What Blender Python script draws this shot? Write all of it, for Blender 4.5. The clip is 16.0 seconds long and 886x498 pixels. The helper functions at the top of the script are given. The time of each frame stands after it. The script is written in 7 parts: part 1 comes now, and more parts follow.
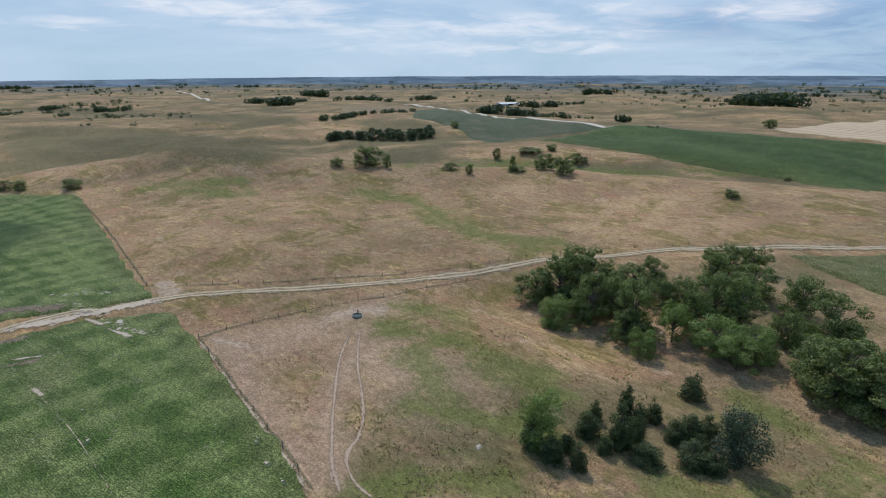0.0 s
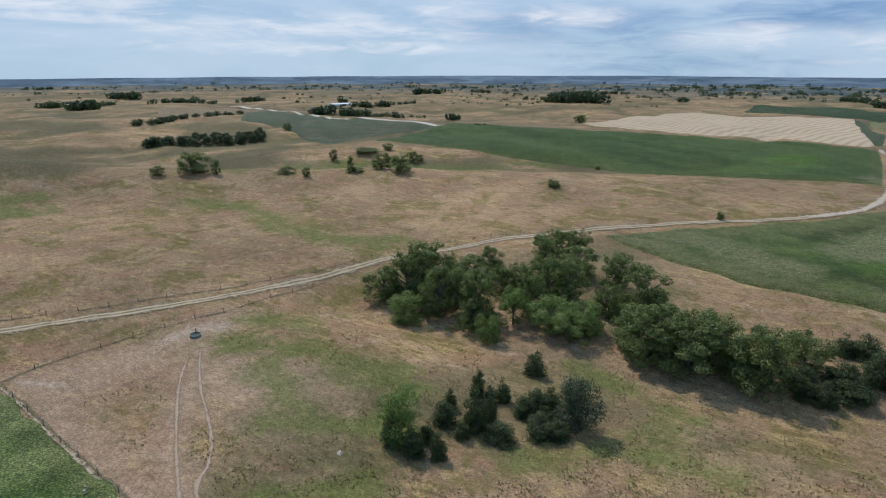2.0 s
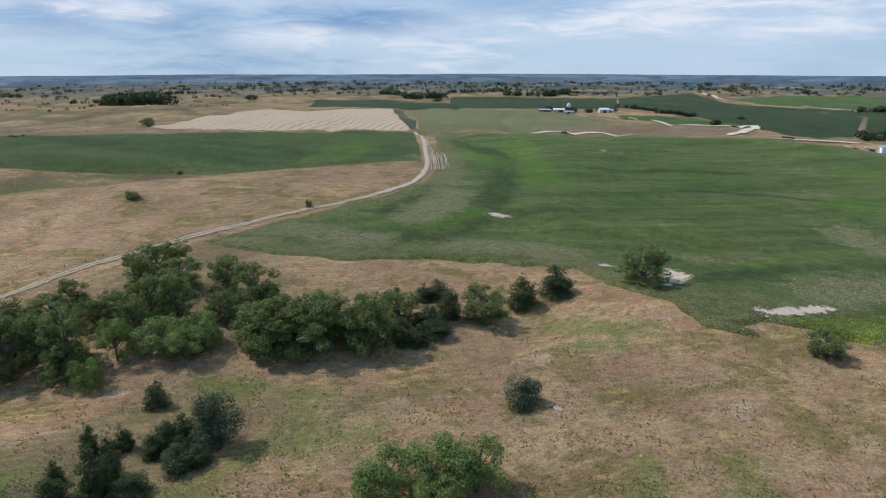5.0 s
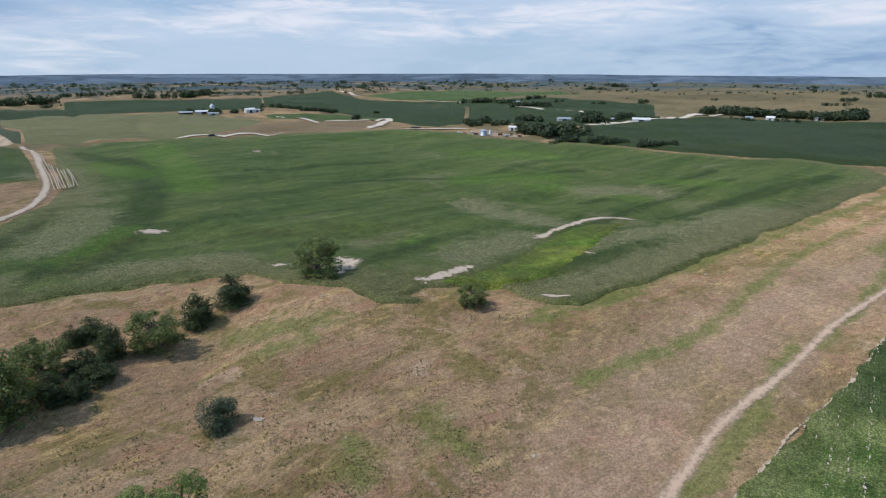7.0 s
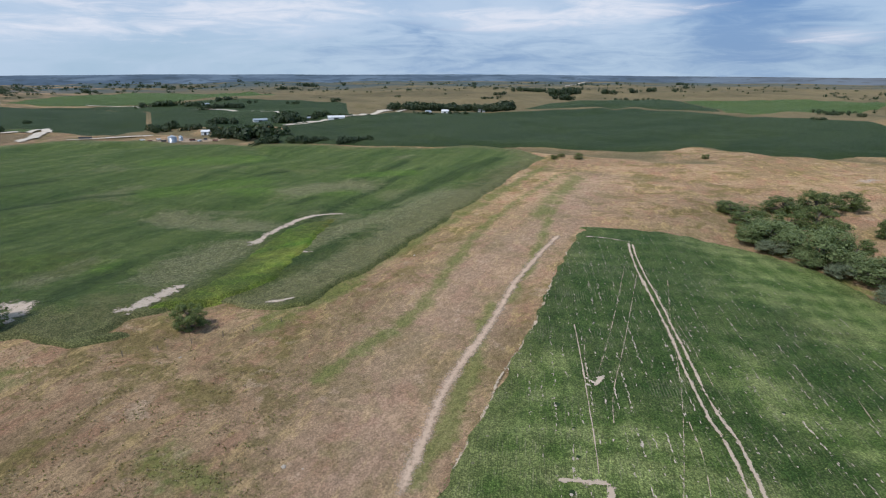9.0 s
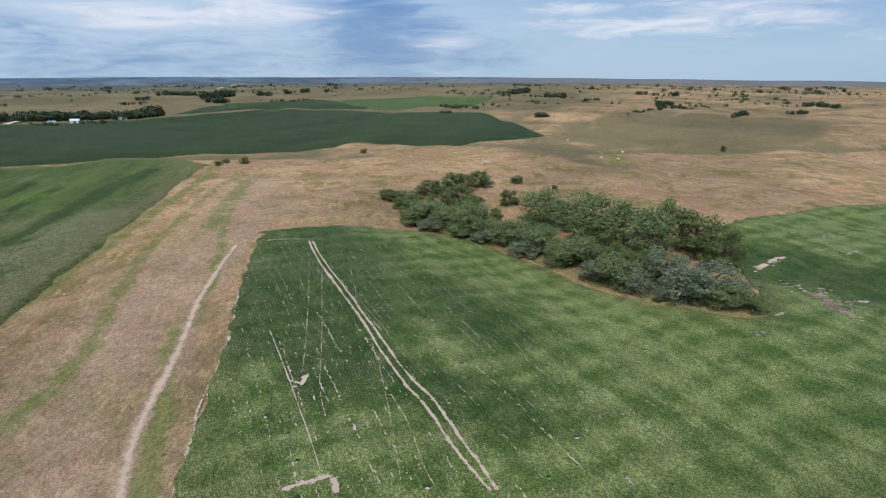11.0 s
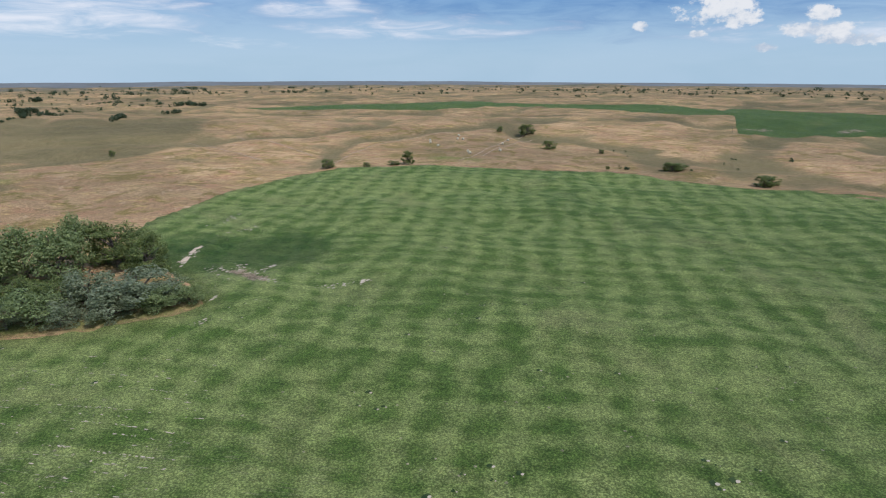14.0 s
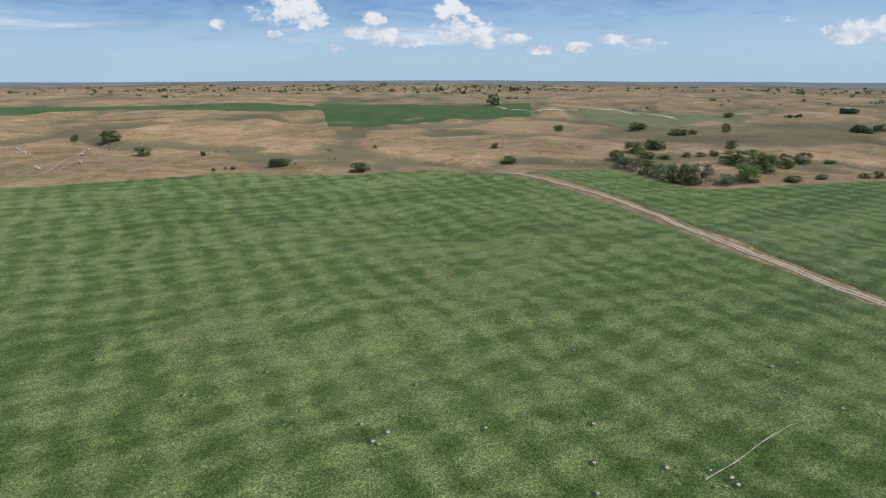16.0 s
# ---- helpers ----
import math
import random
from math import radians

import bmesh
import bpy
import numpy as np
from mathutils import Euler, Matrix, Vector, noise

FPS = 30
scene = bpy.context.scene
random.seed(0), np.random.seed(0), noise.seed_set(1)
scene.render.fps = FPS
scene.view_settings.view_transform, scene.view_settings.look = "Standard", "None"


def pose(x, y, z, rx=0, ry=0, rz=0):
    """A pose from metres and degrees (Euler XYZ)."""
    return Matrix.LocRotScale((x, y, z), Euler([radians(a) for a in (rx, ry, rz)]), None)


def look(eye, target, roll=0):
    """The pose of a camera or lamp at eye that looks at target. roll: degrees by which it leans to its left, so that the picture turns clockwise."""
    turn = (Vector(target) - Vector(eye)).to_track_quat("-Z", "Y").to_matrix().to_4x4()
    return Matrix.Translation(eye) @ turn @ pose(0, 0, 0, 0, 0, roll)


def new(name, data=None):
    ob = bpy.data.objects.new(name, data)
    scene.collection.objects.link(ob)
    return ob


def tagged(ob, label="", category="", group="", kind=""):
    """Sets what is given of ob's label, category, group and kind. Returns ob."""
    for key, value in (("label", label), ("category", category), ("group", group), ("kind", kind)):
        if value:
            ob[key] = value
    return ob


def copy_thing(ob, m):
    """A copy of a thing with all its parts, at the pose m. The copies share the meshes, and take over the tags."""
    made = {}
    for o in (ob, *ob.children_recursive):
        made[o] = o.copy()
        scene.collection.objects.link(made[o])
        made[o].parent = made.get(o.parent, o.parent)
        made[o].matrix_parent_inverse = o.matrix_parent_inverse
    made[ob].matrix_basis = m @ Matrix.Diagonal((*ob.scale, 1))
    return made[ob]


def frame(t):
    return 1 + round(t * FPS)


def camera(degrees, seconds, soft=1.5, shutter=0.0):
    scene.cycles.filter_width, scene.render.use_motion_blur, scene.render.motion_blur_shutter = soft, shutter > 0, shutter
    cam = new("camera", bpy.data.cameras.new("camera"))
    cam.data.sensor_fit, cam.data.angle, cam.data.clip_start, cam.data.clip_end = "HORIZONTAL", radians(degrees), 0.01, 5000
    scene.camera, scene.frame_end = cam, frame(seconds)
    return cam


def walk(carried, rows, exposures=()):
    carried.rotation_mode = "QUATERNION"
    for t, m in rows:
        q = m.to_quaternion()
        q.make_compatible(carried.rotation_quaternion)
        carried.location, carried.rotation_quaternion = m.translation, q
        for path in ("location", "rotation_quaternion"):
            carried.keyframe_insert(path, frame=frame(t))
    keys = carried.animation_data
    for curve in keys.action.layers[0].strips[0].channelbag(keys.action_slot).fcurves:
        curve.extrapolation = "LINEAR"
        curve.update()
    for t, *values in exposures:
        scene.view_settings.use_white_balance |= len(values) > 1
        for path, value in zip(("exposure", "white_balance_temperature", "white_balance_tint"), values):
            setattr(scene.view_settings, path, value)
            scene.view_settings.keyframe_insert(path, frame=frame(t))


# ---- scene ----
cam = camera(75.0, 16.0, soft=1.12)
EYE_HEIGHT = 60.0
# seconds, turn, tilt, lean of the hovering camera
PATH = [
    (0.0, 17.47, -17.52, -0.11),
    (0.5, 14.32, -17.51, -0.09),
    (1.0, 10.46, -17.47, -0.06),
    (1.5, 5.98, -17.47, 0.00),
    (2.0, 1.42, -17.50, 0.04),
    (2.5, -3.88, -17.52, 0.05),
    (3.0, -9.77, -17.54, 0.07),
    (3.2, -12.18, -17.54, 0.06),
    (5.3, -43.07, -17.63, -0.02),
    (5.5, -46.26, -17.63, -0.03),
    (6.0, -54.62, -17.65, -0.01),
    (6.5, -63.22, -17.67, -0.00),
    (7.0, -71.57, -17.68, 0.01),
    (7.5, -79.64, -17.67, 0.03),
    (8.0, -87.02, -17.67, 0.05),
    (8.2, -89.53, -17.67, 0.04),
    (10.3, -120.80, -17.70, -0.06),
    (10.5, -124.11, -17.67, -0.05),
    (11.0, -132.61, -17.58, -0.03),
    (11.5, -141.65, -17.53, -0.01),
    (12.0, -151.07, -17.46, -0.02),
    (12.5, -160.28, -17.45, 0.00),
    (13.0, -169.52, -17.46, -0.03),
    (13.5, -178.72, -17.42, -0.02),
    (14.0, -188.16, -17.40, 0.01),
    (14.5, -197.72, -17.39, 0.06),
    (15.0, -207.28, -17.45, 0.07),
    (15.5, -216.55, -17.51, 0.08),
    (16.0, -225.95, -17.51, 0.09),
]
walk(cam, [(t, pose(0, 0, EYE_HEIGHT, 90 + tilt, 0, turn) @ pose(0, 0, 0, 0, 0, lean)) for t, turn, tilt, lean in PATH],
     exposures=[(0, -0.22, 6150, 10), (3, -0.26, 6150, 10), (5.5, -0.19, 6200, 12), (8, -0.28, 6180, 13), (12, -0.22, 6180, 12), (16, -0.20, 6200, 11)])
# ---- daylight: a high sun ahead of the first view, thin broken cloud ----
SUN_TURN, SUN_HEIGHT = 37.0, 53.0     # degrees left of +y, degrees up
world = bpy.data.worlds.new("sky")
scene.world = world
world.use_nodes = True
W = world.node_tree.nodes
WL = world.node_tree.links
W.clear()


def wnode(kind, **values):
    n = W.new(kind)
    for key, v in values.items():
        n.inputs[key].default_value = v
    return n


def wmath(op, a, b=None):
    n = W.new("ShaderNodeMath")
    n.operation = op
    for i, v in enumerate((a, b)):
        if v is None:
            continue
        if isinstance(v, (int, float)):
            n.inputs[i].default_value = v
        else:
            WL.new(v, n.inputs[i])
    return n.outputs[0]


sky = W.new("ShaderNodeTexSky")
sky.sky_type = "NISHITA"
sky.sun_disc = False
sky.sun_elevation = radians(SUN_HEIGHT)
sky.sun_rotation = radians(-SUN_TURN)
sky.air_density, sky.dust_density, sky.ozone_density = 1.0, 0.35, 3.0
coord = W.new("ShaderNodeTexCoord")
split = W.new("ShaderNodeSeparateXYZ")
WL.new(coord.outputs["Generated"], split.inputs[0])
up = wmath("MAXIMUM", split.outputs[2], 0.0)
lift = wmath("ADD", up, 0.19)
join = W.new("ShaderNodeCombineXYZ")
WL.new(wmath("DIVIDE", split.outputs[0], lift), join.inputs[0])
WL.new(wmath("DIVIDE", split.outputs[1], lift), join.inputs[1])
WL.new(wmath("MULTIPLY", split.outputs[2], 9.0), join.inputs[2])


def wramp(v, lo, hi, a=0.0, b=1.0):
    n = W.new("ShaderNodeMapRange")
    n.interpolation_type = "SMOOTHSTEP"
    for key, x in (("From Min", lo), ("From Max", hi), ("To Min", a), ("To Max", b)):
        n.inputs[key].default_value = x
    WL.new(v, n.inputs["Value"])
    return n.outputs[0]


def wmix(k, a, b):
    n = W.new("ShaderNodeMix")
    n.data_type = "RGBA"
    for key, v in (("Factor", k), ("A", a), ("B", b)):
        if isinstance(v, tuple):
            n.inputs[key].default_value = (*v, 1)
        elif isinstance(v, float):
            n.inputs[key].default_value = v
        else:
            WL.new(v, n.inputs[key])
    return n.outputs["Result"]


# the veil of high cloud is thick ahead and to the right of the first view, and thins out behind
facing = wmath("ADD", wmath("MULTIPLY", split.outputs[0], 0.55), wmath("MULTIPLY", split.outputs[1], 0.83))
thick = wramp(facing, -0.80, 0.45, 0.30, 1.0)
veil = wnode("ShaderNodeTexNoise", Scale=0.55, Detail=8.0, Roughness=0.55, Distortion=0.5)
WL.new(join.outputs[0], veil.inputs["Vector"])
wisp = wnode("ShaderNodeTexNoise", Scale=2.2, Detail=8.0, Roughness=0.6, Distortion=0.4)
WL.new(join.outputs[0], wisp.inputs["Vector"])
bearing = wmath("MODULO", wmath("ADD", wmath("MULTIPLY", wmath("ARCTAN2", split.outputs[0], split.outputs[1]), 57.2958), 435.0), 360.0)
rise = wmath("MULTIPLY", wmath("ARCSINE", split.outputs[2]), 57.2958)


def patches(plan):
    """Soft patches of sky: bearing from 285 degrees, height over the horizon, half-width, half-height (degrees), strength."""
    best = None
    for hb, he, hw, hh, *k in plan:
        du = wmath("MULTIPLY", wmath("SUBTRACT", bearing, hb), 1 / hw)
        dv = wmath("MULTIPLY", wmath("SUBTRACT", rise, he), 1 / hh)
        one = wmath("SUBTRACT", 1.0, wmath("ADD", wmath("MULTIPLY", du, du), wmath("MULTIPLY", dv, dv)))
        if k and k[0] != 1:
            one = wmath("MULTIPLY", one, k[0])
        best = one if best is None else wmath("MAXIMUM", best, one)
    return wmath("MAXIMUM", best, -1.5)


WHITES_AHEAD = [
    (39.8, 4.9, 10.7, 0.94, 1),
    (42.0, 3.7, 6.2, 0.53, 0.9),
    (75.0, 4.71, 5.6, 0.82, 0.6),
    (84.8, 4.46, 5.1, 1.06, 0.6),
    (25.2, 3.44, 6.7, 0.41, 0.6),
    (63.6, 2.9, 14.6, 1.53, 0.55),
    (100.6, 2.37, 7.3, 1.06, 0.7),
    (129.9, 3.97, 10.7, 1.41, 1),
    (135.6, 5.0, 9.6, 0.71, 1),
    (156.4, 4.49, 13.5, 0.82, 1),
    (113.5, 1.84, 6.2, 2.0, 0.5),
    (130.8, 3.61, 8.4, 1.06, 0.9),
    (160.8, 4.96, 7.3, 0.71, 1),
    (146.4, 2.9, 14.6, 0.94, 0.6),
    (185.4, 4.09, 10.7, 0.82, 1),
]
WHITES_BEHIND = [
    (192.3, 4.6, 7.3, 0.71, 1),
    (181.2, 3.46, 5.6, 0.71, 1),
    (189.8, 4.68, 5.1, 1.41, 1),
    (219.7, 4.94, 3.9, 0.59, 1),
    (226.1, 3.36, 9.6, 0.94, 1),
    (232.7, 4.35, 8.4, 1.41, 0.7),
    (207.4, 2.08, 3.4, 0.65, 0.7),
    (219.9, 5.0, 3.9, 0.47, 1),
    (225.2, 3.34, 6.7, 0.71, 0.9),
    (251.3, 4.98, 5.1, 0.71, 0.8),
    (245.5, 2.22, 3.4, 0.47, 0.6),
    (253.7, 5.21, 1.9, 0.82, 1),
    (259.8, 3.53, 9.6, 0.82, 0.45),
    (298.4, 2.9, 9.0, 0.71, 0.35),
]
BLUES = [
    (90.4, 3.02, 6.2, 2.12, 0.5),
    (80.4, 3.63, 6.7, 1.76, 0.5),
    (105.8, 3.73, 10.7, 1.53, 0.8),
    (94.9, 0.25, 11.2, 1.76, 0.3),
    (200.7, 4.02, 7.0, 3.24, 1),
    (203.2, 1.13, 11.8, 2.35, 0.6),
    (202.0, 2.09, 8.4, 4.12, 1),
    (173.2, 2.74, 6.7, 1.18, 0.4),
    (278.7, 5.46, 39.3, 2.35, 0.35),
    (180.4, 0.79, 18.5, 2.65, 0.55),
]
flat = W.new("ShaderNodeCombineXYZ")
WL.new(wmath("MULTIPLY", bearing, 0.11), flat.inputs[0])
WL.new(wmath("MULTIPLY", rise, 0.62), flat.inputs[1])
fleece = wnode("ShaderNodeTexNoise", Scale=1.6, Detail=9.0, Roughness=0.62, Distortion=0.6)
WL.new(flat.outputs[0], fleece.inputs["Vector"])
bright = wmath("ADD", patches(WHITES_AHEAD + WHITES_BEHIND), wmath("MULTIPLY", wmath("SUBTRACT", fleece.outputs["Fac"], 0.5), 5.0))
bright = wramp(bright, -0.5, 1.7)
gap = wramp(wmath("ADD", patches(BLUES), wmath("MULTIPLY", wmath("SUBTRACT", fleece.outputs["Fac"], 0.5), 2.6)), -0.4, 1.2)
cover = wmath("MULTIPLY", thick, wmath("ADD", wmath("MULTIPLY", wramp(veil.outputs["Fac"], 0.34, 0.60), 0.48), wmath("MULTIPLY", wramp(wisp.outputs["Fac"], 0.44, 0.66), 0.12)))
cover = wmath("ADD", cover, wmath("MULTIPLY", thick, wramp(split.outputs[2], 0.005, 0.05, 0.10, 0.34)))
cover = wmath("MULTIPLY", cover, wmath("SUBTRACT", 1.0, wmath("MULTIPLY", gap, 0.85)))
cover = wmath("MINIMUM", cover, 0.9)
deep = wmix(wramp(split.outputs[2], 0.0, 0.165), (4.5, 6.5, 8.2), (0.85, 3.1, 6.7))
clear = wmix(0.88, sky.outputs[0], deep)
clear = wmix(wmath("MULTIPLY", gap, 0.55), clear, (0.85, 2.2, 5.2))
veiled = wmix(cover, clear, (6.6, 7.9, 9.3))
veiled = wmix(wmath("MULTIPLY", bright, 0.85), veiled, (9.6, 9.8, 10.3))
# fair-weather heaps low over the land behind
squash = W.new("ShaderNodeMapping")
squash.inputs["Scale"].default_value = (1.0, 1.0, 1.5)
squash.inputs["Location"].default_value = (0.31, 0.12, 0.05)
WL.new(coord.outputs["Generated"], squash.inputs["Vector"])
curl = wnode("ShaderNodeTexNoise", Scale=34.0, Detail=9.0, Roughness=0.62)
WL.new(squash.outputs[0], curl.inputs["Vector"])
# bearing, height over the horizon, half-width and half-height of each heap, in degrees
HEAPS = [(281.1, 3.52, 0.96, 0.59), (287.2, 4.82, 3.48, 1.53), (288.6, 4.05, 2.25, 0.82), (285.6, 2.81, 0.79, 0.35), (294.2, 3.01, 3.09, 0.71), (294.7, 4.13, 1.24, 0.82), (296.5, 2.19, 2.81, 0.59), (290.8, 1.66, 1.24, 0.41), (301.5, 4.88, 1.69, 2.12), (302.3, 3.19, 3.09, 1.53), (304.4, 2.2, 1.97, 0.71), (307.3, 2.34, 2.02, 0.59), (310.2, 1.54, 2.25, 0.41), (313.2, 1.68, 1.57, 0.53), (316.7, 2.38, 1.69, 0.53), (319.1, 1.97, 2.02, 0.47), (330.2, 3.8, 0.73, 0.47), (335.3, 2.56, 3.48, 0.94), (336.2, 3.25, 2.02, 0.71)]
swell = patches(HEAPS)
fat = wramp(wmath("ADD", swell, wmath("MULTIPLY", wmath("SUBTRACT", curl.outputs["Fac"], 0.5), 4.2)), 0.05, 0.75)
core = wramp(wmath("ADD", curl.outputs["Fac"], wmath("MULTIPLY", split.outputs[2], 3.0)), 0.50, 0.80)
heaped = wmix(fat, veiled, wmix(core, (5.4, 6.4, 7.6), (9.2, 9.3, 9.4)))
cloud_out = heaped
back = wnode("ShaderNodeBackground", Strength=0.10)
WL.new(cloud_out, back.inputs["Color"])
WL.new(back.outputs[0], W.new("ShaderNodeOutputWorld").inputs[0])

sun = new("sun", bpy.data.lights.new("sun", "SUN"))
sun.data.energy, sun.data.angle, sun.data.color = 3.6, radians(0.6), (1.0, 0.96, 0.90)
_a, _e = radians(SUN_TURN), radians(SUN_HEIGHT)
sun.matrix_world = look((-400 * math.sin(_a) * math.cos(_e), 400 * math.cos(_a) * math.cos(_e), 400 * math.sin(_e)), (0, 0, 0))
# ---- the lie of the land ----
# rises and hollows: x, y, height, half-length, half-width, turn in degrees
HILLS = [
    (-250, 278, 13.0, 60, 28, 45), (-90, 316, 9.0, 110, 28, 8), (-40, 356, -7.5, 160, 26, 5),
    (-315, 325, -9.0, 90, 34, 45), (140, 78, 3.0, 34, 16, -30), (112, 46, 2.0, 30, 22, 20),
    (-60, 420, 4.0, 150, 40, 15), (80, 300, 2.5, 90, 40, 0),
    (205, -95, 2.5, 70, 40, -40), (150, -165, -4.0, 75, 26, -28), (-25, -335, 4.0, 150, 60, 5),
    (-330, -150, -4.0, 60, 30, 60), (300, 60, -4.0, 160, 120, 0),
    (330, -330, 3.0, 120, 70, -30), (420, -640, 14.0, 170, 110, -20), (60, -620, 6.0, 240, 90, 0),
    (-260, -620, 6.0, 200, 90, 20), (-420, -330, 4.0, 120, 60, 40),
    (-420, 560, 8.0, 220, 80, 30), (-150, 620, 7.0, 160, 60, 10),
]
# the wooded draw: a hollow along this line
DRAW = [(-28, 150), (8, 126), (40, 106), (74, 92), (104, 96)]


def smooth(a, b, v):
    k = np.clip((v - a) / (b - a), 0, 1)
    return k * k * (3 - 2 * k)


def line_distance(x, y, pts):
    """Distance to a line of points, and how far along it (metres)."""
    best = np.full(np.shape(x), 1e9)
    along = np.zeros(np.shape(x))
    run = 0.0
    for (ax, ay), (bx, by) in zip(pts, pts[1:]):
        dx, dy = bx - ax, by - ay
        n = math.hypot(dx, dy)
        k = np.clip(((x - ax) * dx + (y - ay) * dy) / (n * n), 0, 1)
        d = np.hypot(x - ax - k * dx, y - ay - k * dy)
        along = np.where(d < best, run + k * n, along)
        best = np.minimum(best, d)
        run += n
    return best, along


def waves(x, y, size, seed, count=9):
    """Smooth uneven waves of about that wavelength, -1 to 1."""
    rng = np.random.RandomState(seed)
    v = np.zeros(np.shape(x))
    for _ in range(count):
        a, s, p = rng.rand() * 6.283, size * (0.6 + 0.9 * rng.rand()), rng.rand() * 6.283
        v = v + np.sin((x * math.cos(a) + y * math.sin(a)) * 6.283 / s + p)
    return v / (count ** 0.5 * 1.4)


def folds(x, y):
    """Near zero along winding draws between the hills."""
    return waves(x, y, 330, 91) + 0.35 * waves(x, y, 90, 92)


def height(x, y):
    x, y = np.asarray(x, float), np.asarray(y, float)
    r = np.hypot(x, y)
    z = np.zeros(np.shape(x))
    for hx, hy, h, a, b, turn in HILLS:
        c, s = math.cos(radians(turn)), math.sin(radians(turn))
        u, v = ((x - hx) * c + (y - hy) * s) / a, (-(x - hx) * s + (y - hy) * c) / b
        z = z + h * np.exp(-0.5 * (u * u + v * v))
    d, _ = line_distance(x, y, DRAW)
    z = z - 3.5 * np.exp(-0.5 * (d / 11) ** 2)
    z = z + 0.7 * waves(x, y, 60, 3) + 0.16 * waves(x, y, 17, 4) * smooth(900, 300, r)
    far = smooth(300, 900, r)
    z = z + far * (4.6 * waves(x, y, 560, 5) + 1.7 * waves(x, y, 210, 6) * smooth(2600, 900, r) + 0.3 * waves(x, y, 95, 8))
    z = z - (0.7 + 2.6 * smooth(260, 620, r)) * smooth(120, 240, r) * smooth(2000, 800, r) * np.exp(-(folds(x, y) / 0.22) ** 2)
    # the land sinks gently towards a last crest, and falls away behind it to the far ridges painted in haze blue
    bx = 0.5 - 0.5 * (x * 0.574 + y * 0.819) / np.maximum(r, 1)
    z = z - 6 * smooth(500, 1500, r) + smooth(1300, 3000, r) * (-3 - 17 * bx) + 1.5 * smooth(1500, 2600, r) * waves(x, y, 900, 7)
    z = z - 75 * smooth(2300 + 800 * bx, 4900, r)
    return z


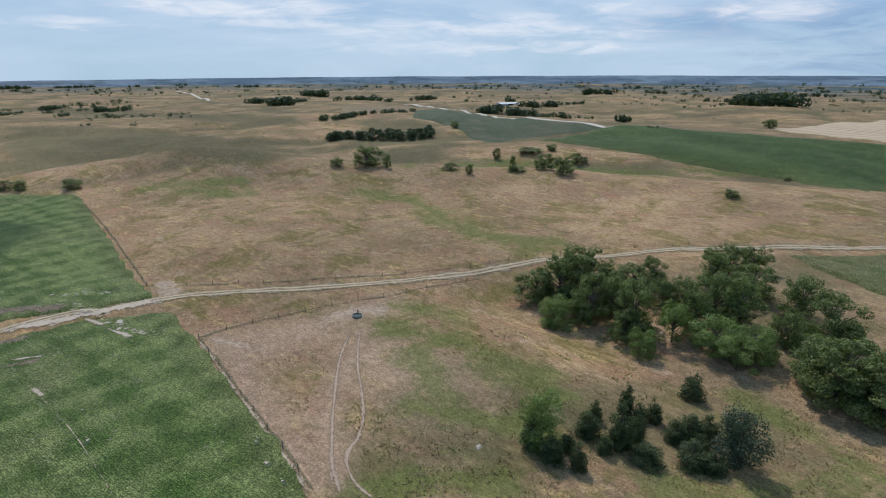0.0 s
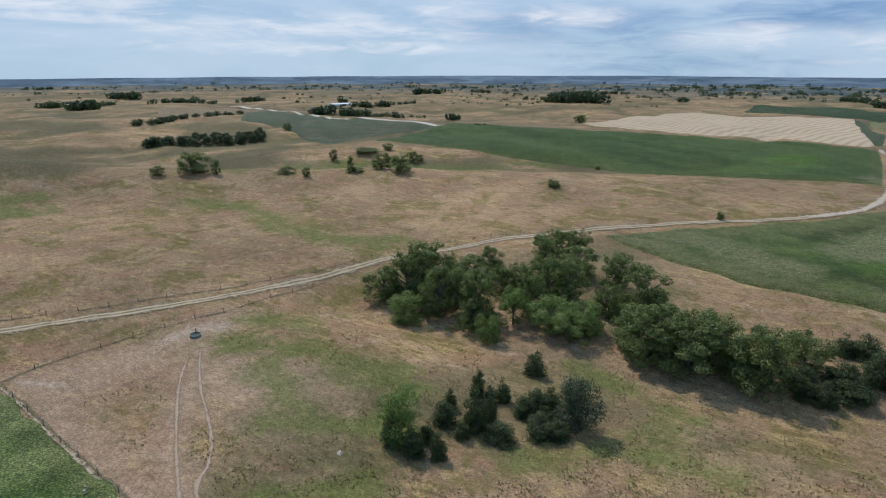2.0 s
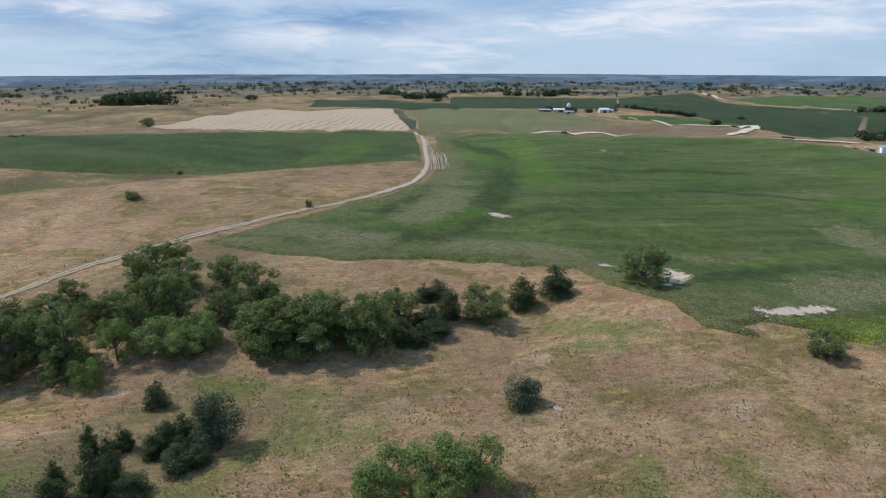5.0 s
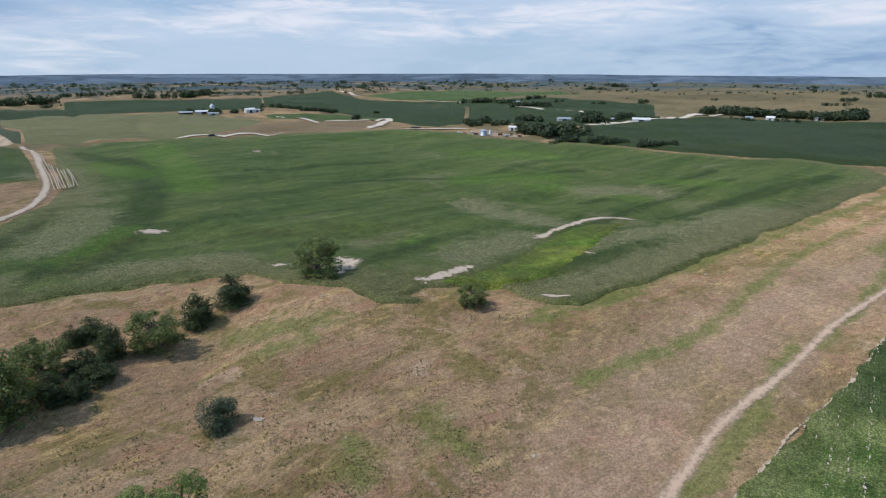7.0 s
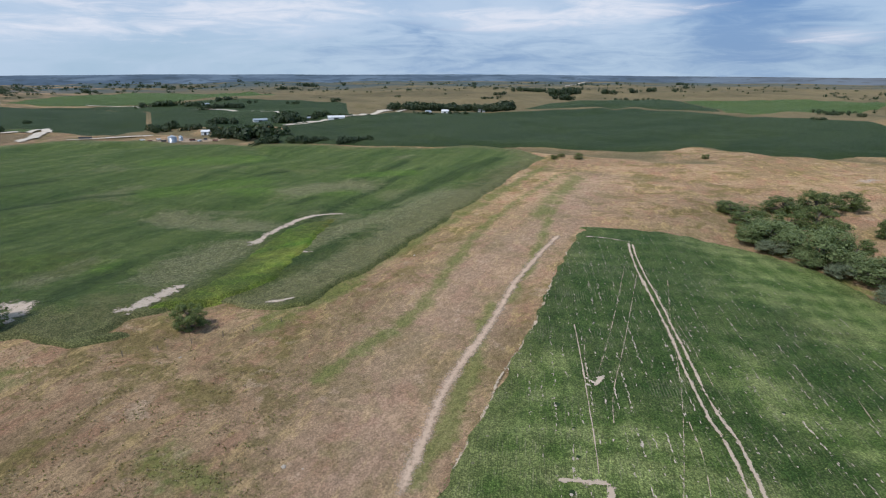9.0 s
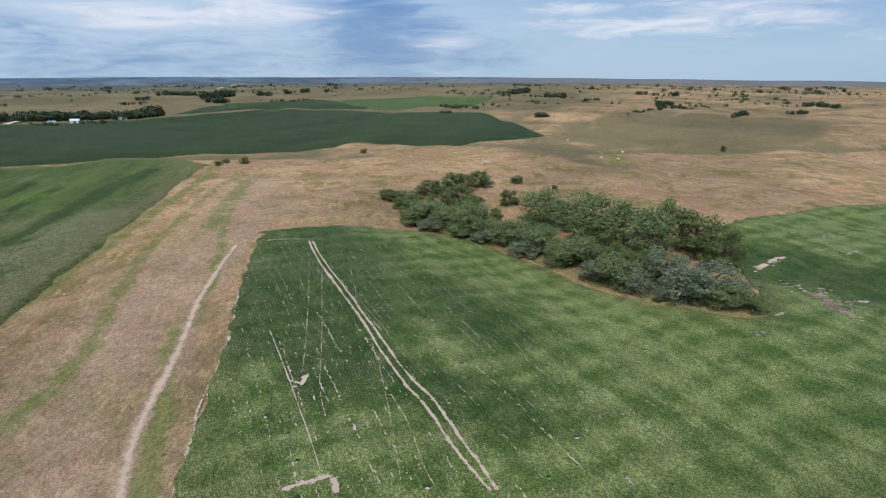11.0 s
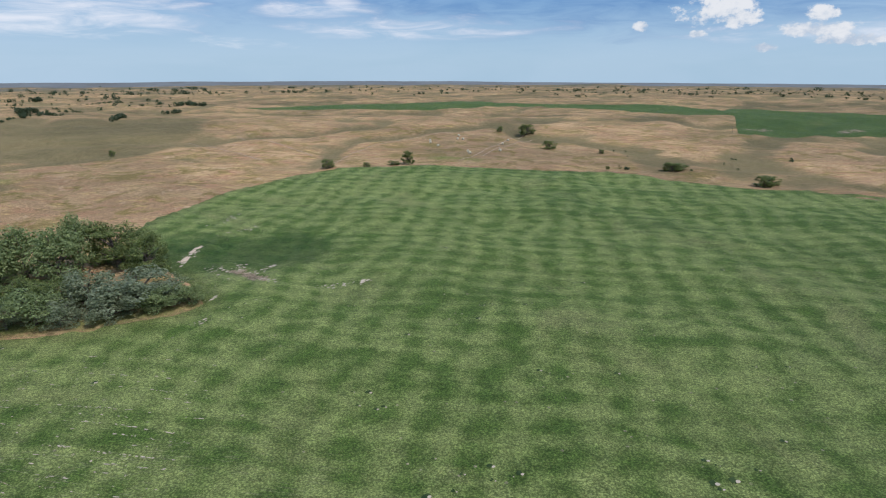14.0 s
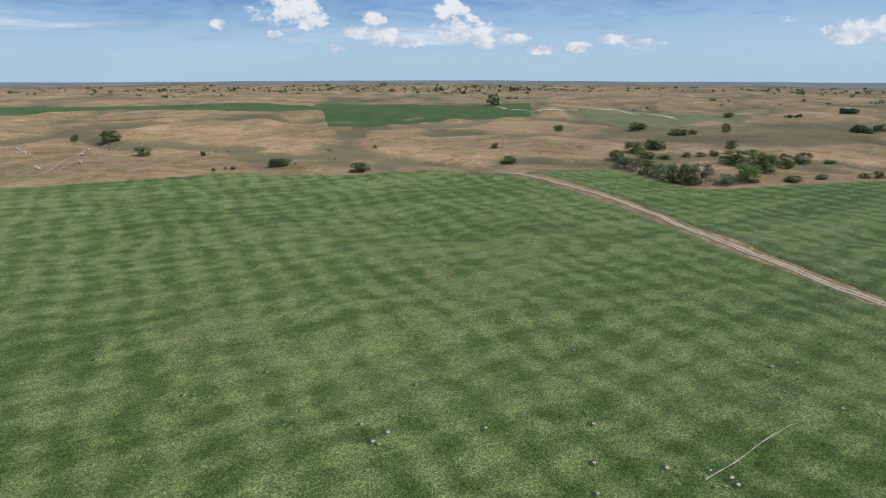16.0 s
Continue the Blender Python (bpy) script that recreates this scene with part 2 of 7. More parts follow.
# ---- plan, in metres ----
FIELD_PLAN = [
    ('soybean_field', 'soy', 0.6, [(-105.6, 107.3), (-90.4, 97.6), (-67.8, 82.2), (-49.1, 68.6), (-39.5, 60.2), (70.6, -13.0), (91.8, -25.5), (123.3, -45.3), (154.9, -62.9), (191.4, -85.3), (195.9, -90.9), (199.0, -89.0), (190.0, -108.8), (183.1, -124.9), (173.8, -140.1), (140.7, -151.2), (111.2, -147.4), (85.5, -141.1), (69.1, -140.5), (48.6, -144.9), (42.8, -151.7), (51.1, -167.2), (64.6, -183.7), (85.4, -224.7), (83.0, -243.7), (65.7, -280.9), (32, -330), (5, -342), (-44, -343), (-77, -333), (-141, -312), (-218, -258), (-256, -205), (-213, -273), (-263, -210), (-260.0, -176.4), (-238.0, -118.4), (-207.6, -69.8), (-194.1, -39.1), (-178.7, -13.4), (-133.7, 84.4), (-124.0, 98.4)]),
    ('soybean_field', 'soy', 0.6, [(-271, -202), (-305, -191), (-340, -180), (-335, -150), (-318, -117), (-349, -78), (-396, -43), (-286, 197), (-248, 207), (-218.2, 185.7), (-171.6, 152.7), (-130.1, 122.7), (-116.7, 113.9), (-132.8, 102.8), (-144.8, 92.5), (-187.9, -14.6), (-205.1, -42.0), (-224.5, -76.1), (-258.0, -128.8), (-278, -189)]),
    ('corn_field', 'corn', 0.9, [(55.4, 210.2), (72.9, 177.7), (93.6, 158.3), (108.2, 142.6), (122.5, 132.5), (127.6, 123.1), (139.1, 106.6), (132.8, 92.3), (130.1, 76.2), (128.9, 60.6), (132.8, 50.4), (129.6, 61.1), (133.1, 56.7), (140.5, 53.3), (147.6, 43.1), (153.1, 31.4), (146.7, 20.8), (144.9, 9.7), (160.5, 0.6), (218.2, -36.2), (338, -112), (374, -139), (437, -135), (449, -49), (496, 66), (533, 155), (548, 236), (499, 280), (409, 395), (344, 448), (288, 373), (218, 280), (184.3, 248.2), (143.4, 231.9), (106.1, 224.3), (68.9, 214.4)]),
    ('corn_field', 'mcorn', 1.4, [(-68, 461), (-14, 615), (59, 586), (171, 548), (242, 521), (341, 480), (279, 384), (223, 304), (199, 321), (166, 325), (110, 330), (119, 309), (95, 385), (42, 400), (3, 420)]),
    ('wet_meadow', 'wet', 1.75, [(144.5, 50.7), (161.3, 41.5), (176.4, 35.8), (205.6, 30.7), (234.4, 17.9), (248.6, -0.6), (227.3, 4.7), (209.1, 9.6), (192.0, 14.8), (174.1, 18.0), (164.2, 22.2), (151.5, 34.3)]),
    ('stubble_field', 'stubble', 0.15, [(125, 615), (224, 771), (335, 853), (427, 784), (475, 715), (387, 561), (343, 485), (223, 538)]),
    ('corn_field', 'dcorn', 1.6, [(497, 64), (619, 46), (782, -69), (860, -212), (824, -256), (800, -397), (634, -462), (500, -522), (375, -448), (306, -403), (315, -336), (330, -278), (406, -286), (385, -240), (405, -199), (437, -136), (486, -43), (438, -135), (456, -49)]),
    ('hay_field', 'lime', 0.3, [(1047, -661), (1036, -910), (820, -913), (775, -823), (637, -497), (658, -478)]),
    ('corn_field', 'dcorn', 1.4, [(852, -273), (1127, -562), (1048, -656), (660, -475), (810, -402)]),
    ('pasture_grass', 'pale', 0.2, [(-285, 791), (-222, 821), (-87, 617), (-9, 617), (-34, 562), (-66, 528), (-95, 504), (-110, 472), (-143, 521), (-179, 569), (-218, 586)]),
    ('grass_strip', 'strip', 0.2, [(-98, 623), (-33, 610), (25, 575), (89, 561), (128, 539), (187, 526), (191, 536), (144, 571), (93, 586), (21, 634), (-34, 629)]),
    ('grass_strip', 'strip', 0.2, [(-494, 966), (-344, 955), (-213, 872), (-265, 733), (-298, 684), (-313, 609)]),
    ('wheat_field', 'wheat', 0.4, [(487, 709), (627, 588), (573, 407), (515, 384), (424, 399), (354, 488), (417, 577), (441, 638)]),
    ('hay_field', 'pale', 0.3, [(470, 716), (477, 701), (414, 598), (399, 554), (352, 491), (346, 492), (391, 583), (426, 641)]),
    ('grass_strip', 'strip', 0.2, [(422, 393), (551, 391), (619, 367), (611, 274), (545, 260), (482, 292)]),
    ('hay_field', 'lime', 0.3, [(669, 475), (730, 405), (673, 295), (622, 369), (603, 406)]),
    ('corn_field', 'dcorn', 0.6, [(437, 917), (554, 1125), (676, 1073), (657, 811), (532, 658), (463, 737)]),
    ('soybean_field', 'dcorn', 0.6, [(536, 663), (835, 1030), (968, 907), (1066, 757), (727, 516), (642, 603)]),
    ('corn_field', 'dcorn', 0.6, [(1066, 757), (1371, 764), (1088, 540), (1134, 428), (926, 268), (660, 195), (587, 219), (666, 292), (751, 417), (741, 520)]),
    ('hay_field', 'lime', 0.3, [(1205, 599), (1658, 515), (1530, 301), (1642, 208), (1421, 126), (1176, 310), (1138, 502)]),
    ('corn_field', 'dcorn', 0.6, [(1134, 428), (1154, 304), (1087, 95), (1091, -22), (676, -17), (614, 54), (675, 193), (929, 264)]),
    ('hay_field', 'lime', 0.3, [(185, -1009), (50, -1217), (-347, -1087), (-584, -1040), (-647, -672), (-857, -617), (-682, -487), (-553, -492), (-468, -482), (-401, -485), (-333, -477), (-443, -647), (-434, -662), (-420, -835), (-332, -1041), (-87, -884), (125, -1004)]),
    ('pasture_grass', 'wheat', 0.2, [(-807, -503), (-898, -434), (-923, -258), (-639, -274), (-583, -286), (-699, -408)]),
]
ROAD_PLAN = [
    ('dirt_road', 3.4, [(-265, -207), (-264.6, -179.7), (-248.0, -123.6), (-216.1, -72.9), (-199.6, -40.5), (-183.6, -14.0), (-140.0, 88.9), (-124.4, 105.5), (-113.4, 115.4), (-93.4, 132.6), (-60.8, 147.0), (-32.1, 171.5), (-15.9, 185.3), (11.0, 200.4), (31.3, 212.7), (52.9, 218.9), (71.6, 224.5), (90.4, 228.8), (108.3, 231.1), (128.5, 233.9), (146.4, 238.9), (167.1, 245.4), (188, 260), (212, 285), (232, 311), (281, 380), (309, 421), (345, 482)]),
    ('farm_track', 1.5, [(70.4, -6.4), (84.5, -12.5), (101.7, -20.0), (123.9, -33.9), (155.6, -52.2), (191.6, -77.9)]),
    ('gravel_road', 6, [(-1306, 1477), (-1188, 1382), (-931, 1117), (-757, 938)]),
    ('gravel_road', 7, [(-391, 1009), (-281, 894), (-193, 783), (-91, 618), (-33, 608), (25, 572)]),
    ('gravel_road', 7, [(418, 390), (452, 365), (473, 315)]),
    ('gravel_road', 7, [(538, 258), (592, 269), (658, 288), (667, 304), (601, 334), (649, 441)]),
    ('gravel_road', 6, [(552, 229), (557, 196), (570, 163)]),
    ('gravel_road', 6, [(1332, 715), (1268, 653), (1154, 571)]),
    ('gravel_road', 5, [(1163, 439), (1143, 386), (1123, 336)]),
    ('gravel_road', 5, [(914, 215), (882, 142), (795, 67)]),
    ('gravel_road', 8, [(619, 50), (655, 30), (688, 9)]),
    ('gravel_road', 8, [(650, 34), (688, -1), (777, -53), (952, -131)]),
    ('gravel_road', 6, [(1853, -749), (2353, -1017), (2455, -1125)]),
    ('gravel_road', 4, [(-723, -588), (-737, -508), (-849, -438), (-783, -285)]),
]
PATH_PLAN = [
    (0.9, [(135, -488), (104, -449), (63, -386)]),
    (0.9, [(101, -503), (56, -452), (32, -402)]),
    (0.9, [(17, -368), (-10, -443), (-58, -488), (-94, -505)]),
    (0.9, [(-62, -359), (-108, -445), (-145, -500)]),
    (0.9, [(319, -406), (259, -381), (197, -343)]),
    (0.9, [(-83, -389), (-109, -431), (-145, -479)]),
    (0.9, [(-485, -120), (-457, -79), (-447, -52)]),
    (0.55, [(-59.1, 113.2), (-54.9, 99.7), (-47.7, 83.4), (-41.3, 70.7), (-38.3, 65.8), (-35.9, 62.9), (-39.2, 67.0), (-37.8, 63.8)]),
    (0.5, [(-56.9, 114.2), (-51.1, 100.8), (-42.4, 85.0), (-39.1, 76.3), (-38.8, 71.5), (-36.9, 67.7), (-33.8, 64.7), (-30.5, 63.0)]),
]
GREEN_PLAN = [
    (5, [(10.7, 80.1), (24.9, 84.7), (38.4, 92.1)]),
    (4, [(25.8, 116.4), (37.3, 102.5), (43.8, 94.3)]),
    (5, [(-23.1, 107.7), (-12.7, 102.9), (-6.8, 100.4)]),
    (9, [(-70.5, 220.6), (-49.2, 202.8), (-30.6, 194.2), (-21.9, 204.0)]),
    (7, [(-122.9, 256.0), (-97.2, 251.3), (-68.2, 221.4)]),
    (5, [(-52.4, 118.8), (-36.6, 114.8), (-27.6, 111.1)]),
    (5, [(-49.4, 130.6), (-38.0, 128.4)]),
    (10, [(-208.1, 233.0), (-182.1, 238.1)]),
    (4, [(-34.4, 87.1), (-20.7, 88.5), (-9.4, 87.9)]),
    (5, [(-32.3, 65.1), (-21.1, 71.9), (-12.0, 71.1)]),
    (9, [(-119, 309), (-81, 378), (-18, 376), (16, 380)]),
    (4, [(109.1, 84.9), (113.2, 73.8), (104.6, 67.9), (98.8, 75.0)]),
    (8, [(150.8, 43.9), (170.7, 34.7), (204.0, 24.1), (235.5, 8.4)]),
    (6, [(160.1, 32.7), (177.0, 13.6)]),
    (2.3, [(318, -135), (313, -124), (257.6, -84.8), (215.5, -56.5), (153.2, -26.3), (132.3, -14.7), (114.8, 0.9), (105.7, 6.6)]),
    (1.8, [(300, -134), (249.4, -102.4), (220.6, -86.1), (163.7, -57.8), (139.2, -43.5)]),
    (2.0, [(137.3, -38.3), (102.8, -23.9), (80.5, -15.0)]),
    (2.0, [(348, -130), (260.1, -64.2), (198.5, -23.2), (177.0, -10.8), (148.3, 6.4)]),
    (3.0, [(142.9, -151.2), (120.7, -155.7), (91.7, -149.6), (70.6, -144.6), (54.1, -148.5), (46.1, -153.7)]),
    (2.0, [(71.8, -8.2), (88.1, -16.9), (106.2, -26.5)]),
    (5, [(220.4, -79.8), (307, -135)]),
    (4, [(104.0, 81.1), (113.5, 72.6)]),
    (9, [(230, -364), (192, -330)]),
    (9, [(-53, -378), (-69, -365)]),
    (3, [(73.5, 40.9), (65.3, 34.8)]),
    (4, [(84.4, 28.5), (78.4, 22.6)]),
    (3, [(134.1, 19.1), (160.2, -4.4)]),
    (6, [(178.1, 140.3), (187.7, 110.2), (194.6, 82.4)]),
    (5, [(129.3, 166.1), (152.8, 173.3)]),
    (12, [(157, 383), (201, 383)]),
    (4, [(-35.6, 114.8), (-19.2, 109.1), (-9.3, 106.6)]),
    (5, [(-41.3, 108.0), (-29.0, 91.2)]),
    (4, [(31.0, 83.0), (43.1, 75.3)]),
    (5, [(106.8, 149.6), (120.9, 139.1), (131.2, 126.0)]),
    (4, [(121.5, 162.7), (141.3, 167.8), (155.3, 173.5)]),
    (5, [(198.6, 111.2), (206.0, 97.1), (209.0, 86.2)]),
    (9, [(142, 337), (183, 359), (223, 395)]),
    (7, [(199.3, 114.2), (197.7, 96.4), (203.2, 88.0)]),
    (3, [(139.6, 19.8), (160.6, 0.6), (207.5, -30.4), (263.2, -71.2), (336, -121)]),
    (6, [(105.8, 84.8), (109.5, 78.1), (113.4, 69.9)]),
    (6, [(-46.1, 199.1), (-36.7, 194.4), (-26.1, 204.5)]),
    (6, [(-226.9, 223.7), (-212, 242), (-192, 257)]),
    (5, [(-115, 299), (-102, 370), (-62, 380)]),
    (4, [(-0.8, 319.0), (33, 391), (65, 389)]),
]
# straw-coloured thin stretches and bright lush ones in the corn
PALE_PLAN = [
    (4, [(98.9, 179.4), (105.3, 175.6)]),
    (4, [(81.2, 207.7), (91.8, 197.5), (99.0, 185.6)]),
    (3, [(151.8, 195.4), (157.3, 193.8)]),
    (5, [(178.9, 217.4), (135.4, 190.5)]),
    (6, [(128.4, 146.6), (135.5, 135.0), (142.9, 124.0)]),
    (3, [(57.8, 206.4), (70.9, 200.3)]),
    (7, [(194.9, 246.3), (245, 324)]),
    (5, [(174.0, 52.9), (209.8, 39.3)]),
    (4, [(205.5, 19.9), (230.3, -8.6)]),
    (4, [(176.9, 1.5), (212.0, -19.8)]),
    (7, [(230.1, -20.6), (248.4, -37.8), (273.3, -56.7)]),
    (6, [(303.8, 21.8), (313.6, -8.7)]),
    (5, [(260.2, 71.2), (235.6, 35.7)]),
    (3, [(181.2, 91.5), (197.7, 83.6)]),
    (4, [(147.4, 27.3), (166.6, 9.1)]),
]
BRIGHT_PLAN = [
    (4, [(111.4, 154.3), (124.2, 136.8), (127.6, 126.8)]),
    (4, [(128.9, 171.8), (163.6, 185.1)]),
    (4, [(131.7, 223.1), (156.6, 234.2)]),
    (9, [(267, 328), (261, 276)]),
    (3, [(95.1, 222.4), (119.7, 220.0)]),
    (8, [(356, 350), (240, 217)]),
    (10, [(179, 357), (235, 407)]),
    (6, [(310.9, 49.0), (297.8, 1.2)]),
    (8, [(317, 88), (338, 49)]),
    (5, [(341, -12), (342, -43)]),
    (4, [(203.7, 102.8), (193.4, 78.3)]),
    (10, [(411, 107), (413, 62)]),
]
# darker contour bands in the corn
BAND_PLAN = [
    (4, [(188.2, 6.7), (215.8, -14.2), (253.5, -41.4), (307.5, -79.3), (353, -117)]),
    (3.5, [(170.7, 16.7), (193.0, 0.9), (235.3, -27.0), (272.8, -54.9)]),
    (4, [(285.9, -35.1), (330, -69), (378, -107)]),
    (3, [(229.5, -40.2), (282.0, -75.8), (345, -121)]),
    (5, [(164.2, 23.6), (186.7, 10.9), (200.5, 1.8), (216.5, -10.0)]),
    (5, [(132.5, 71.8), (135.4, 62.8), (140.6, 58.5)]),
    (4, [(93.4, 166.0), (102.9, 150.1), (120.2, 135.7)]),
    (2.2, [(178.4, -4.8), (207.1, -26.2), (246.6, -55.0), (300.3, -92.0), (348, -125)]),
    (2.0, [(151.8, 21.4), (172.5, 6.1), (203.2, -13.5), (238.8, -39.2), (289.3, -72.0)]),
    (2.5, [(256.6, -16.5), (306.7, -49.3), (363, -89)]),
    (2.5, [(275.2, 21.9), (299.4, 4.7), (338, -18), (383, -46)]),
    (2.2, [(225.0, 20.0), (259.4, 3.8), (305.1, -19.8), (359, -54)]),
    (3, [(284, 156), (305, 119), (326, 77), (370, 32)]),
    (3, [(294, 223), (326, 191), (353, 155)]),
    (7, [(324, 405), (290, 321), (278, 283), (230, 232), (183.0, 196.1), (149.0, 174.6), (119.6, 158.9)]),
    (3.5, [(176.6, 235.2), (129.1, 206.3)]),
    (3, [(99.9, 160.9), (126.0, 171.8)]),
    (2.6, [(166.3, 21.3), (186.9, 7.7), (213.8, -9.6)]),
    (4, [(153.2, 77.3), (172.0, 74.7), (190.4, 69.7)]),
    (2, [(258.0, -12.8), (253.8, -29.3)]),
    (2, [(175.6, 57.4), (179.5, 49.4)]),
]
BARE_PLAN = [
    (2.5, [(-67.6, 119.8), (-61.6, 125.4), (-57.4, 126.8)]),
    (1.2, [(-86.5, 99.4), (-78.7, 99.2)]),
    (3, [(-124.9, 125.8), (-115.2, 117.4)]),
    (3, [(-264, -518), (-276, -514)]),
    (6, [(-364, -512), (-400, -531)]),
    (6, [(-459, -502), (-487, -513)]),
    (4, [(250, -267), (251, -273)]),
    (10, [(541, 151), (548, 128), (547, 103)]),
    (2, [(40.2, -175.8), (29.1, -166.5)]),
    (2, [(-138.1, 102.4), (-149.6, 96.1)]),
    (2, [(-128.9, 86.1), (-132.4, 83.4)]),
    (1, [(-116.6, 79.1), (-119.9, 75.4)]),
]
SCAR_PLAN = [
    (3.0, [(146.4, 238.9), (167.1, 245.4), (188, 260), (212, 285), (232, 311), (281, 380), (309, 421), (345, 482)]),
    (3.5, [(-139.7, 88.7), (-131.1, 96.6), (-124.1, 105.2), (-113.6, 113.6)]),
    (3, [(310, 419), (282, 379)]),
    (4, [(356, 266), (359, 258)]),
    (0.7, [(-111.1, 94.6), (-106.2, 93.8), (-103.4, 93.5)]),
    (0.8, [(-123.6, 98.1), (-115.7, 96.5)]),
    (0.7, [(-121.7, 77.4), (-116.1, 81.3)]),
    (0.6, [(-106.3, 70.8), (-102.0, 69.2)]),
    (0.9, [(92.0, -47.1), (94.9, -49.4), (95.2, -50.3)]),
    (3.2, [(142.1, 56.1), (146.2, 52.1), (153.1, 49.4), (166.4, 45.3)]),
    (2.6, [(210.3, 33.5), (220.5, 28.2), (243.7, 18.6), (250.9, 9.0), (253.0, -2.6)]),
    (1.6, [(201.6, 24.7), (199.3, 17.4), (196.3, 9.8)]),
    (1.8, [(150.1, 21.2), (150.2, 17.2), (151.8, 13.4)]),
    (3.5, [(147.4, 108.2), (149.7, 104.7), (151.0, 101.3)]),
    (5, [(161.8, 92.5), (154.9, 82.8), (147.7, 79.9), (136.8, 78.3)]),
    (5, [(163.2, 178.5), (166.8, 173.9), (172.4, 169.4)]),
    (4, [(360, 268), (365, 262)]),
    (1.8, [(58.1, -183.1), (57.0, -186.9), (57.0, -190.4)]),
    (1.6, [(56.9, -192.1), (56.2, -196.3), (55.3, -200.2)]),
    (0.13, [(-79.9, -22.2), (-87.3, -20.2), (-94.2, -19.0), (-104.4, -16.6)]),
]
RUT_PLAN = [
    (0.34, [(173.9, -96.3), (153.1, -88.2), (132.1, -81.5), (110.4, -74.1), (97.6, -69.0), (85.0, -64.8), (71.7, -61.1), (59.2, -56.5), (50.2, -53.9), (47.2, -53.2)]),
    (0.32, [(173.1, -97.2), (149.9, -88.9), (129.1, -82.3), (107.5, -74.5), (93.0, -69.5), (84.4, -66.6), (73.6, -64.2), (63.0, -60.1), (52.4, -56.2), (46.8, -54.0)]),
    (0.13, [(119.0, -53.9), (109.7, -50.9), (97.5, -47.0), (91.3, -44.9), (85.3, -42.8), (78.2, -40.4), (71.6, -38.1), (68.3, -36.9)]),
    (0.45, [(185.4, -85.7), (183.7, -89.1), (181.3, -92.3), (175.3, -97.8)]),
    (0.5, [(68.7, -29.7), (68.2, -32.1), (67.3, -35.0), (66.1, -38.0)]),
    (0.5, [(66.1, -37.6), (64.1, -37.1), (62.5, -36.5)]),
]
DOT_PLAN = [
    (0.2, [(164.7, -91.1), (128.4, -69.6), (105.6, -55.6), (96.6, -49.7)]),
    (0.2, [(148.5, -86.0), (108.0, -61.3), (89.5, -49.6), (79.9, -45.0)]),
    (0.2, [(111.6, -53.2), (100.5, -48.7), (90.5, -45.7)]),
    (0.16, [(143.7, -93.1), (113.4, -76.2), (89.4, -63.7), (73.3, -54.3), (58.2, -44.8)]),
    (0.16, [(119.7, -80.6), (98.5, -73.7), (87.9, -70.2)]),
    (0.16, [(79.4, -59.0), (69.8, -55.4), (58.7, -49.8), (53.7, -47.8)]),
    (0.15, [(80.6, -95.2), (64.3, -87.2), (54.0, -80.8)]),
    (0.16, [(-106.3, 70.8), (-86.1, 62.0), (-67.7, 52.5)]),
    (0.25, [(-124.3, 98.6), (-101.4, 91.4)]),
    (0.25, [(-79.4, -22.1), (-83.7, -21.2)]),
]
# darker ground: olive grass, and on far hills cloud shade put into the colour
OLIVE_SHADE_PLAN = [
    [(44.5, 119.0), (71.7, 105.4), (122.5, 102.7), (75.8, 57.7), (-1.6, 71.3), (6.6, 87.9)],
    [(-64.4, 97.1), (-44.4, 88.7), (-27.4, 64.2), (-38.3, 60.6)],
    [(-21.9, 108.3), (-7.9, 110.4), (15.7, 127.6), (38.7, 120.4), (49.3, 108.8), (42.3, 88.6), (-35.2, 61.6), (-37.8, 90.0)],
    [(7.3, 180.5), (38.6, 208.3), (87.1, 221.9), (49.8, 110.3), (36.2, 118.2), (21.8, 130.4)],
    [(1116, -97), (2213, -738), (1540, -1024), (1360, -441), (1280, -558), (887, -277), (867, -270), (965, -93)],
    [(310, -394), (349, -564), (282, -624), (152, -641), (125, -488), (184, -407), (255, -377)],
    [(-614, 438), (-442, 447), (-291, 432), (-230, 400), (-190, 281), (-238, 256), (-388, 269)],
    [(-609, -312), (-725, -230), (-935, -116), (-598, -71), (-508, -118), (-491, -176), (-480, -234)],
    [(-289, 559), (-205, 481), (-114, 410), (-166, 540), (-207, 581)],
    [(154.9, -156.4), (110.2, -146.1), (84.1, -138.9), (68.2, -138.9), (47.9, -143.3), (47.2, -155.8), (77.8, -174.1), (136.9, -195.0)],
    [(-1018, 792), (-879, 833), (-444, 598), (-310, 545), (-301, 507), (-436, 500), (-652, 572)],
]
# sparse seed rows in the washed ground beside the road
SEED_PLAN = [
    [(301, 406), (243, 323), (202, 266)],
    [(304, 407), (245, 323), (204, 266)],
    [(274, 362), (229, 299), (205, 266)],
    [(264, 346), (227, 295), (207, 266)],
    [(257, 333), (226, 291), (208, 266)],
    [(251, 323), (226, 288), (210, 266)],
    [(253, 323), (227, 288), (212, 267)],
    [(254, 322), (229, 287), (213, 267)],
    [(255, 322), (230, 287), (215, 266)],
]
VERGE_PLAN = [
    [(73.0, -14.6), (90.7, -25.3), (100.2, -30.1), (111.2, -38.1), (121.8, -45.1), (149.2, -60.1)],
    [(-88.8, 96.9), (-67.4, 81.7), (-48.6, 67.8), (-40.6, 61.2)],
]
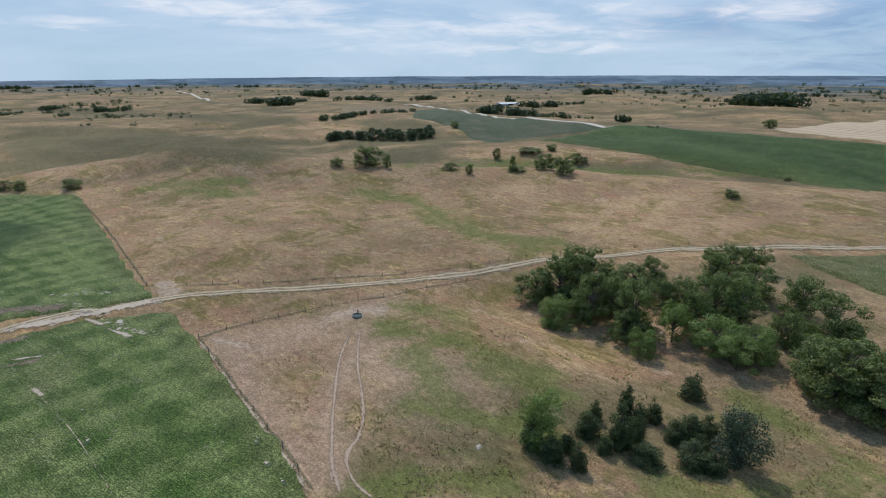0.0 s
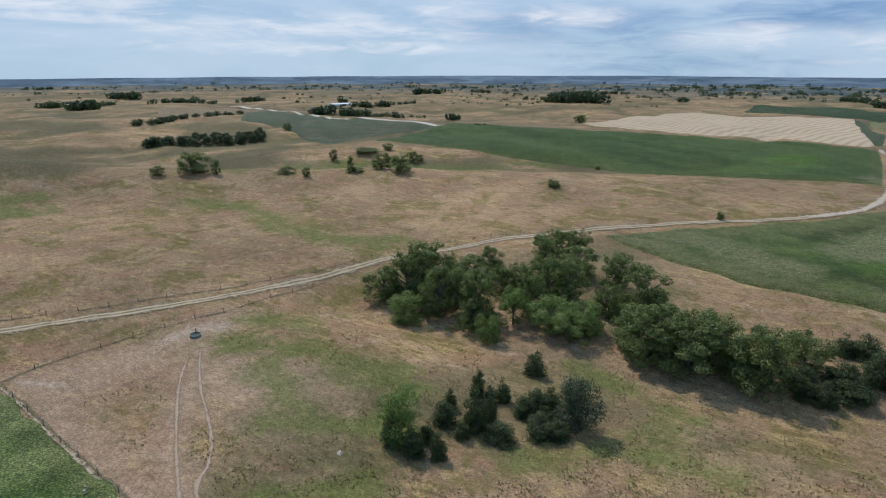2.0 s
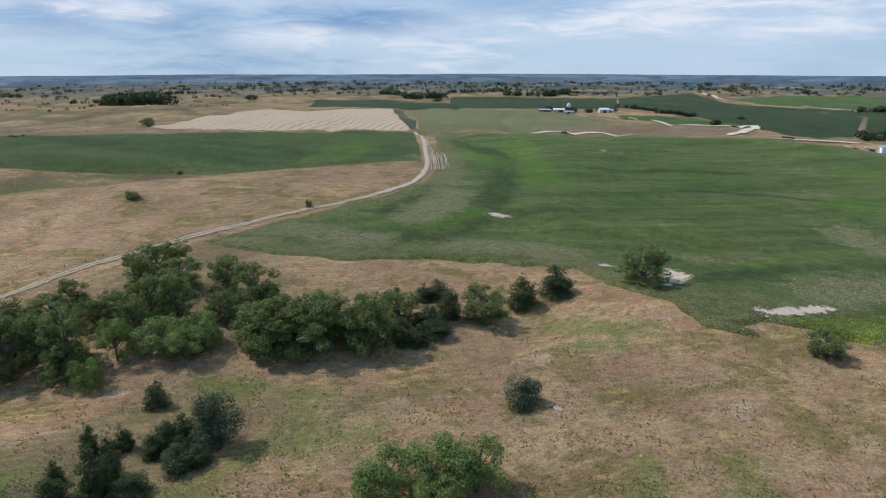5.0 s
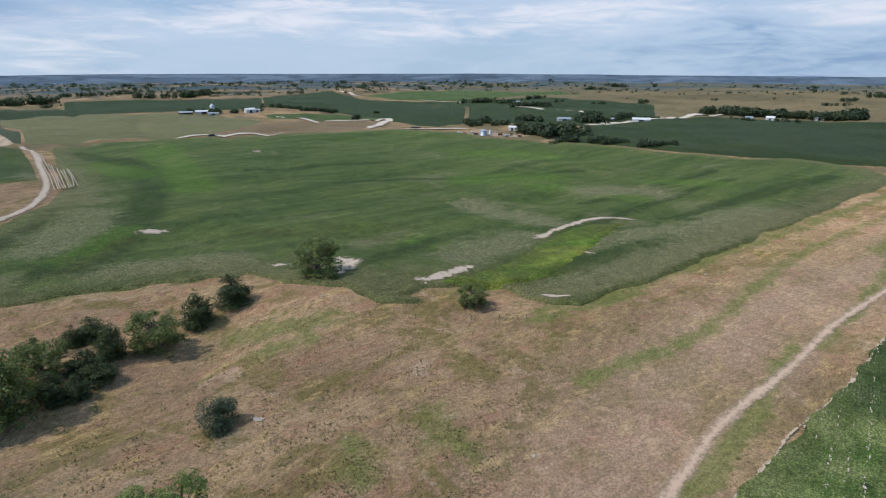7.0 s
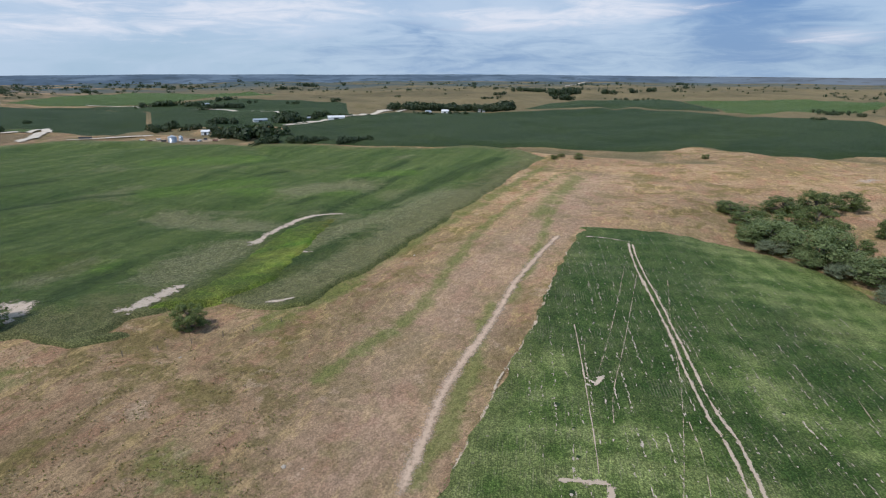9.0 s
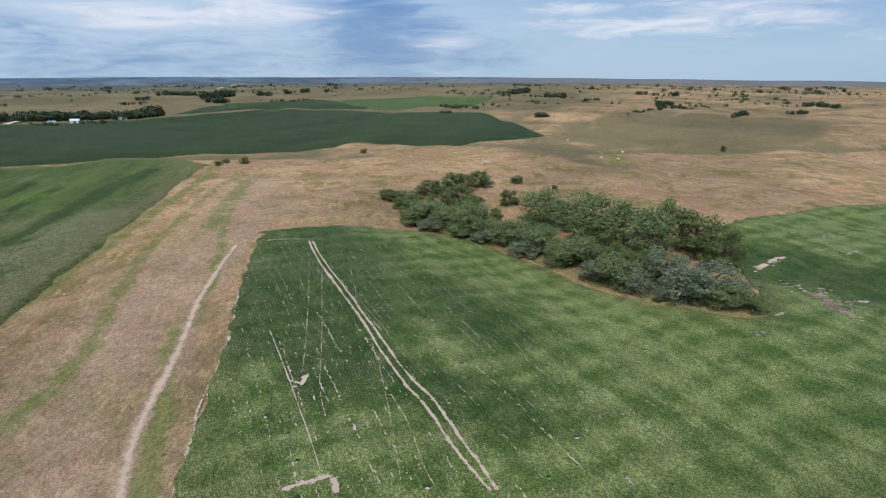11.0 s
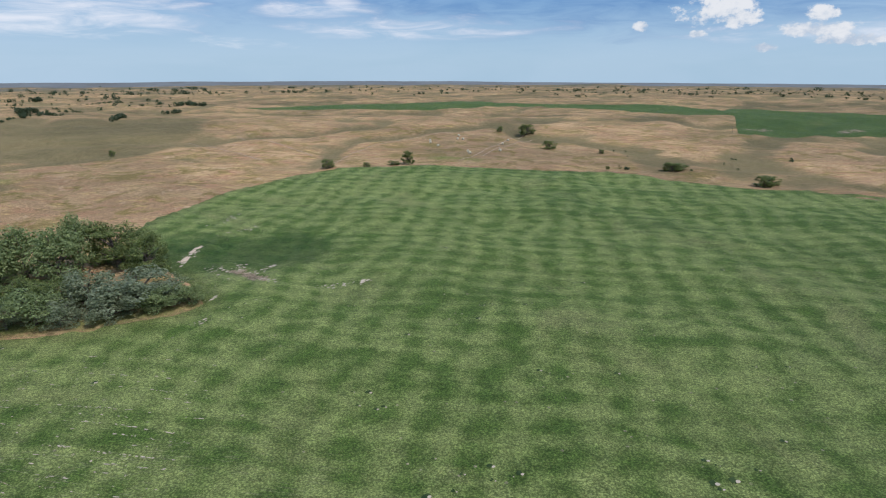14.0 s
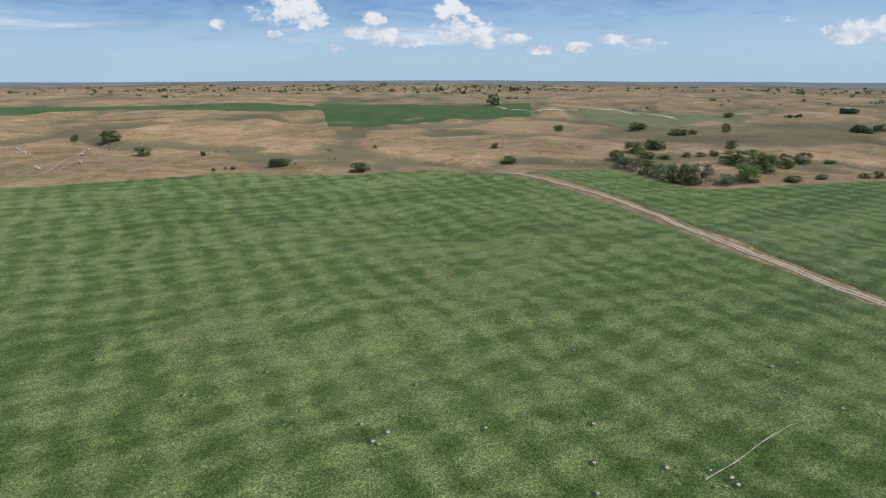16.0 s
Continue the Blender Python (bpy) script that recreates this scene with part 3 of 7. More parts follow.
OAK_PLAN = ('broadleaf', [(-20.4, 152.3, 10.7, 12.2), (-14.2, 154.0, 14.2, 13.1), (-8.2, 156.9, 14.6, 14.1), (-3.8, 157.6, 9.4, 9.6), (-9.8, 149.5, 7.5, 8.0), (-4.8, 143.4, 13.9, 11.1), (0.9, 146.4, 12.1, 10.9), (5.5, 139.4, 13.9, 12.0), (5.5, 164.4, 7.5, 13.4), (11.2, 169.2, 8.8, 7.9), (12.8, 151.8, 9.0, 8.4), (3.7, 135.7, 8.3, 7.4), (19.7, 141.7, 11.4, 8.5), (18.4, 152.9, 9.2, 9.8), (26.2, 165.5, 13.2, 10.8), (32.8, 180.8, 9.9, 9.5), (40.8, 188.7, 8.5, 9.9), (35.7, 163.0, 9.6, 12.2), (24.6, 148.5, 12.8, 9.6), (30.2, 145.2, 14.0, 12.6), (45.6, 154.1, 12.0, 11.8), (49.1, 140.5, 13.3, 13.0), (42.0, 122.3, 10.6, 12.0), (39.5, 138.4, 9.2, 8.4)])
OAK_PLAN_B = ('broadleaf', [(43.4, 116.9, 13.7, 14.4), (50.3, 114.5, 12.9, 13.0), (57.0, 116.0, 11.5, 11.0), (62.4, 105.7, 14.9, 13.3), (74.9, 113.3, 9.1, 10.3), (94.6, 101.5, 11.1, 12.0), (137.2, 84.3, 12.1, 15.5), (135.9, 36.6, 7.3, 8.7), (-138.1, 295.9, 12.3, 13.8), (-61.5, 400.8, 4.1, 16.0), (-30.2, 305.4, 8.9, 10.4)])
LIGHT_PLAN = ('broadleaf', [(-13.8, 140.9, 8.4, 11.0), (7.9, 129.0, 7.7, 6.4), (14.5, 135.5, 10.7, 8.8), (23.4, 131.6, 8.9, 12.7), (27.0, 125.2, 8.2, 9.2), (31.0, 128.7, 8.9, 9.8), (42.8, 134.6, 5.8, 7.5), (-9.5, 83.9, 10.7, 8.2), (36.5, 59.5, 9.0, 9.5), (42.5, 56.0, 10.5, 11.0), (48.5, 53.0, 9.5, 9.0), (40.0, 52.5, 7.5, 7.0)])
CEDAR_PLAN = ('cedar', [(17.1, 111.6, 6.1, 4.8), (4.4, 99.1, 6.1, 3.2), (-1.0, 93.9, 4.1, 2.6), (6.8, 97.5, 3.7, 2.9), (-1.8, 88.8, 5.1, 4.6), (3.5, 87.1, 8.4, 5.0), (6.1, 91.4, 5.0, 3.9), (7.6, 84.7, 3.9, 5.1), (1.3, 84.6, 3.6, 2.9), (9.1, 98.2, 4.7, 3.4), (12.7, 93.1, 4.6, 4.2), (15.3, 95.3, 5.4, 5.0), (14.9, 86.9, 4.4, 6.4), (18.3, 96.4, 4.8, 4.1), (18.0, 86.8, 3.9, 4.2), (-6.6, 79.8, 5.1, 4.4), (-4.7, 83.5, 3.8, 3.0), (-2.8, 79.1, 5.0, 3.5), (-10.8, 83.1, 5.9, 4.1), (16.4, 91.8, 3.8, 3.3)])
BLUE_PLAN = ('spruce', [(22.4, 89.6, 11.0, 10.4), (70.4, 64.7, 5.8, 8.7)])
CEDAR2_PLAN = ('cedar', [(108.5, 101.8, 9.5, 8.3), (118.1, 98.5, 9.3, 9.1), (87.4, 119.6, 5.1, 5.3), (91.2, 117.4, 6.3, 6.6), (86.7, 106.8, 9.0, 7.4), (78.5, 106.8, 6.0, 6.6), (78.8, 102.8, 5.4, 7.4), (72.8, 101.4, 5.3, 5.5), (81.4, 105.8, 5.5, 5.8), (72.7, 128.6, 2.6, 3.4), (70.7, 106.6, 5.1, 7.0), (70.0, 103.8, 3.8, 4.7)])
MID_PLAN = ('broadleaf', [(-153.8, 290.5, 5.5, 6.1), (-124.1, 292.7, 8.3, 4.2), (-89.4, 297.9, 3.7, 7.3), (-77.0, 291.7, 5.4, 4.2), (-83.0, 386.5, 8.1, 5.1), (-56.8, 305.4, 8.8, 3.1), (-49.6, 411.4, 5.5, 6.5), (-41.4, 314.3, 8.9, 9.5), (-30.0, 389.3, 7.6, 7.0), (-25.2, 391.8, 4.6, 4.7), (-54.9, 306.5, 2.6, 8.0), (47.8, 285.0, 3.8, 5.6), (129.6, 628.3, 8.6, 10.8), (92.6, 382.9, 2.6, 2.9), (-158.0, 540.3, 6.8, 6.5), (108.4, 232.9, 3.9, 3.6), (-258.8, 212.6, 5.5, 8.4), (-290.2, 202.6, 4.8, 5.6), (-283.9, 204.9, 5.0, 6.2)])
GROVE_TALL_PLAN = ('poplar', [(139.7, -182.2, 13.6, 17.8), (116.5, -182.0, 15.9, 19.3), (102.1, -182.2, 15.1, 16.8), (88.3, -187.5, 16.4, 11.6), (89.4, -175.5, 15.8, 14.0), (129.0, -185.7, 10.6, 15.5), (109.1, -177.7, 12.2, 14.6)])
GROVE_SILVER_PLAN = ('olive', [(176.6, -151.6, 10.3, 18.6), (153.0, -154.1, 13.1, 16.1), (135.0, -158.9, 10.0, 16.0), (120.5, -158.8, 10.3, 13.7), (105.6, -156.9, 11.0, 15.1), (84.2, -149.1, 9.2, 14.9), (73.6, -155.7, 11.3, 12.4), (59.9, -152.4, 10.4, 18.8), (52.9, -155.6, 7.5, 10.3), (103.9, -161.4, 6.6, 11.5), (143.3, -160.1, 7.7, 12.2), (165.5, -153.7, 9.8, 14.4), (165.9, -146.5, 5.7, 9.9), (152.6, -148.4, 6.0, 9.8), (143.7, -153.4, 5.7, 9.9), (123.7, -153.7, 6.9, 10.0), (108.4, -151.3, 6.8, 10.2), (90.9, -148.5, 7.4, 9.7), (76.8, -146.2, 7.6, 10.2), (64.5, -145.9, 7.2, 10.0)])
GROVE_SILVER_PLAN_B = ('olive', [(54.1, -148.8, 6.5, 9.9), (47.5, -152.8, 5.6, 7.5)])
GROVE_DARK_PLAN = ('broadleaf', [(216.1, -166.2, 5.0, 13.9), (200.2, -162.8, 7.9, 13.4), (214.4, -190.1, 7.1, 15.2), (211.2, -203.2, 10.4, 15.8), (209.2, -219.3, 8.4, 12.5), (191.0, -185.5, 11.0, 14.5), (153.3, -166.0, 9.6, 12.7), (172.8, -201.3, 7.9, 8.7), (198.9, -236.8, 4.7, 6.4), (98.0, -166.4, 6.2, 15.6), (82.7, -157.8, 8.9, 12.8), (77.8, -187.0, 15.3, 18.6), (66.0, -178.9, 13.4, 13.7), (183.4, -151.6, 7.0, 12.5), (186.3, -168.7, 10.0, 13.5), (173.7, -176.4, 10.0, 13.7), (137.5, -172.0, 9.0, 12.7)])
BACK_PLAN = ('broadleaf', [(169.8, -428.4, 4.9, 3.7), (344.7, -239.4, 3.3, 4.8), (171.8, -234.3, 2.6, 2.8), (18.3, -342.5, 6.0, 6.5), (-3.6, -343.9, 3.0, 3.9), (-20.1, -349.7, 2.7, 6.4), (-28.6, -349.5, 8.6, 6.4), (-124.0, -508.9, 4.2, 5.2), (364.9, -159.1, 4.5, 6.0), (367.8, -143.8, 3.3, 5.1), (373.7, -151.1, 2.7, 4.5), (-145.0, -496.2, 9.8, 13.2), (-140.8, -420.6, 6.4, 8.7), (-127.2, -519.3, 4.1, 4.2), (-187.7, -320.6, 4.4, 9.4), (-217.6, -278.9, 5.3, 8.0), (-299.0, -230.9, 4.4, 9.2), (-144.3, -322.3, 2.3, 2.1), (-169.6, -391.6, 3.3, 3.4)])
BACK2_PLAN = ('broadleaf', [(-372.0, -192.7, 8.0, 8.3), (-407.5, -197.2, 8.4, 13.4), (-429.9, -195.6, 8.1, 8.4), (-430.3, -189.0, 8.0, 9.3), (-396.5, -181.7, 4.8, 9.5), (-404.1, -172.7, 3.1, 8.7), (-416.6, -162.2, 3.3, 5.3), (-422.8, -154.4, 2.9, 5.3), (-428.7, -147.6, 3.8, 6.3), (-474.8, -150.9, 7.6, 8.8), (-398.5, -123.5, 9.6, 16.5), (-447.9, -128.5, 4.3, 6.9), (-409.3, -96.7, 8.8, 10.4), (-438.0, -94.0, 7.6, 9.7), (-382.3, -100.4, 11.2, 13.3), (-359.1, -79.5, 3.3, 8.0), (-346.7, -95.8, 1.9, 4.3), (-373.7, -69.3, 2.8, 5.3), (-397.6, -53.6, 2.9, 5.6), (-403.0, -47.9, 3.7, 6.4), (-452.8, -81.0, 2.0, 6.4)])
BACK3_PLAN = ('broadleaf', [(-587.6, -283.2, 7.9, 14.1), (-549.7, -224.0, 6.5, 14.6), (-561.2, -215.4, 4.5, 7.1), (-604.0, -200.0, 9.2, 7.5), (-489.9, -317.4, 6.7, 8.0), (-867.3, -285.6, 6.9, 10.8), (-305.6, -235.2, 4.6, 7.6), (-335.4, -271.7, 4.1, 5.1), (-743.4, -606.2, 19.4, 16.9), (-211.9, -275.7, 5.8, 8.3), (-183.0, -318.3, 5.4, 9.5)])
BACK_LIGHT_PLAN = ('light', [(-393.6, -106.9, 11.4, 16.9), (-351.5, -101.7, 9.4, 16.7)])
GREY_PLAN = ('broadleaf', [(60.1, 109.1, 12.1, 12.6), (49.7, 111.7, 12.5, 14.2)])
THICKET_PLAN = ('olive', [(-346.7, -173.2, 8.7, 11.5), (-344.5, -164.3, 10.2, 10.6), (-338.4, -153.9, 9.9, 11.1), (-332.5, -144.1, 10.3, 10.8), (-327.5, -133.4, 11.4, 12.0), (-327.5, -125.3, 12.0, 12.6), (-332.4, -119.3, 14.2, 14.0), (-338.1, -107.6, 6.5, 10.6), (-349.5, -178.7, 6.7, 7.8)])
# ---- far plan ----
SHEDS = [(581.8, 120.1, 7.6, 4.7), (707.0, 84.7, 15.4, 4.2), (700.7, 31.0, 11.0, 3.4), (676.9, -2.0, 18.7, 4.7), (814.3, -152.7, 9.7, 6.5), (789.8, -124.9, 7.8, 5.5), (998.0, 200.5, 10.0, 4.0), (661.7, 563.5, 22.2, 4.3), (648.4, 536.7, 13.2, 3.3), (595.9, 535.9, 15.7, 3.9), (675.9, 500.2, 13.3, 6.6), (684.1, 494.5, 7.4, 4.9), (865.9, -218.5, 10.5, 4.3), (1000.4, 992.2, 11.0, 5.5), (-198.2, 1000.0, 35.9, 4.0)]
BINS = [(535.5, 138.3, 7.1, 6.0), (544.3, 133.6, 3.3, 4.4), (661.7, 549.5, 5.9, 11.0)]
CLUTTER = [(523.8, 153.0, 4.3, 1.6), (546.6, 152.3, 3.3, 1.7), (533.7, 144.9, 3.8, 1.7), (543.7, 124.1, 4.4, 1.7), (539.4, 116.9, 4.9, 2.2), (549.1, 114.2, 3.8, 1.7), (532.4, 102.9, 3.8, 1.6), (531.5, 161.2, 3.8, 1.6)]
VEHICLES = [(434.3, 363.7, 7.9, 2.2), (559.2, 215.7, 11.8, 2.3)]
BALES = [(279, -394), (194, -329), (217, -373), (204, -326), (-55, -453), (-79, -467), (-111, -445), (-76, -398), (-56, -462), (-82, -478), (-119, -460), (-59, -438), (-83, -465), (-76, -405), (-99, -404)]
ROCKS = [(80, 11, 1.0), (74, 60, 1.5), (-19, 80, 1.4), (74, 59, 1.5), (74, 42, 0.5), (79, 8, 0.4), (121, 36, 0.8), (185, -24, 1.2), (250.8, -270.7, 5.1)]
FENCE_A = [(-90.0, 98.4), (-87.6, 104.9), (-82.4, 115.8), (-74.3, 124.5), (-64.2, 130.9), (-56.8, 137.1), (-50.1, 146.3), (-38.6, 160.3)]
FENCE_B = [(-89.6, 97.9), (-68.4, 83.0), (-49.5, 69.3), (-39.9, 61.5)]
FENCE_C = [(-116.0, 124.8), (-96.6, 137.4), (-69.4, 150.0), (-48.2, 162.5), (-33.1, 176.1), (-7.6, 199.0), (13.0, 206.0), (28.7, 216.6)]
FENCE_D = [(-231.8, 195.1), (-177.5, 158.4), (-128.3, 122.9)]
FENCE_E = [(123.1, 48.2), (126.9, 37.6), (133.5, 21.9), (138.3, 10.8)]
FENCE_F = [(-377, -552), (-333, -485), (-330, -474)]
WINDBREAKS = [(-242, 450), (-221, 465), (-195, 480), (-166, 492)]
# number of trees, their height, and the line on which they stand
BELTS_NORTH = [
    (14, 5.5, [(-304, 546), (-289, 557), (-286, 584)]),
    (22, 5.1, [(-289, 590), (-269, 630), (-265, 723)]),
    (8, 10.8, [(-639, 895), (-605, 895)]),
    (12, 14.2, [(-577, 862), (-554, 893)]),
    (5, 6.5, [(-582, 948), (-598, 1016)]),
    (10, 16.2, [(-769, 1295), (-703, 1302)]),
    (20, 8.1, [(-550, 1040), (-514, 1119), (-445, 1102)]),
    (8, 10.7, [(-527, 1092), (-525, 1186)]),
    (12, 10.6, [(-421, 1126), (-395, 1202)]),
    (12, 13.2, [(-2182, 1590), (-2131, 1657)]),
    (16, 10.6, [(-2088, 1712), (-1991, 1824)]),
    (5, 9.7, [(-1761, 1754), (-1743, 1795)]),
    (10, 8.3, [(-1270, 1708), (-1243, 1831)]),
    (9, 8.3, [(-947, 747), (-950, 793)]),
]
BELTS_NORTH_FARM = [
    (6, 5.3, [(-692, 567), (-746, 633)]),
    (14, 8.9, [(-844, 765), (-783, 769)]),
    (8, 4.1, [(-843, 605), (-976, 740)]),
    (8, 12.9, [(-210, 854), (-172, 832)]),
    (10, 10.7, [(-166, 826), (-123, 804)]),
    (8, 6.3, [(-118, 798), (-74, 645)]),
    (3, 6.3, [(-71, 644), (-61, 639)]),
    (4, 6.9, [(-6, 644), (5, 655)]),
    (5, 3.2, [(-59, 641), (-38, 684)]),
    (16, 9.5, [(-169, 960), (-114, 981)]),
    (2, 11.6, [(-211, 1054), (-204, 1060)]),
    (7, 5.5, [(-119, 1114), (-77, 1090)]),
    (12, 14.0, [(-108, 1427), (-39, 1445)]),
    (6, 9.8, [(34, 1673), (84, 1551)]),
]
BELTS_NORTH_EAST = [
    (30, 19.6, [(194, 1235), (196, 1062), (240, 1009)]),
    (14, 16.7, [(257, 1401), (317, 1387)]),
    (9, 7.9, [(150, 1335), (203, 1266)]),
    (10, 9.0, [(358, 1497), (428, 1496)]),
    (4, 3.4, [(18, 583), (32, 583)]),
    (4, 8.6, [(429, 1176), (464, 1203)]),
    (12, 11.7, [(804, 1266), (781, 1155), (765, 1075)]),
    (14, 13.9, [(738, 1054), (821, 1034)]),
    (5, 6.0, [(750, 980), (776, 968)]),
    (12, 9.0, [(986, 1182), (1025, 1112), (1056, 1084)]),
    (20, 13.9, [(988, 1015), (1017, 918), (1136, 950)]),
    (6, 8.6, [(1118, 953), (1329, 1070)]),
    (8, 7.5, [(653, 547), (662, 513)]),
    (5, 5.0, [(685, 516), (701, 498)]),
]
BELTS_EAST = [
    (5, 6.2, [(738, 524), (753, 507)]),
    (4, 4.3, [(661, 586), (677, 578)]),
    (12, 5.3, [(750, 510), (742, 460)]),
    (16, 5.8, [(721, 446), (764, 415)]),
    (2, 8.1, [(669, 343), (672, 337)]),
    (2, 4.8, [(733, 342), (734, 337)]),
    (10, 8.3, [(628, 179), (659, 174), (657, 158)]),
    (5, 7.1, [(641, 151), (632, 140)]),
    (6, 7.2, [(599, 118), (584, 106)]),
    (16, 10.0, [(558, 105), (536, 78)]),
    (18, 11.1, [(559, 82), (539, 54)]),
    (8, 6.7, [(487, 63), (494, 51)]),
    (10, 8.0, [(668, 133), (674, 106)]),
    (12, 9.6, [(1050, 309), (1036, 254)]),
]
BELTS_EAST_FARM = [
    (6, 9.2, [(1014, 235), (949, 200)]),
    (18, 8.1, [(898, 185), (930, 135)]),
    (8, 7.2, [(1038, 202), (1071, 166)]),
    (3, 5.8, [(982, 133), (999, 124)]),
    (8, 12.6, [(642, 57), (656, 44)]),
    (10, 6.5, [(661, 45), (699, 21)]),
    (6, 6.9, [(706, 19), (731, 6)]),
    (6, 6.3, [(491, 36), (500, 28)]),
    (7, 5.7, [(482, 26), (487, 16)]),
    (3, 4.4, [(495, 10), (495, 4)]),
    (12, 5.1, [(477, -3), (479, -16)]),
    (4, 10.1, [(1612, 611), (1663, 597)]),
    (8, 8.3, [(2026, 585), (2115, 453)]),
    (6, 10.1, [(1712, 142), (1700, 94)]),
]
BELTS_SOUTH_EAST = [
    (6, 14.2, [(2068, 116), (2038, 59)]),
    (4, 7.4, [(1083, 6), (1086, -8)]),
    (4, 5.8, [(978, 71), (989, 58)]),
    (20, 12.2, [(952, -89), (875, -133)]),
    (22, 12.1, [(875, -133), (911, -190)]),
    (16, 10.9, [(911, -190), (868, -222)]),
    (14, 10.5, [(864, -221), (849, -260)]),
    (5, 5.9, [(746, -89), (780, -127)]),
    (4, 6.3, [(784, -153), (784, -175)]),
    (6, 14.0, [(860, -251), (858, -266)]),
    (12, 3.5, [(715, 37), (712, -21)]),
    (10, 4.8, [(486, -6), (482, -29)]),
    (10, 4.3, [(489, 26), (487, -1)]),
    (18, 11.5, [(1406, -432), (1540, -585)]),
]
BELTS_SOUTH = [
    (8, 11.4, [(1085, -419), (1087, -455)]),
    (14, 16.5, [(1311, -499), (1413, -615)]),
    (6, 5.3, [(1057, -268), (1051, -300)]),
    (4, 7.6, [(1251, -345), (1292, -380)]),
    (12, 6.2, [(941, -467), (1098, -647)]),
    (7, 11.8, [(1366, -643), (1315, -661)]),
    (4, 10.3, [(1327, -702), (1331, -728)]),
    (2, 12.0, [(1340, -756), (1353, -776)]),
    (3, 12.4, [(2145, -1330), (2244, -1410)]),
    (9, 11.4, [(886, -1148), (684, -948)]),
    (3, 9.8, [(1118, -1671), (941, -1448)]),
    (8, 9.0, [(763, -1335), (689, -1334), (655, -1350)]),
    (12, 7.6, [(308, -1060), (272, -1107)]),
    (6, 5.8, [(292, -950), (273, -961)]),
]
BELTS_SOUTH_WEST = [
    (8, 5.0, [(623, -584), (537, -551)]),
    (5, 4.9, [(529, -485), (513, -487)]),
    (5, 5.0, [(398, -504), (383, -504)]),
    (10, 3.2, [(321, -558), (343, -648)]),
    (14, 5.0, [(337, -648), (399, -872)]),
    (6, 7.5, [(440, -845), (426, -869)]),
    (6, 4.0, [(437, -912), (388, -902)]),
    (7, 5.0, [(231, -594), (244, -675)]),
    (10, 13.5, [(1000, -1154), (1034, -1276)]),
    (8, 4.6, [(751, -917), (878, -1168)]),
    (4, 7.8, [(1058, -1188), (1000, -1154)]),
    (8, 7.9, [(1750, -2044), (1423, -1816)]),
    (5, 5.4, [(612, -913), (629, -981)]),
    (5, 3.3, [(447, -722), (589, -999)]),
]
BELTS_WEST = [
    (12, 8.6, [(-1359, -1106), (-1544, -1109)]),
    (7, 6.6, [(-1232, -1158), (-1330, -1136)]),
    (10, 8.0, [(-675, -108), (-734, -93)]),
    (5, 8.8, [(-989, -172), (-1001, -161)]),
    (5, 4.4, [(-871, -219), (-912, -206)]),
]
# scattered trees: bearings from and to, distances from and to, how many, how large at a thousand metres
SCATTERS_NEAR = [
    (-51.7, -45.1, 1133, 1291, 25, 4),
    (-48.7, -40.3, 635, 1018, 45, 4),
    (-54.3, -52.1, 1030, 1272, 10, 3),
    (-44.2, -29.4, 1206, 2700, 25, 2.5),
    (-17.4, -3.3, 910, 1580, 30, 3),
    (-3.3, 18.9, 1007, 2271, 70, 3.5),
    (21.3, 46.0, 1441, 2700, 50, 3),
    (39.7, 90.8, 1870, 2700, 60, 2.5),
    (18.1, 54.6, 1615, 2700, 60, 2.5),
    (50.5, 87.0, 1554, 2700, 40, 2.5),
    (87.0, 123.3, 1153, 2700, 40, 3),
    (132.6, 144.2, 1128, 2690, 30, 3),
    (151.7, 166.8, 1057, 2700, 60, 4),
]
SCATTERS_FAR = [
    (132.8, 146.2, 856, 2036, 45, 4),
    (146.3, 169.5, 1728, 2700, 30, 2.5),
    (-162.3, -126.0, 1545, 2700, 110, 3.5),
    (161.2, 197.7, 1600, 2700, 60, 3.5),
    (-133.2, -97.9, 1785, 2700, 40, 2.5),
    (-127.8, -97.7, 994, 1806, 12, 4),
    (-162.3, -140.2, 357, 527, 8, 4),
    (-54, 18, 1700, 2600, 220, 3.2),
    (18, 80, 1400, 2500, 420, 4.0),
    (80, 130, 1500, 2600, 160, 3.0),
    (195, 262, 1900, 2800, 130, 2.6),
    (130, 195, 1900, 2900, 60, 2.4),
]
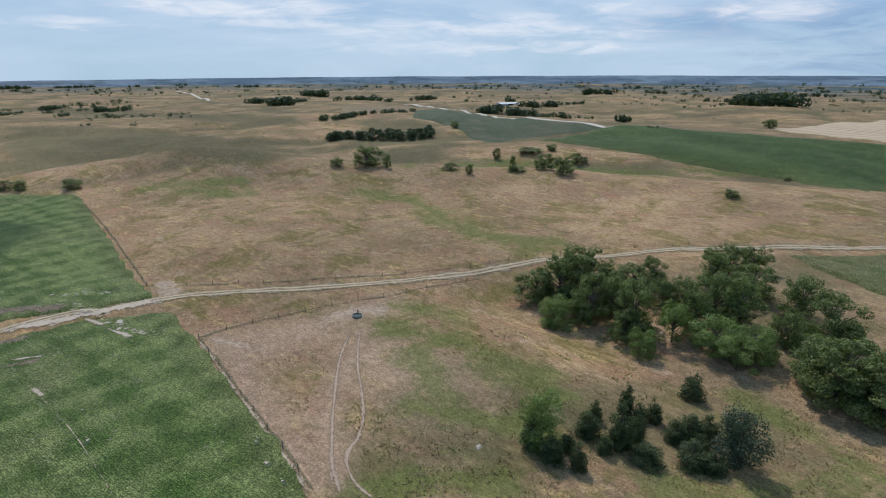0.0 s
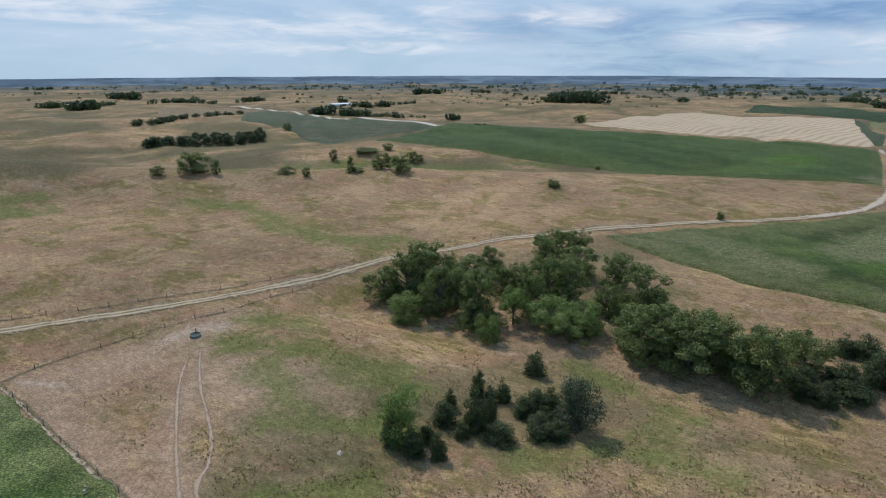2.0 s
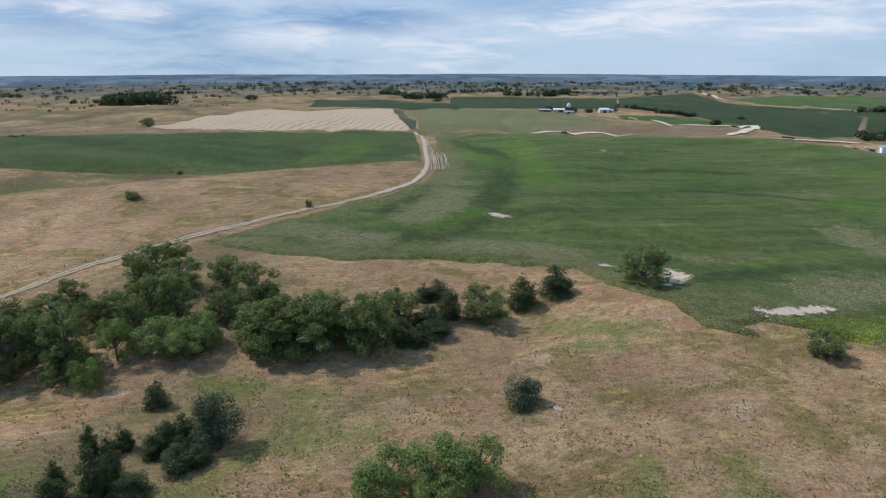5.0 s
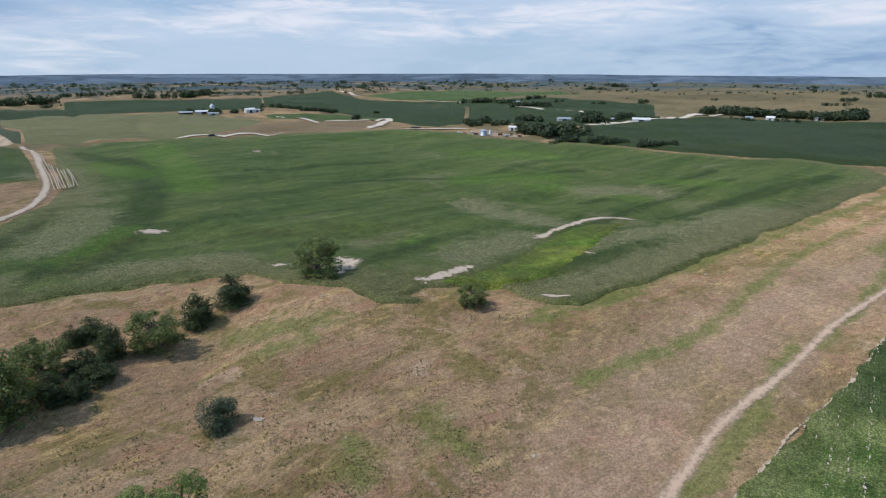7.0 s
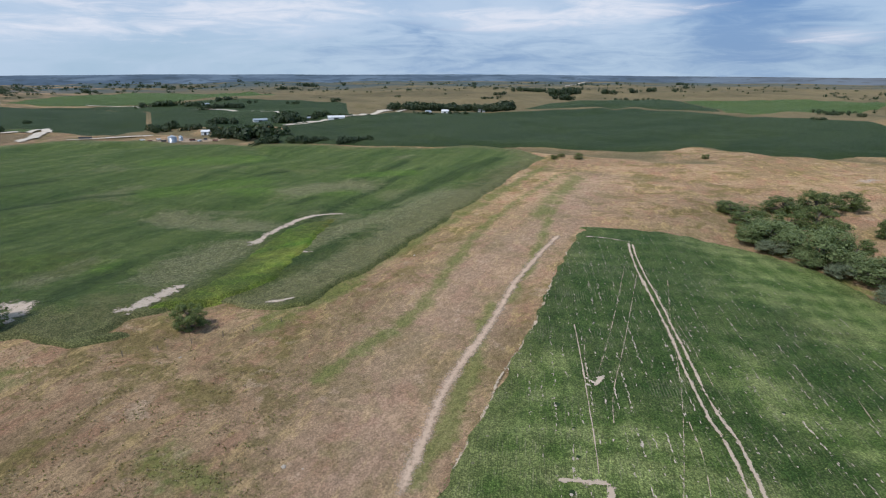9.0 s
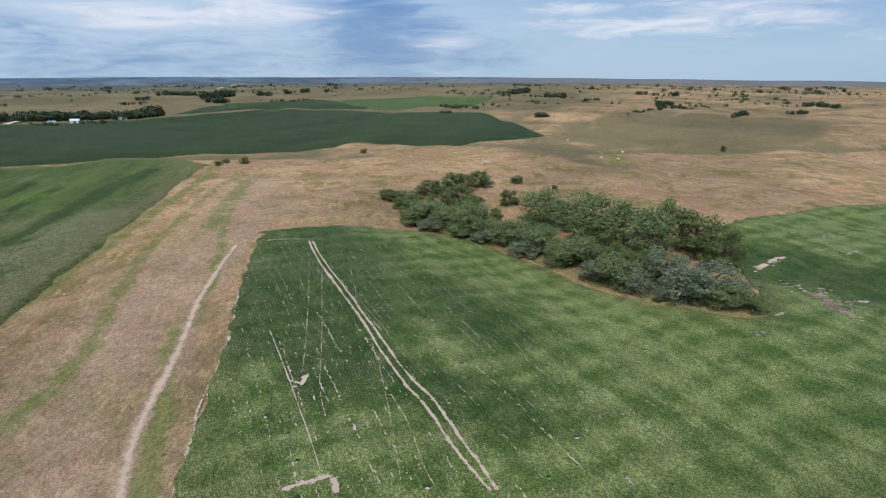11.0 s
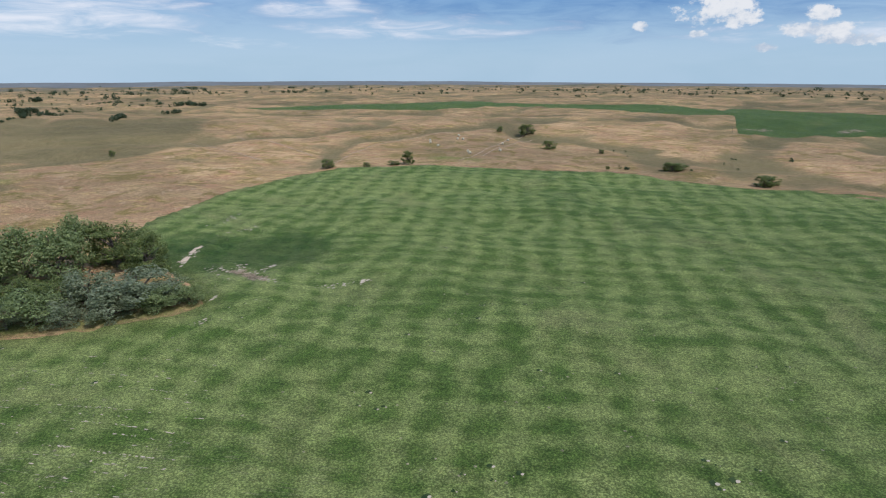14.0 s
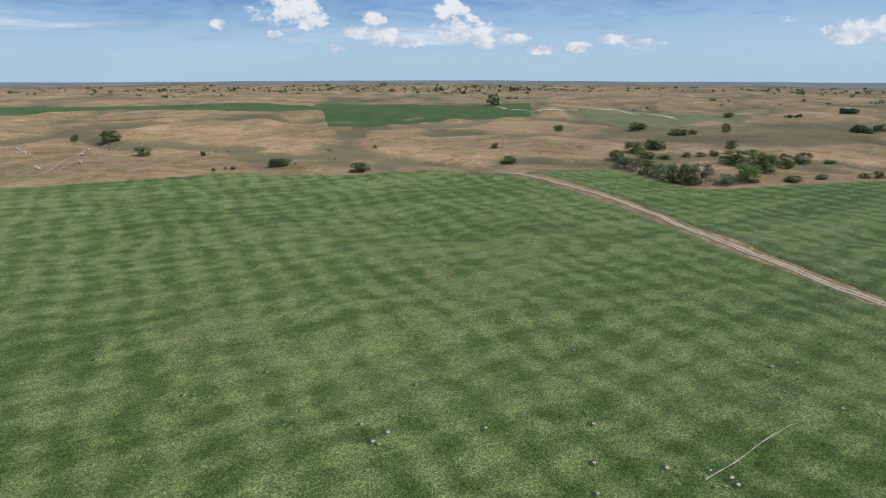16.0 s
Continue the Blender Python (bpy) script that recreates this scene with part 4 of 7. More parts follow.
# ---- materials ----
class Graph:
    """A small shorthand for node materials."""

    def __init__(self, name, rough=0.9, spec=0.2):
        self.mat = bpy.data.materials.new(name)
        self.mat.use_nodes = True
        self.n, self.l = self.mat.node_tree.nodes, self.mat.node_tree.links
        self.bsdf = self.n["Principled BSDF"]
        self.bsdf.inputs["Roughness"].default_value = rough
        self.bsdf.inputs["Diffuse Roughness"].default_value = 0.35 if rough > 0.65 else 0.0
        self.bsdf.inputs["Specular IOR Level"].default_value = spec
        self.pos = self.n.new("ShaderNodeNewGeometry").outputs["Position"]

    def put(self, socket, v):
        if isinstance(v, bpy.types.NodeSocket):
            self.l.new(v, socket)
        elif isinstance(v, tuple) and len(v) == 3 and socket.type == "RGBA":
            socket.default_value = (*v, 1)
        else:
            socket.default_value = v

    def stretch(self, sx, sy, sz=1.0, turn=0.0):
        """The place, first turned, then stretched."""
        a, m = self.n.new("ShaderNodeMapping"), self.n.new("ShaderNodeMapping")
        a.inputs["Rotation"].default_value = (0, 0, radians(turn))
        m.inputs["Scale"].default_value = (sx, sy, sz)
        self.l.new(self.pos, a.inputs["Vector"])
        self.l.new(a.outputs[0], m.inputs["Vector"])
        return m.outputs[0]

    def noise(self, size, detail=4, rough=0.55, vector=None, distort=0.0):
        t = self.n.new("ShaderNodeTexNoise")
        t.inputs["Scale"].default_value, t.inputs["Detail"].default_value = 1.0 / size, detail
        t.inputs["Roughness"].default_value, t.inputs["Distortion"].default_value = rough, distort
        self.l.new(vector or self.pos, t.inputs["Vector"])
        return t.outputs["Fac"]

    def cells(self, size, vector=None):
        t = self.n.new("ShaderNodeTexVoronoi")
        t.inputs["Scale"].default_value = 1.0 / size
        self.l.new(vector or self.pos, t.inputs["Vector"])
        return t.outputs["Distance"]

    def math(self, op, a, b=0.0, c=0.0):
        m = self.n.new("ShaderNodeMath")
        m.operation = op
        for i, v in enumerate((a, b, c)):
            self.put(m.inputs[i], v)
        return m.outputs[0]

    def step(self, v, lo, hi, a=0.0, b=1.0):
        m = self.n.new("ShaderNodeMapRange")
        m.interpolation_type = "SMOOTHSTEP"
        for key, x in (("From Min", lo), ("From Max", hi), ("To Min", a), ("To Max", b)):
            m.inputs[key].default_value = x
        self.put(m.inputs["Value"], v)
        return m.outputs[0]

    def mix(self, k, a, b, how="MIX"):
        m = self.n.new("ShaderNodeMix")
        m.data_type, m.blend_type = "RGBA", how
        self.put(m.inputs["Factor"], k)
        self.put(m.inputs["A"], a)
        self.put(m.inputs["B"], b)
        return m.outputs["Result"]

    def mark(self, name):
        a = self.n.new("ShaderNodeAttribute")
        a.attribute_name = name
        return a.outputs["Fac"]

    def any_one(self):
        return self.n.new("ShaderNodeObjectInfo").outputs["Random"]

    def island(self):
        return self.n.new("ShaderNodeNewGeometry").outputs["Random Per Island"]

    def bump(self, h, depth, strength=1.0):
        b = self.n.new("ShaderNodeBump")
        b.inputs["Distance"].default_value, b.inputs["Strength"].default_value = depth, strength
        self.put(b.inputs["Height"], h)
        self.l.new(b.outputs[0], self.bsdf.inputs["Normal"])

    def done(self, color):
        self.put(self.bsdf.inputs["Base Color"], color)
        return self.mat


def lush(g, base, soil=True):
    """Green growth and bare soil where the plan's marks say so, with ragged edges."""
    edge = g.math("ADD", g.math("MULTIPLY", g.noise(9, 6, 0.65), 1.0), g.math("MULTIPLY", g.noise(1.3, 4, 0.65), 0.6))
    k = g.step(g.math("ADD", g.mark("green"), g.math("MULTIPLY", g.math("SUBTRACT", edge, 0.8), 1.6)), 0.40, 1.0)
    tone = g.mix(g.noise(3.0, 5), (0.072, 0.105, 0.022), (0.175, 0.190, 0.055))
    c = g.mix(g.math("MULTIPLY", k, 0.70), base, tone)
    e2 = g.math("ADD", g.math("MULTIPLY", g.noise(3.2, 6, 0.65), 1.0), g.math("MULTIPLY", g.noise(0.6, 4, 0.65), 0.5))
    b = g.step(g.math("ADD", g.mark("bare"), g.math("MULTIPLY", g.math("SUBTRACT", e2, 0.75), 2.0)), 0.52, 0.68)
    earth = g.mix(g.noise(1.2, 5), (0.33, 0.24, 0.175), (0.45, 0.335, 0.25))
    return g.mix(b, c, earth)


def make_pasture():
    g = Graph("dry_prairie_grass", 0.95, 0.1)
    tan = g.mix(g.step(g.noise(34, 6, 0.62), 0.36, 0.66), (0.324, 0.205, 0.125), (0.459, 0.305, 0.178))
    wash = g.mix(g.math("MULTIPLY", g.step(g.noise(75, 5, 0.62, distort=0.8), 0.48, 0.62), 0.6), tan, (0.253, 0.179, 0.087))
    rust = g.mix(g.math("MULTIPLY", g.step(g.noise(16, 5, 0.65, g.stretch(1, 2.0, 1, 30)), 0.48, 0.64), 0.75), wash, (0.362, 0.197, 0.121))
    olive = g.mix(g.math("MULTIPLY", g.step(g.noise(19, 7, 0.7, distort=0.5), 0.50, 0.60), 0.8), rust, (0.202, 0.156, 0.055))
    straw = g.mix(g.math("MULTIPLY", g.step(g.noise(6.5, 6, 0.72, g.stretch(0.55, 1.7, 1, 25)), 0.53, 0.64), 0.75), olive, (0.489, 0.335, 0.158))
    straw = g.mix(g.math("MULTIPLY", g.step(g.noise(4.6, 6, 0.75, g.stretch(1.5, 0.7, 1, 60)), 0.55, 0.64), 0.65), straw, (0.207, 0.132, 0.075))
    straw = g.mix(g.math("MULTIPLY", g.step(g.noise(10, 6, 0.72, distort=0.4), 0.565, 0.65), 0.55), straw, (0.172, 0.149, 0.042))
    straw = g.mix(g.math("MULTIPLY", g.step(g.noise(12, 6, 0.75), 0.58, 0.66), 0.6), straw, (0.505, 0.357, 0.245))
    worn = g.mix(g.math("MULTIPLY", g.mark("worn"), g.step(g.noise(6, 6, 0.7), 0.22, 0.5)), straw, g.mix(g.noise(2.5, 5), (0.340, 0.228, 0.168), (0.450, 0.318, 0.240)))
    # olive growth of the draws, with cloud shade painted in the same dark tone
    olive_shade = g.step(g.math("ADD", g.mark("draw"), g.math("MULTIPLY", g.math("SUBTRACT", g.noise(28, 6, 0.68), 0.5), 1.5)), 0.35, 0.95)
    worn = g.mix(g.math("MULTIPLY", olive_shade, 0.88), worn, g.mix(g.noise(14, 5), (0.108, 0.095, 0.050), (0.205, 0.166, 0.090)))
    worn = g.mix(1.0, worn, g.mix(g.math("MAXIMUM", g.step(g.noise(190, 5, 0.6, distort=0.5), 0.36, 0.62), g.mark("worn")), (0.70, 0.72, 0.72), (1.05, 1.03, 1.01)), "MULTIPLY")
    c = lush(g, worn)
    speck = g.math("ADD", g.math("MULTIPLY", g.noise(0.45, 5, 0.75), 0.9), g.math("MULTIPLY", g.noise(0.16, 3, 0.7), 0.5))
    c = g.mix(1.0, c, g.mix(g.step(speck, 0.54, 0.86), (0.67, 0.68, 0.65), (1.38, 1.37, 1.34)), "MULTIPLY")
    comb = g.noise(1.5, 5, 0.72, g.stretch(0.7, 1.3, 1, 35))
    c = g.mix(1.0, c, g.mix(g.step(comb, 0.36, 0.66), (0.82, 0.82, 0.80), (1.18, 1.18, 1.17)), "MULTIPLY")
    # far woodland patches; distance haze is painted in as their blue tint
    c = g.mix(g.math("MULTIPLY", g.mark("hazy_woods"), g.step(g.noise(200, 7, 0.74), 0.40, 0.54)), c, (0.056, 0.088, 0.094))
    g.bump(g.math("ADD", speck, g.math("MULTIPLY", g.noise(3.0, 5, 0.6), 2.0)), 0.17, 0.9)
    return g.done(c)


def make_crop(name, dark, light, dry, row=0.76, turn=0.0, band=(24.0, 9.0), band_turn=20.0, dryness=(0.6, 0.8), contrast=0.16, passes=0.0, deep=None, fringe=0.0):
    g = Graph(name, 0.70, 0.10)
    a = g.noise(band[0], 5, 0.55, g.stretch(0.22, 1.3, 1, band_turn), 0.8)
    b = g.noise(band[1], 5, 0.6, g.stretch(0.8, 1.2, 1, band_turn + 70))
    mixed = g.math("ADD", g.math("MULTIPLY", a, 0.6), g.math("MULTIPLY", b, 0.4))
    if passes:
        q = g.n.new("ShaderNodeSeparateXYZ")
        g.l.new(g.stretch(1, 1, 1, 17.7), q.inputs[0])
        sway = g.math("MULTIPLY", g.noise(34, 5, 0.65), 16.0)
        one = g.math("SINE", g.math("ADD", g.math("MULTIPLY", q.outputs[0], 6.283 / 11.0), sway))
        two = g.math("SINE", g.math("ADD", g.math("MULTIPLY", q.outputs[1], 6.283 / 9.0), g.math("MULTIPLY", sway, 1.3)))
        both = g.math("ADD", one, g.math("MULTIPLY", two, 0.8))
        mixed = g.math("ADD", mixed, g.math("MULTIPLY", both, passes))
    c = g.mix(g.step(mixed, 0.5 - contrast, 0.5 + contrast), dark, light)
    c = g.mix(g.math("MULTIPLY", g.step(g.noise(45, 6, 0.68, distort=0.6), *dryness), 0.75), c, dry)
    if fringe > 0.5:
        c = g.mix(1.0, c, g.mix(g.step(g.noise(9, 4, 0.55, g.stretch(0.07, 1.0, 0.3, 31)), 0.40, 0.60), (0.87, 0.90, 0.88), (1.13, 1.10, 1.10)), "MULTIPLY")
    if fringe:
        dim = g.step(g.math("ADD", g.mark("band"), g.math("MULTIPLY", g.math("SUBTRACT", g.noise(8, 5, 0.65), 0.5), 0.7)), 0.25, 0.70)
        c = g.mix(g.math("MULTIPLY", dim, 0.68), c, (0.048, 0.084, 0.019))
        ripple = g.math("SUBTRACT", g.math("ADD", g.math("MULTIPLY", g.noise(5, 6, 0.7), 0.7), g.math("MULTIPLY", g.noise(22, 4, 0.6, g.stretch(0.35, 1.2, 1, 31)), 0.6)), 0.65)
        fresh = g.step(g.math("ADD", g.mark("bright"), g.math("MULTIPLY", ripple, 1.7)), 0.12, 0.70)
        c = g.mix(g.math("MULTIPLY", fresh, 0.48), c, g.mix(g.noise(3, 5), (0.120, 0.240, 0.022), (0.215, 0.350, 0.040)))
        straw = g.step(g.math("ADD", g.mark("straw"), g.math("MULTIPLY", ripple, 2.0)), 0.12, 0.75)
        c = g.mix(g.math("MULTIPLY", straw, 0.9), c, g.mix(g.step(g.noise(0.8, 5, 0.7), 0.4, 0.62), (0.190, 0.195, 0.075), (0.430, 0.395, 0.225)))
        rim = g.step(g.math("ADD", g.mark("inner"), g.math("MULTIPLY", g.math("SUBTRACT", g.noise(7, 6, 0.7), 0.5), 1.6)), 0.90, 0.15)
        c = g.mix(g.math("MULTIPLY", rim, fringe), c, g.mix(g.noise(4, 5), (0.170, 0.180, 0.062), (0.350, 0.300, 0.150)))
    if deep:
        c = g.mix(g.math("MULTIPLY", g.step(g.math("ADD", g.mark("vigor"), g.math("MULTIPLY", g.math("SUBTRACT", g.noise(18, 5, 0.6), 0.5), 0.9)), 0.25, 0.75), 0.7), c, deep)
    sp = g.n.new("ShaderNodeSeparateXYZ")
    g.l.new(g.stretch(1, 1, 1, turn), sp.inputs[0])
    gap = g.noise(0.42, 3, 0.6, g.stretch(0.11, 1.1, 0.2, turn))
    hole = g.math("MULTIPLY", g.step(g.math("ADD", gap, g.math("MULTIPLY", g.noise(10, 4), 0.30)), 0.745, 0.79), g.math("MULTIPLY", g.mark("thin"), 0.4))
    if deep:
        comb = g.step(g.math("SINE", g.math("MULTIPLY", sp.outputs[1], 6.283 / (row * 1.6))), 0.2, 0.8)
        sparse = g.step(g.noise(16, 5, 0.65), 0.56, 0.66)
        hole = g.math("MAXIMUM", hole, g.math("MULTIPLY", g.math("MULTIPLY", comb, sparse), g.math("MULTIPLY", g.mark("thin"), 0.35)))
        bits = g.math("MULTIPLY", g.step(g.cells(3.2), 0.12, 0.07), g.step(g.noise(14, 3), 0.47, 0.58))
        hole = g.math("MAXIMUM", hole, g.math("MULTIPLY", bits, 0.8))
    c = lush(g, g.mix(hole, c, (0.46, 0.38, 0.29)))
    leaf = g.math("ADD", g.math("MULTIPLY", g.noise(0.30, 3, 0.75), 0.95), g.math("MULTIPLY", g.noise(0.9, 4, 0.7), 0.20))
    leaf = g.math("ADD", leaf, g.math("MULTIPLY", g.math("SUBTRACT", 0.45, g.cells(0.45)), 0.22))
    c = g.mix(1.0, c, g.mix(g.step(leaf, 0.45, 0.76), (0.47, 0.50, 0.46), (1.44, 1.41, 1.36)), "MULTIPLY")
    c = g.mix(1.0, c, g.mix(g.step(g.noise(3.0, 5, 0.75), 0.32, 0.68), (0.82, 0.83, 0.82), (1.17, 1.16, 1.14)), "MULTIPLY")
    drill = g.noise(1.3, 4, 0.7, g.stretch(0.16, 1.5, 0.3, turn))
    c = g.mix(1.0, c, g.mix(g.step(drill, 0.36, 0.64), (0.91, 0.92, 0.91), (1.09, 1.08, 1.08)), "MULTIPLY")
    rows = g.math("SINE", g.math("MULTIPLY", sp.outputs[1], 6.283 / row))
    g.bump(g.math("ADD", g.math("MULTIPLY", leaf, 1.8), g.math("MULTIPLY", rows, 0.08)), 0.5, 1.0)
    return g.done(c)


def thin_out(g, color, edge=0.42, soft=0.1, rag=1.0):
    """Lets the ground show through towards the strip's edges, in a ragged line."""
    c = g.math("ADD", g.mark("across"), g.math("ADD", g.math("MULTIPLY", g.math("SUBTRACT", g.noise(2.2, 5, 0.65), 0.5), 1.1 * rag), g.math("MULTIPLY", g.math("SUBTRACT", g.noise(0.5, 4, 0.7), 0.5), 0.5 + 0.5 * rag)))
    clear = g.n.new("ShaderNodeBsdfTransparent")
    m = g.n.new("ShaderNodeMixShader")
    g.l.new(g.step(c, edge - soft, edge + soft * 1.2), m.inputs[0])
    g.l.new(clear.outputs[0], m.inputs[1])
    g.l.new(g.bsdf.outputs[0], m.inputs[2])
    g.l.new(m.outputs[0], g.n["Material Output"].inputs[0])
    return g.done(color)


def make_soil(name, a, b, rough=0.95, edge=0.42, soft=0.1, rag=1.0):
    g = Graph(name, rough, 0.1)
    c = g.mix(g.noise(6, 5, 0.6), a, b)
    c = g.mix(g.step(g.noise(0.8, 5, 0.7), 0.52, 0.72), c, tuple(0.72 * v for v in a))
    g.bump(g.noise(0.5, 5, 0.7), 0.12, 0.8)
    return thin_out(g, c, edge, soft, rag)


def make_verge():
    g = Graph("grassy_road_middle", 0.95, 0.1)
    c = g.mix(g.step(g.noise(1.6, 5, 0.7), 0.44, 0.58), (0.20, 0.165, 0.085), (0.36, 0.275, 0.20))
    g.bump(g.noise(0.5, 5, 0.7), 0.15)
    return thin_out(g, c, 0.34)


def make_leaves(name, dark, light, grey=0.0):
    g = Graph(name, 0.55, 0.25)
    c = g.mix(g.math("MULTIPLY_ADD", g.island(), 0.6, 0.2), dark, light)
    c = g.mix(g.math("MULTIPLY", g.any_one(), 0.45), c, g.mix(0.5, light, (0.10, 0.12, 0.035)))
    # noise patches darken the leaves, painting in shade of gaps in the crown
    c = g.mix(g.math("MULTIPLY", g.step(g.noise(1.4, 4), 0.40, 0.60), 0.75), c, tuple(0.8 * v for v in dark))
    g.bsdf.inputs["Subsurface Weight"].default_value = 0.0
    g.bsdf.inputs["Transmission Weight"].default_value = 0.0
    t = g.n.new("ShaderNodeBsdfTranslucent")
    g.put(t.inputs["Color"], g.mix(1.0, c, (1.2, 1.3, 0.7), "MULTIPLY"))
    m = g.n.new("ShaderNodeMixShader")
    m.inputs[0].default_value = 0.34
    g.l.new(g.bsdf.outputs[0], m.inputs[1])
    g.l.new(t.outputs[0], m.inputs[2])
    g.l.new(m.outputs[0], g.n["Material Output"].inputs[0])
    return g.done(c)


def make_bark():
    g = Graph("bark", 0.95, 0.1)
    c = g.mix(g.noise(0.25, 5, 0.7, g.stretch(3, 3, 0.6)), (0.075, 0.058, 0.045), (0.19, 0.16, 0.13))
    g.bump(g.noise(0.12, 4, 0.7, g.stretch(3, 3, 0.5)), 0.05)
    return g.done(c)


def make_plain(name, color, rough=0.6, metal=0.0, wear=0.15):
    g = Graph(name, rough, 0.4)
    g.bsdf.inputs["Metallic"].default_value = metal
    c = g.mix(g.noise(1.5, 5, 0.65), color, tuple(v * (1 - 2 * wear) for v in color))
    c = g.mix(g.math("MULTIPLY", g.step(g.noise(0.35, 4, 0.7), 0.55, 0.75), wear), c, (0.20, 0.15, 0.11))
    return g.done(c)


def make_stubble():
    g = Graph("mown_stubble", 0.95, 0.1)
    c = g.mix(g.noise(40, 4), (0.46, 0.335, 0.22), (0.60, 0.455, 0.31))
    sp = g.n.new("ShaderNodeSeparateXYZ")
    g.l.new(g.stretch(1, 1, 1, -34), sp.inputs[0])
    bend = g.math("ADD", g.math("MULTIPLY", sp.outputs[1], 1.0), g.math("MULTIPLY", g.noise(420, 1), 150.0))
    line = g.step(g.math("SINE", g.math("MULTIPLY", bend, 6.283 / 9.5)), 0.0, 0.8)
    c = g.mix(g.math("MULTIPLY", line, 0.45), c, (0.27, 0.21, 0.13))
    g.bump(g.noise(1.0, 4, 0.7), 0.2)
    return g.done(c)


M = {
    "pasture": make_pasture(),
    "soy": make_crop("soybean_canopy", (0.122, 0.196, 0.045), (0.335, 0.388, 0.140), (0.34, 0.34, 0.15), 0.38, 18.8, (26.0, 6.0), 20, (0.52, 0.72), 0.19, 0.080, (0.046, 0.098, 0.022), fringe=0.35),
    "corn": make_crop("corn_canopy", (0.082, 0.136, 0.029), (0.190, 0.238, 0.070), (0.32, 0.29, 0.15), 0.76, 31, (24.0, 8.0), 31, (0.54, 0.76), 0.19, fringe=0.75),
    "mcorn": make_crop("young_corn_canopy", (0.066, 0.112, 0.026), (0.130, 0.178, 0.050), (0.19, 0.18, 0.09), 0.76, 10, (60.0, 14.0), 60, (0.56, 0.76), fringe=0.3),
    # dark corn for far fields; the cloud shade on some is in the green
    "dcorn": make_crop("dark_shaded_corn_canopy", (0.046, 0.074, 0.026), (0.074, 0.104, 0.040), (0.105, 0.118, 0.048), 0.76, 10, (90.0, 30.0), 60, (0.60, 0.8)),
    "wet": make_crop("lush_wet_meadow", (0.160, 0.300, 0.034), (0.370, 0.420, 0.075), (0.34, 0.26, 0.08), 3.0, 10, (20.0, 8.0), 60, (0.5, 0.7)),
    "lime": make_crop("hay_meadow", (0.085, 0.140, 0.038), (0.135, 0.180, 0.055), (0.20, 0.20, 0.09), 3.0, 10, (90.0, 30.0), 60, (0.55, 0.8)),
    "pale": make_crop("pale_pasture", (0.100, 0.125, 0.065), (0.150, 0.160, 0.090), (0.23, 0.19, 0.12), 3.0, 10, (90.0, 30.0), 60, (0.5, 0.7)),
    "wheat": make_crop("ripening_grain", (0.240, 0.230, 0.100), (0.300, 0.280, 0.135), (0.34, 0.29, 0.17), 3.0, 10, (90.0, 30.0), 60, (0.5, 0.7)),
    "strip": make_crop("dry_grass_strip", (0.30, 0.20, 0.11), (0.36, 0.25, 0.14), (0.40, 0.30, 0.19), 3.0, 10, (80.0, 30.0), 60, (0.5, 0.7)),
    "stubble": make_stubble(),
    "road": make_soil("pale_road_dirt", (0.42, 0.315, 0.20), (0.58, 0.45, 0.30)),
    "gravel": make_soil("pale_gravel", (0.56, 0.47, 0.36), (0.68, 0.59, 0.48), 0.95, 0.25),
    "track": make_soil("trodden_earth", (0.38, 0.27, 0.19), (0.49, 0.36, 0.26), 0.95, 0.58, 0.30),
    "worn_track": make_soil("half_grown_track", (0.46, 0.33, 0.23), (0.58, 0.43, 0.31), 0.95, 0.50, 0.42, 1.3),
    "weed_line": make_soil("dark_fence_weeds", (0.150, 0.125, 0.070), (0.250, 0.200, 0.120), 0.95, 0.60, 0.45, 2.4),
    "twig": make_leaves("bare_grey_brush", (0.085, 0.072, 0.058), (0.230, 0.200, 0.165)),
    "far": make_leaves("far_dark_foliage", (0.038, 0.058, 0.032), (0.095, 0.125, 0.066)),
    "scar": make_soil("washed_pale_soil", (0.43, 0.335, 0.245), (0.60, 0.49, 0.38), 0.95, 0.52, 0.10, 1.9),
    "dots": make_soil("patchy_field_soil", (0.40, 0.315, 0.215), (0.55, 0.44, 0.32), 0.95, 0.82, 0.12, 1.8),
    "verge": make_verge(),
    "rut": make_soil("dry_field_soil", (0.40, 0.31, 0.225), (0.53, 0.425, 0.32), 0.95, 0.46, 0.12, 2.2),
    "bark": make_bark(),
    "broadleaf": make_leaves("broadleaf_foliage", (0.066, 0.098, 0.030), (0.300, 0.340, 0.122)),
    "light": make_leaves("light_green_foliage", (0.115, 0.175, 0.045), (0.300, 0.365, 0.120)),
    "cedar": make_leaves("cedar_foliage", (0.040, 0.062, 0.026), (0.125, 0.152, 0.066)),
    "spruce": make_leaves("blue_green_foliage", (0.040, 0.062, 0.040), (0.130, 0.168, 0.118)),
    "olive": make_leaves("silvery_foliage", (0.125, 0.155, 0.088), (0.370, 0.400, 0.275)),
    "poplar": make_leaves("grey_green_foliage", (0.130, 0.175, 0.070), (0.350, 0.400, 0.180)),
    "dead": make_plain("bare_grey_twigs", (0.24, 0.20, 0.17), 0.95),
}
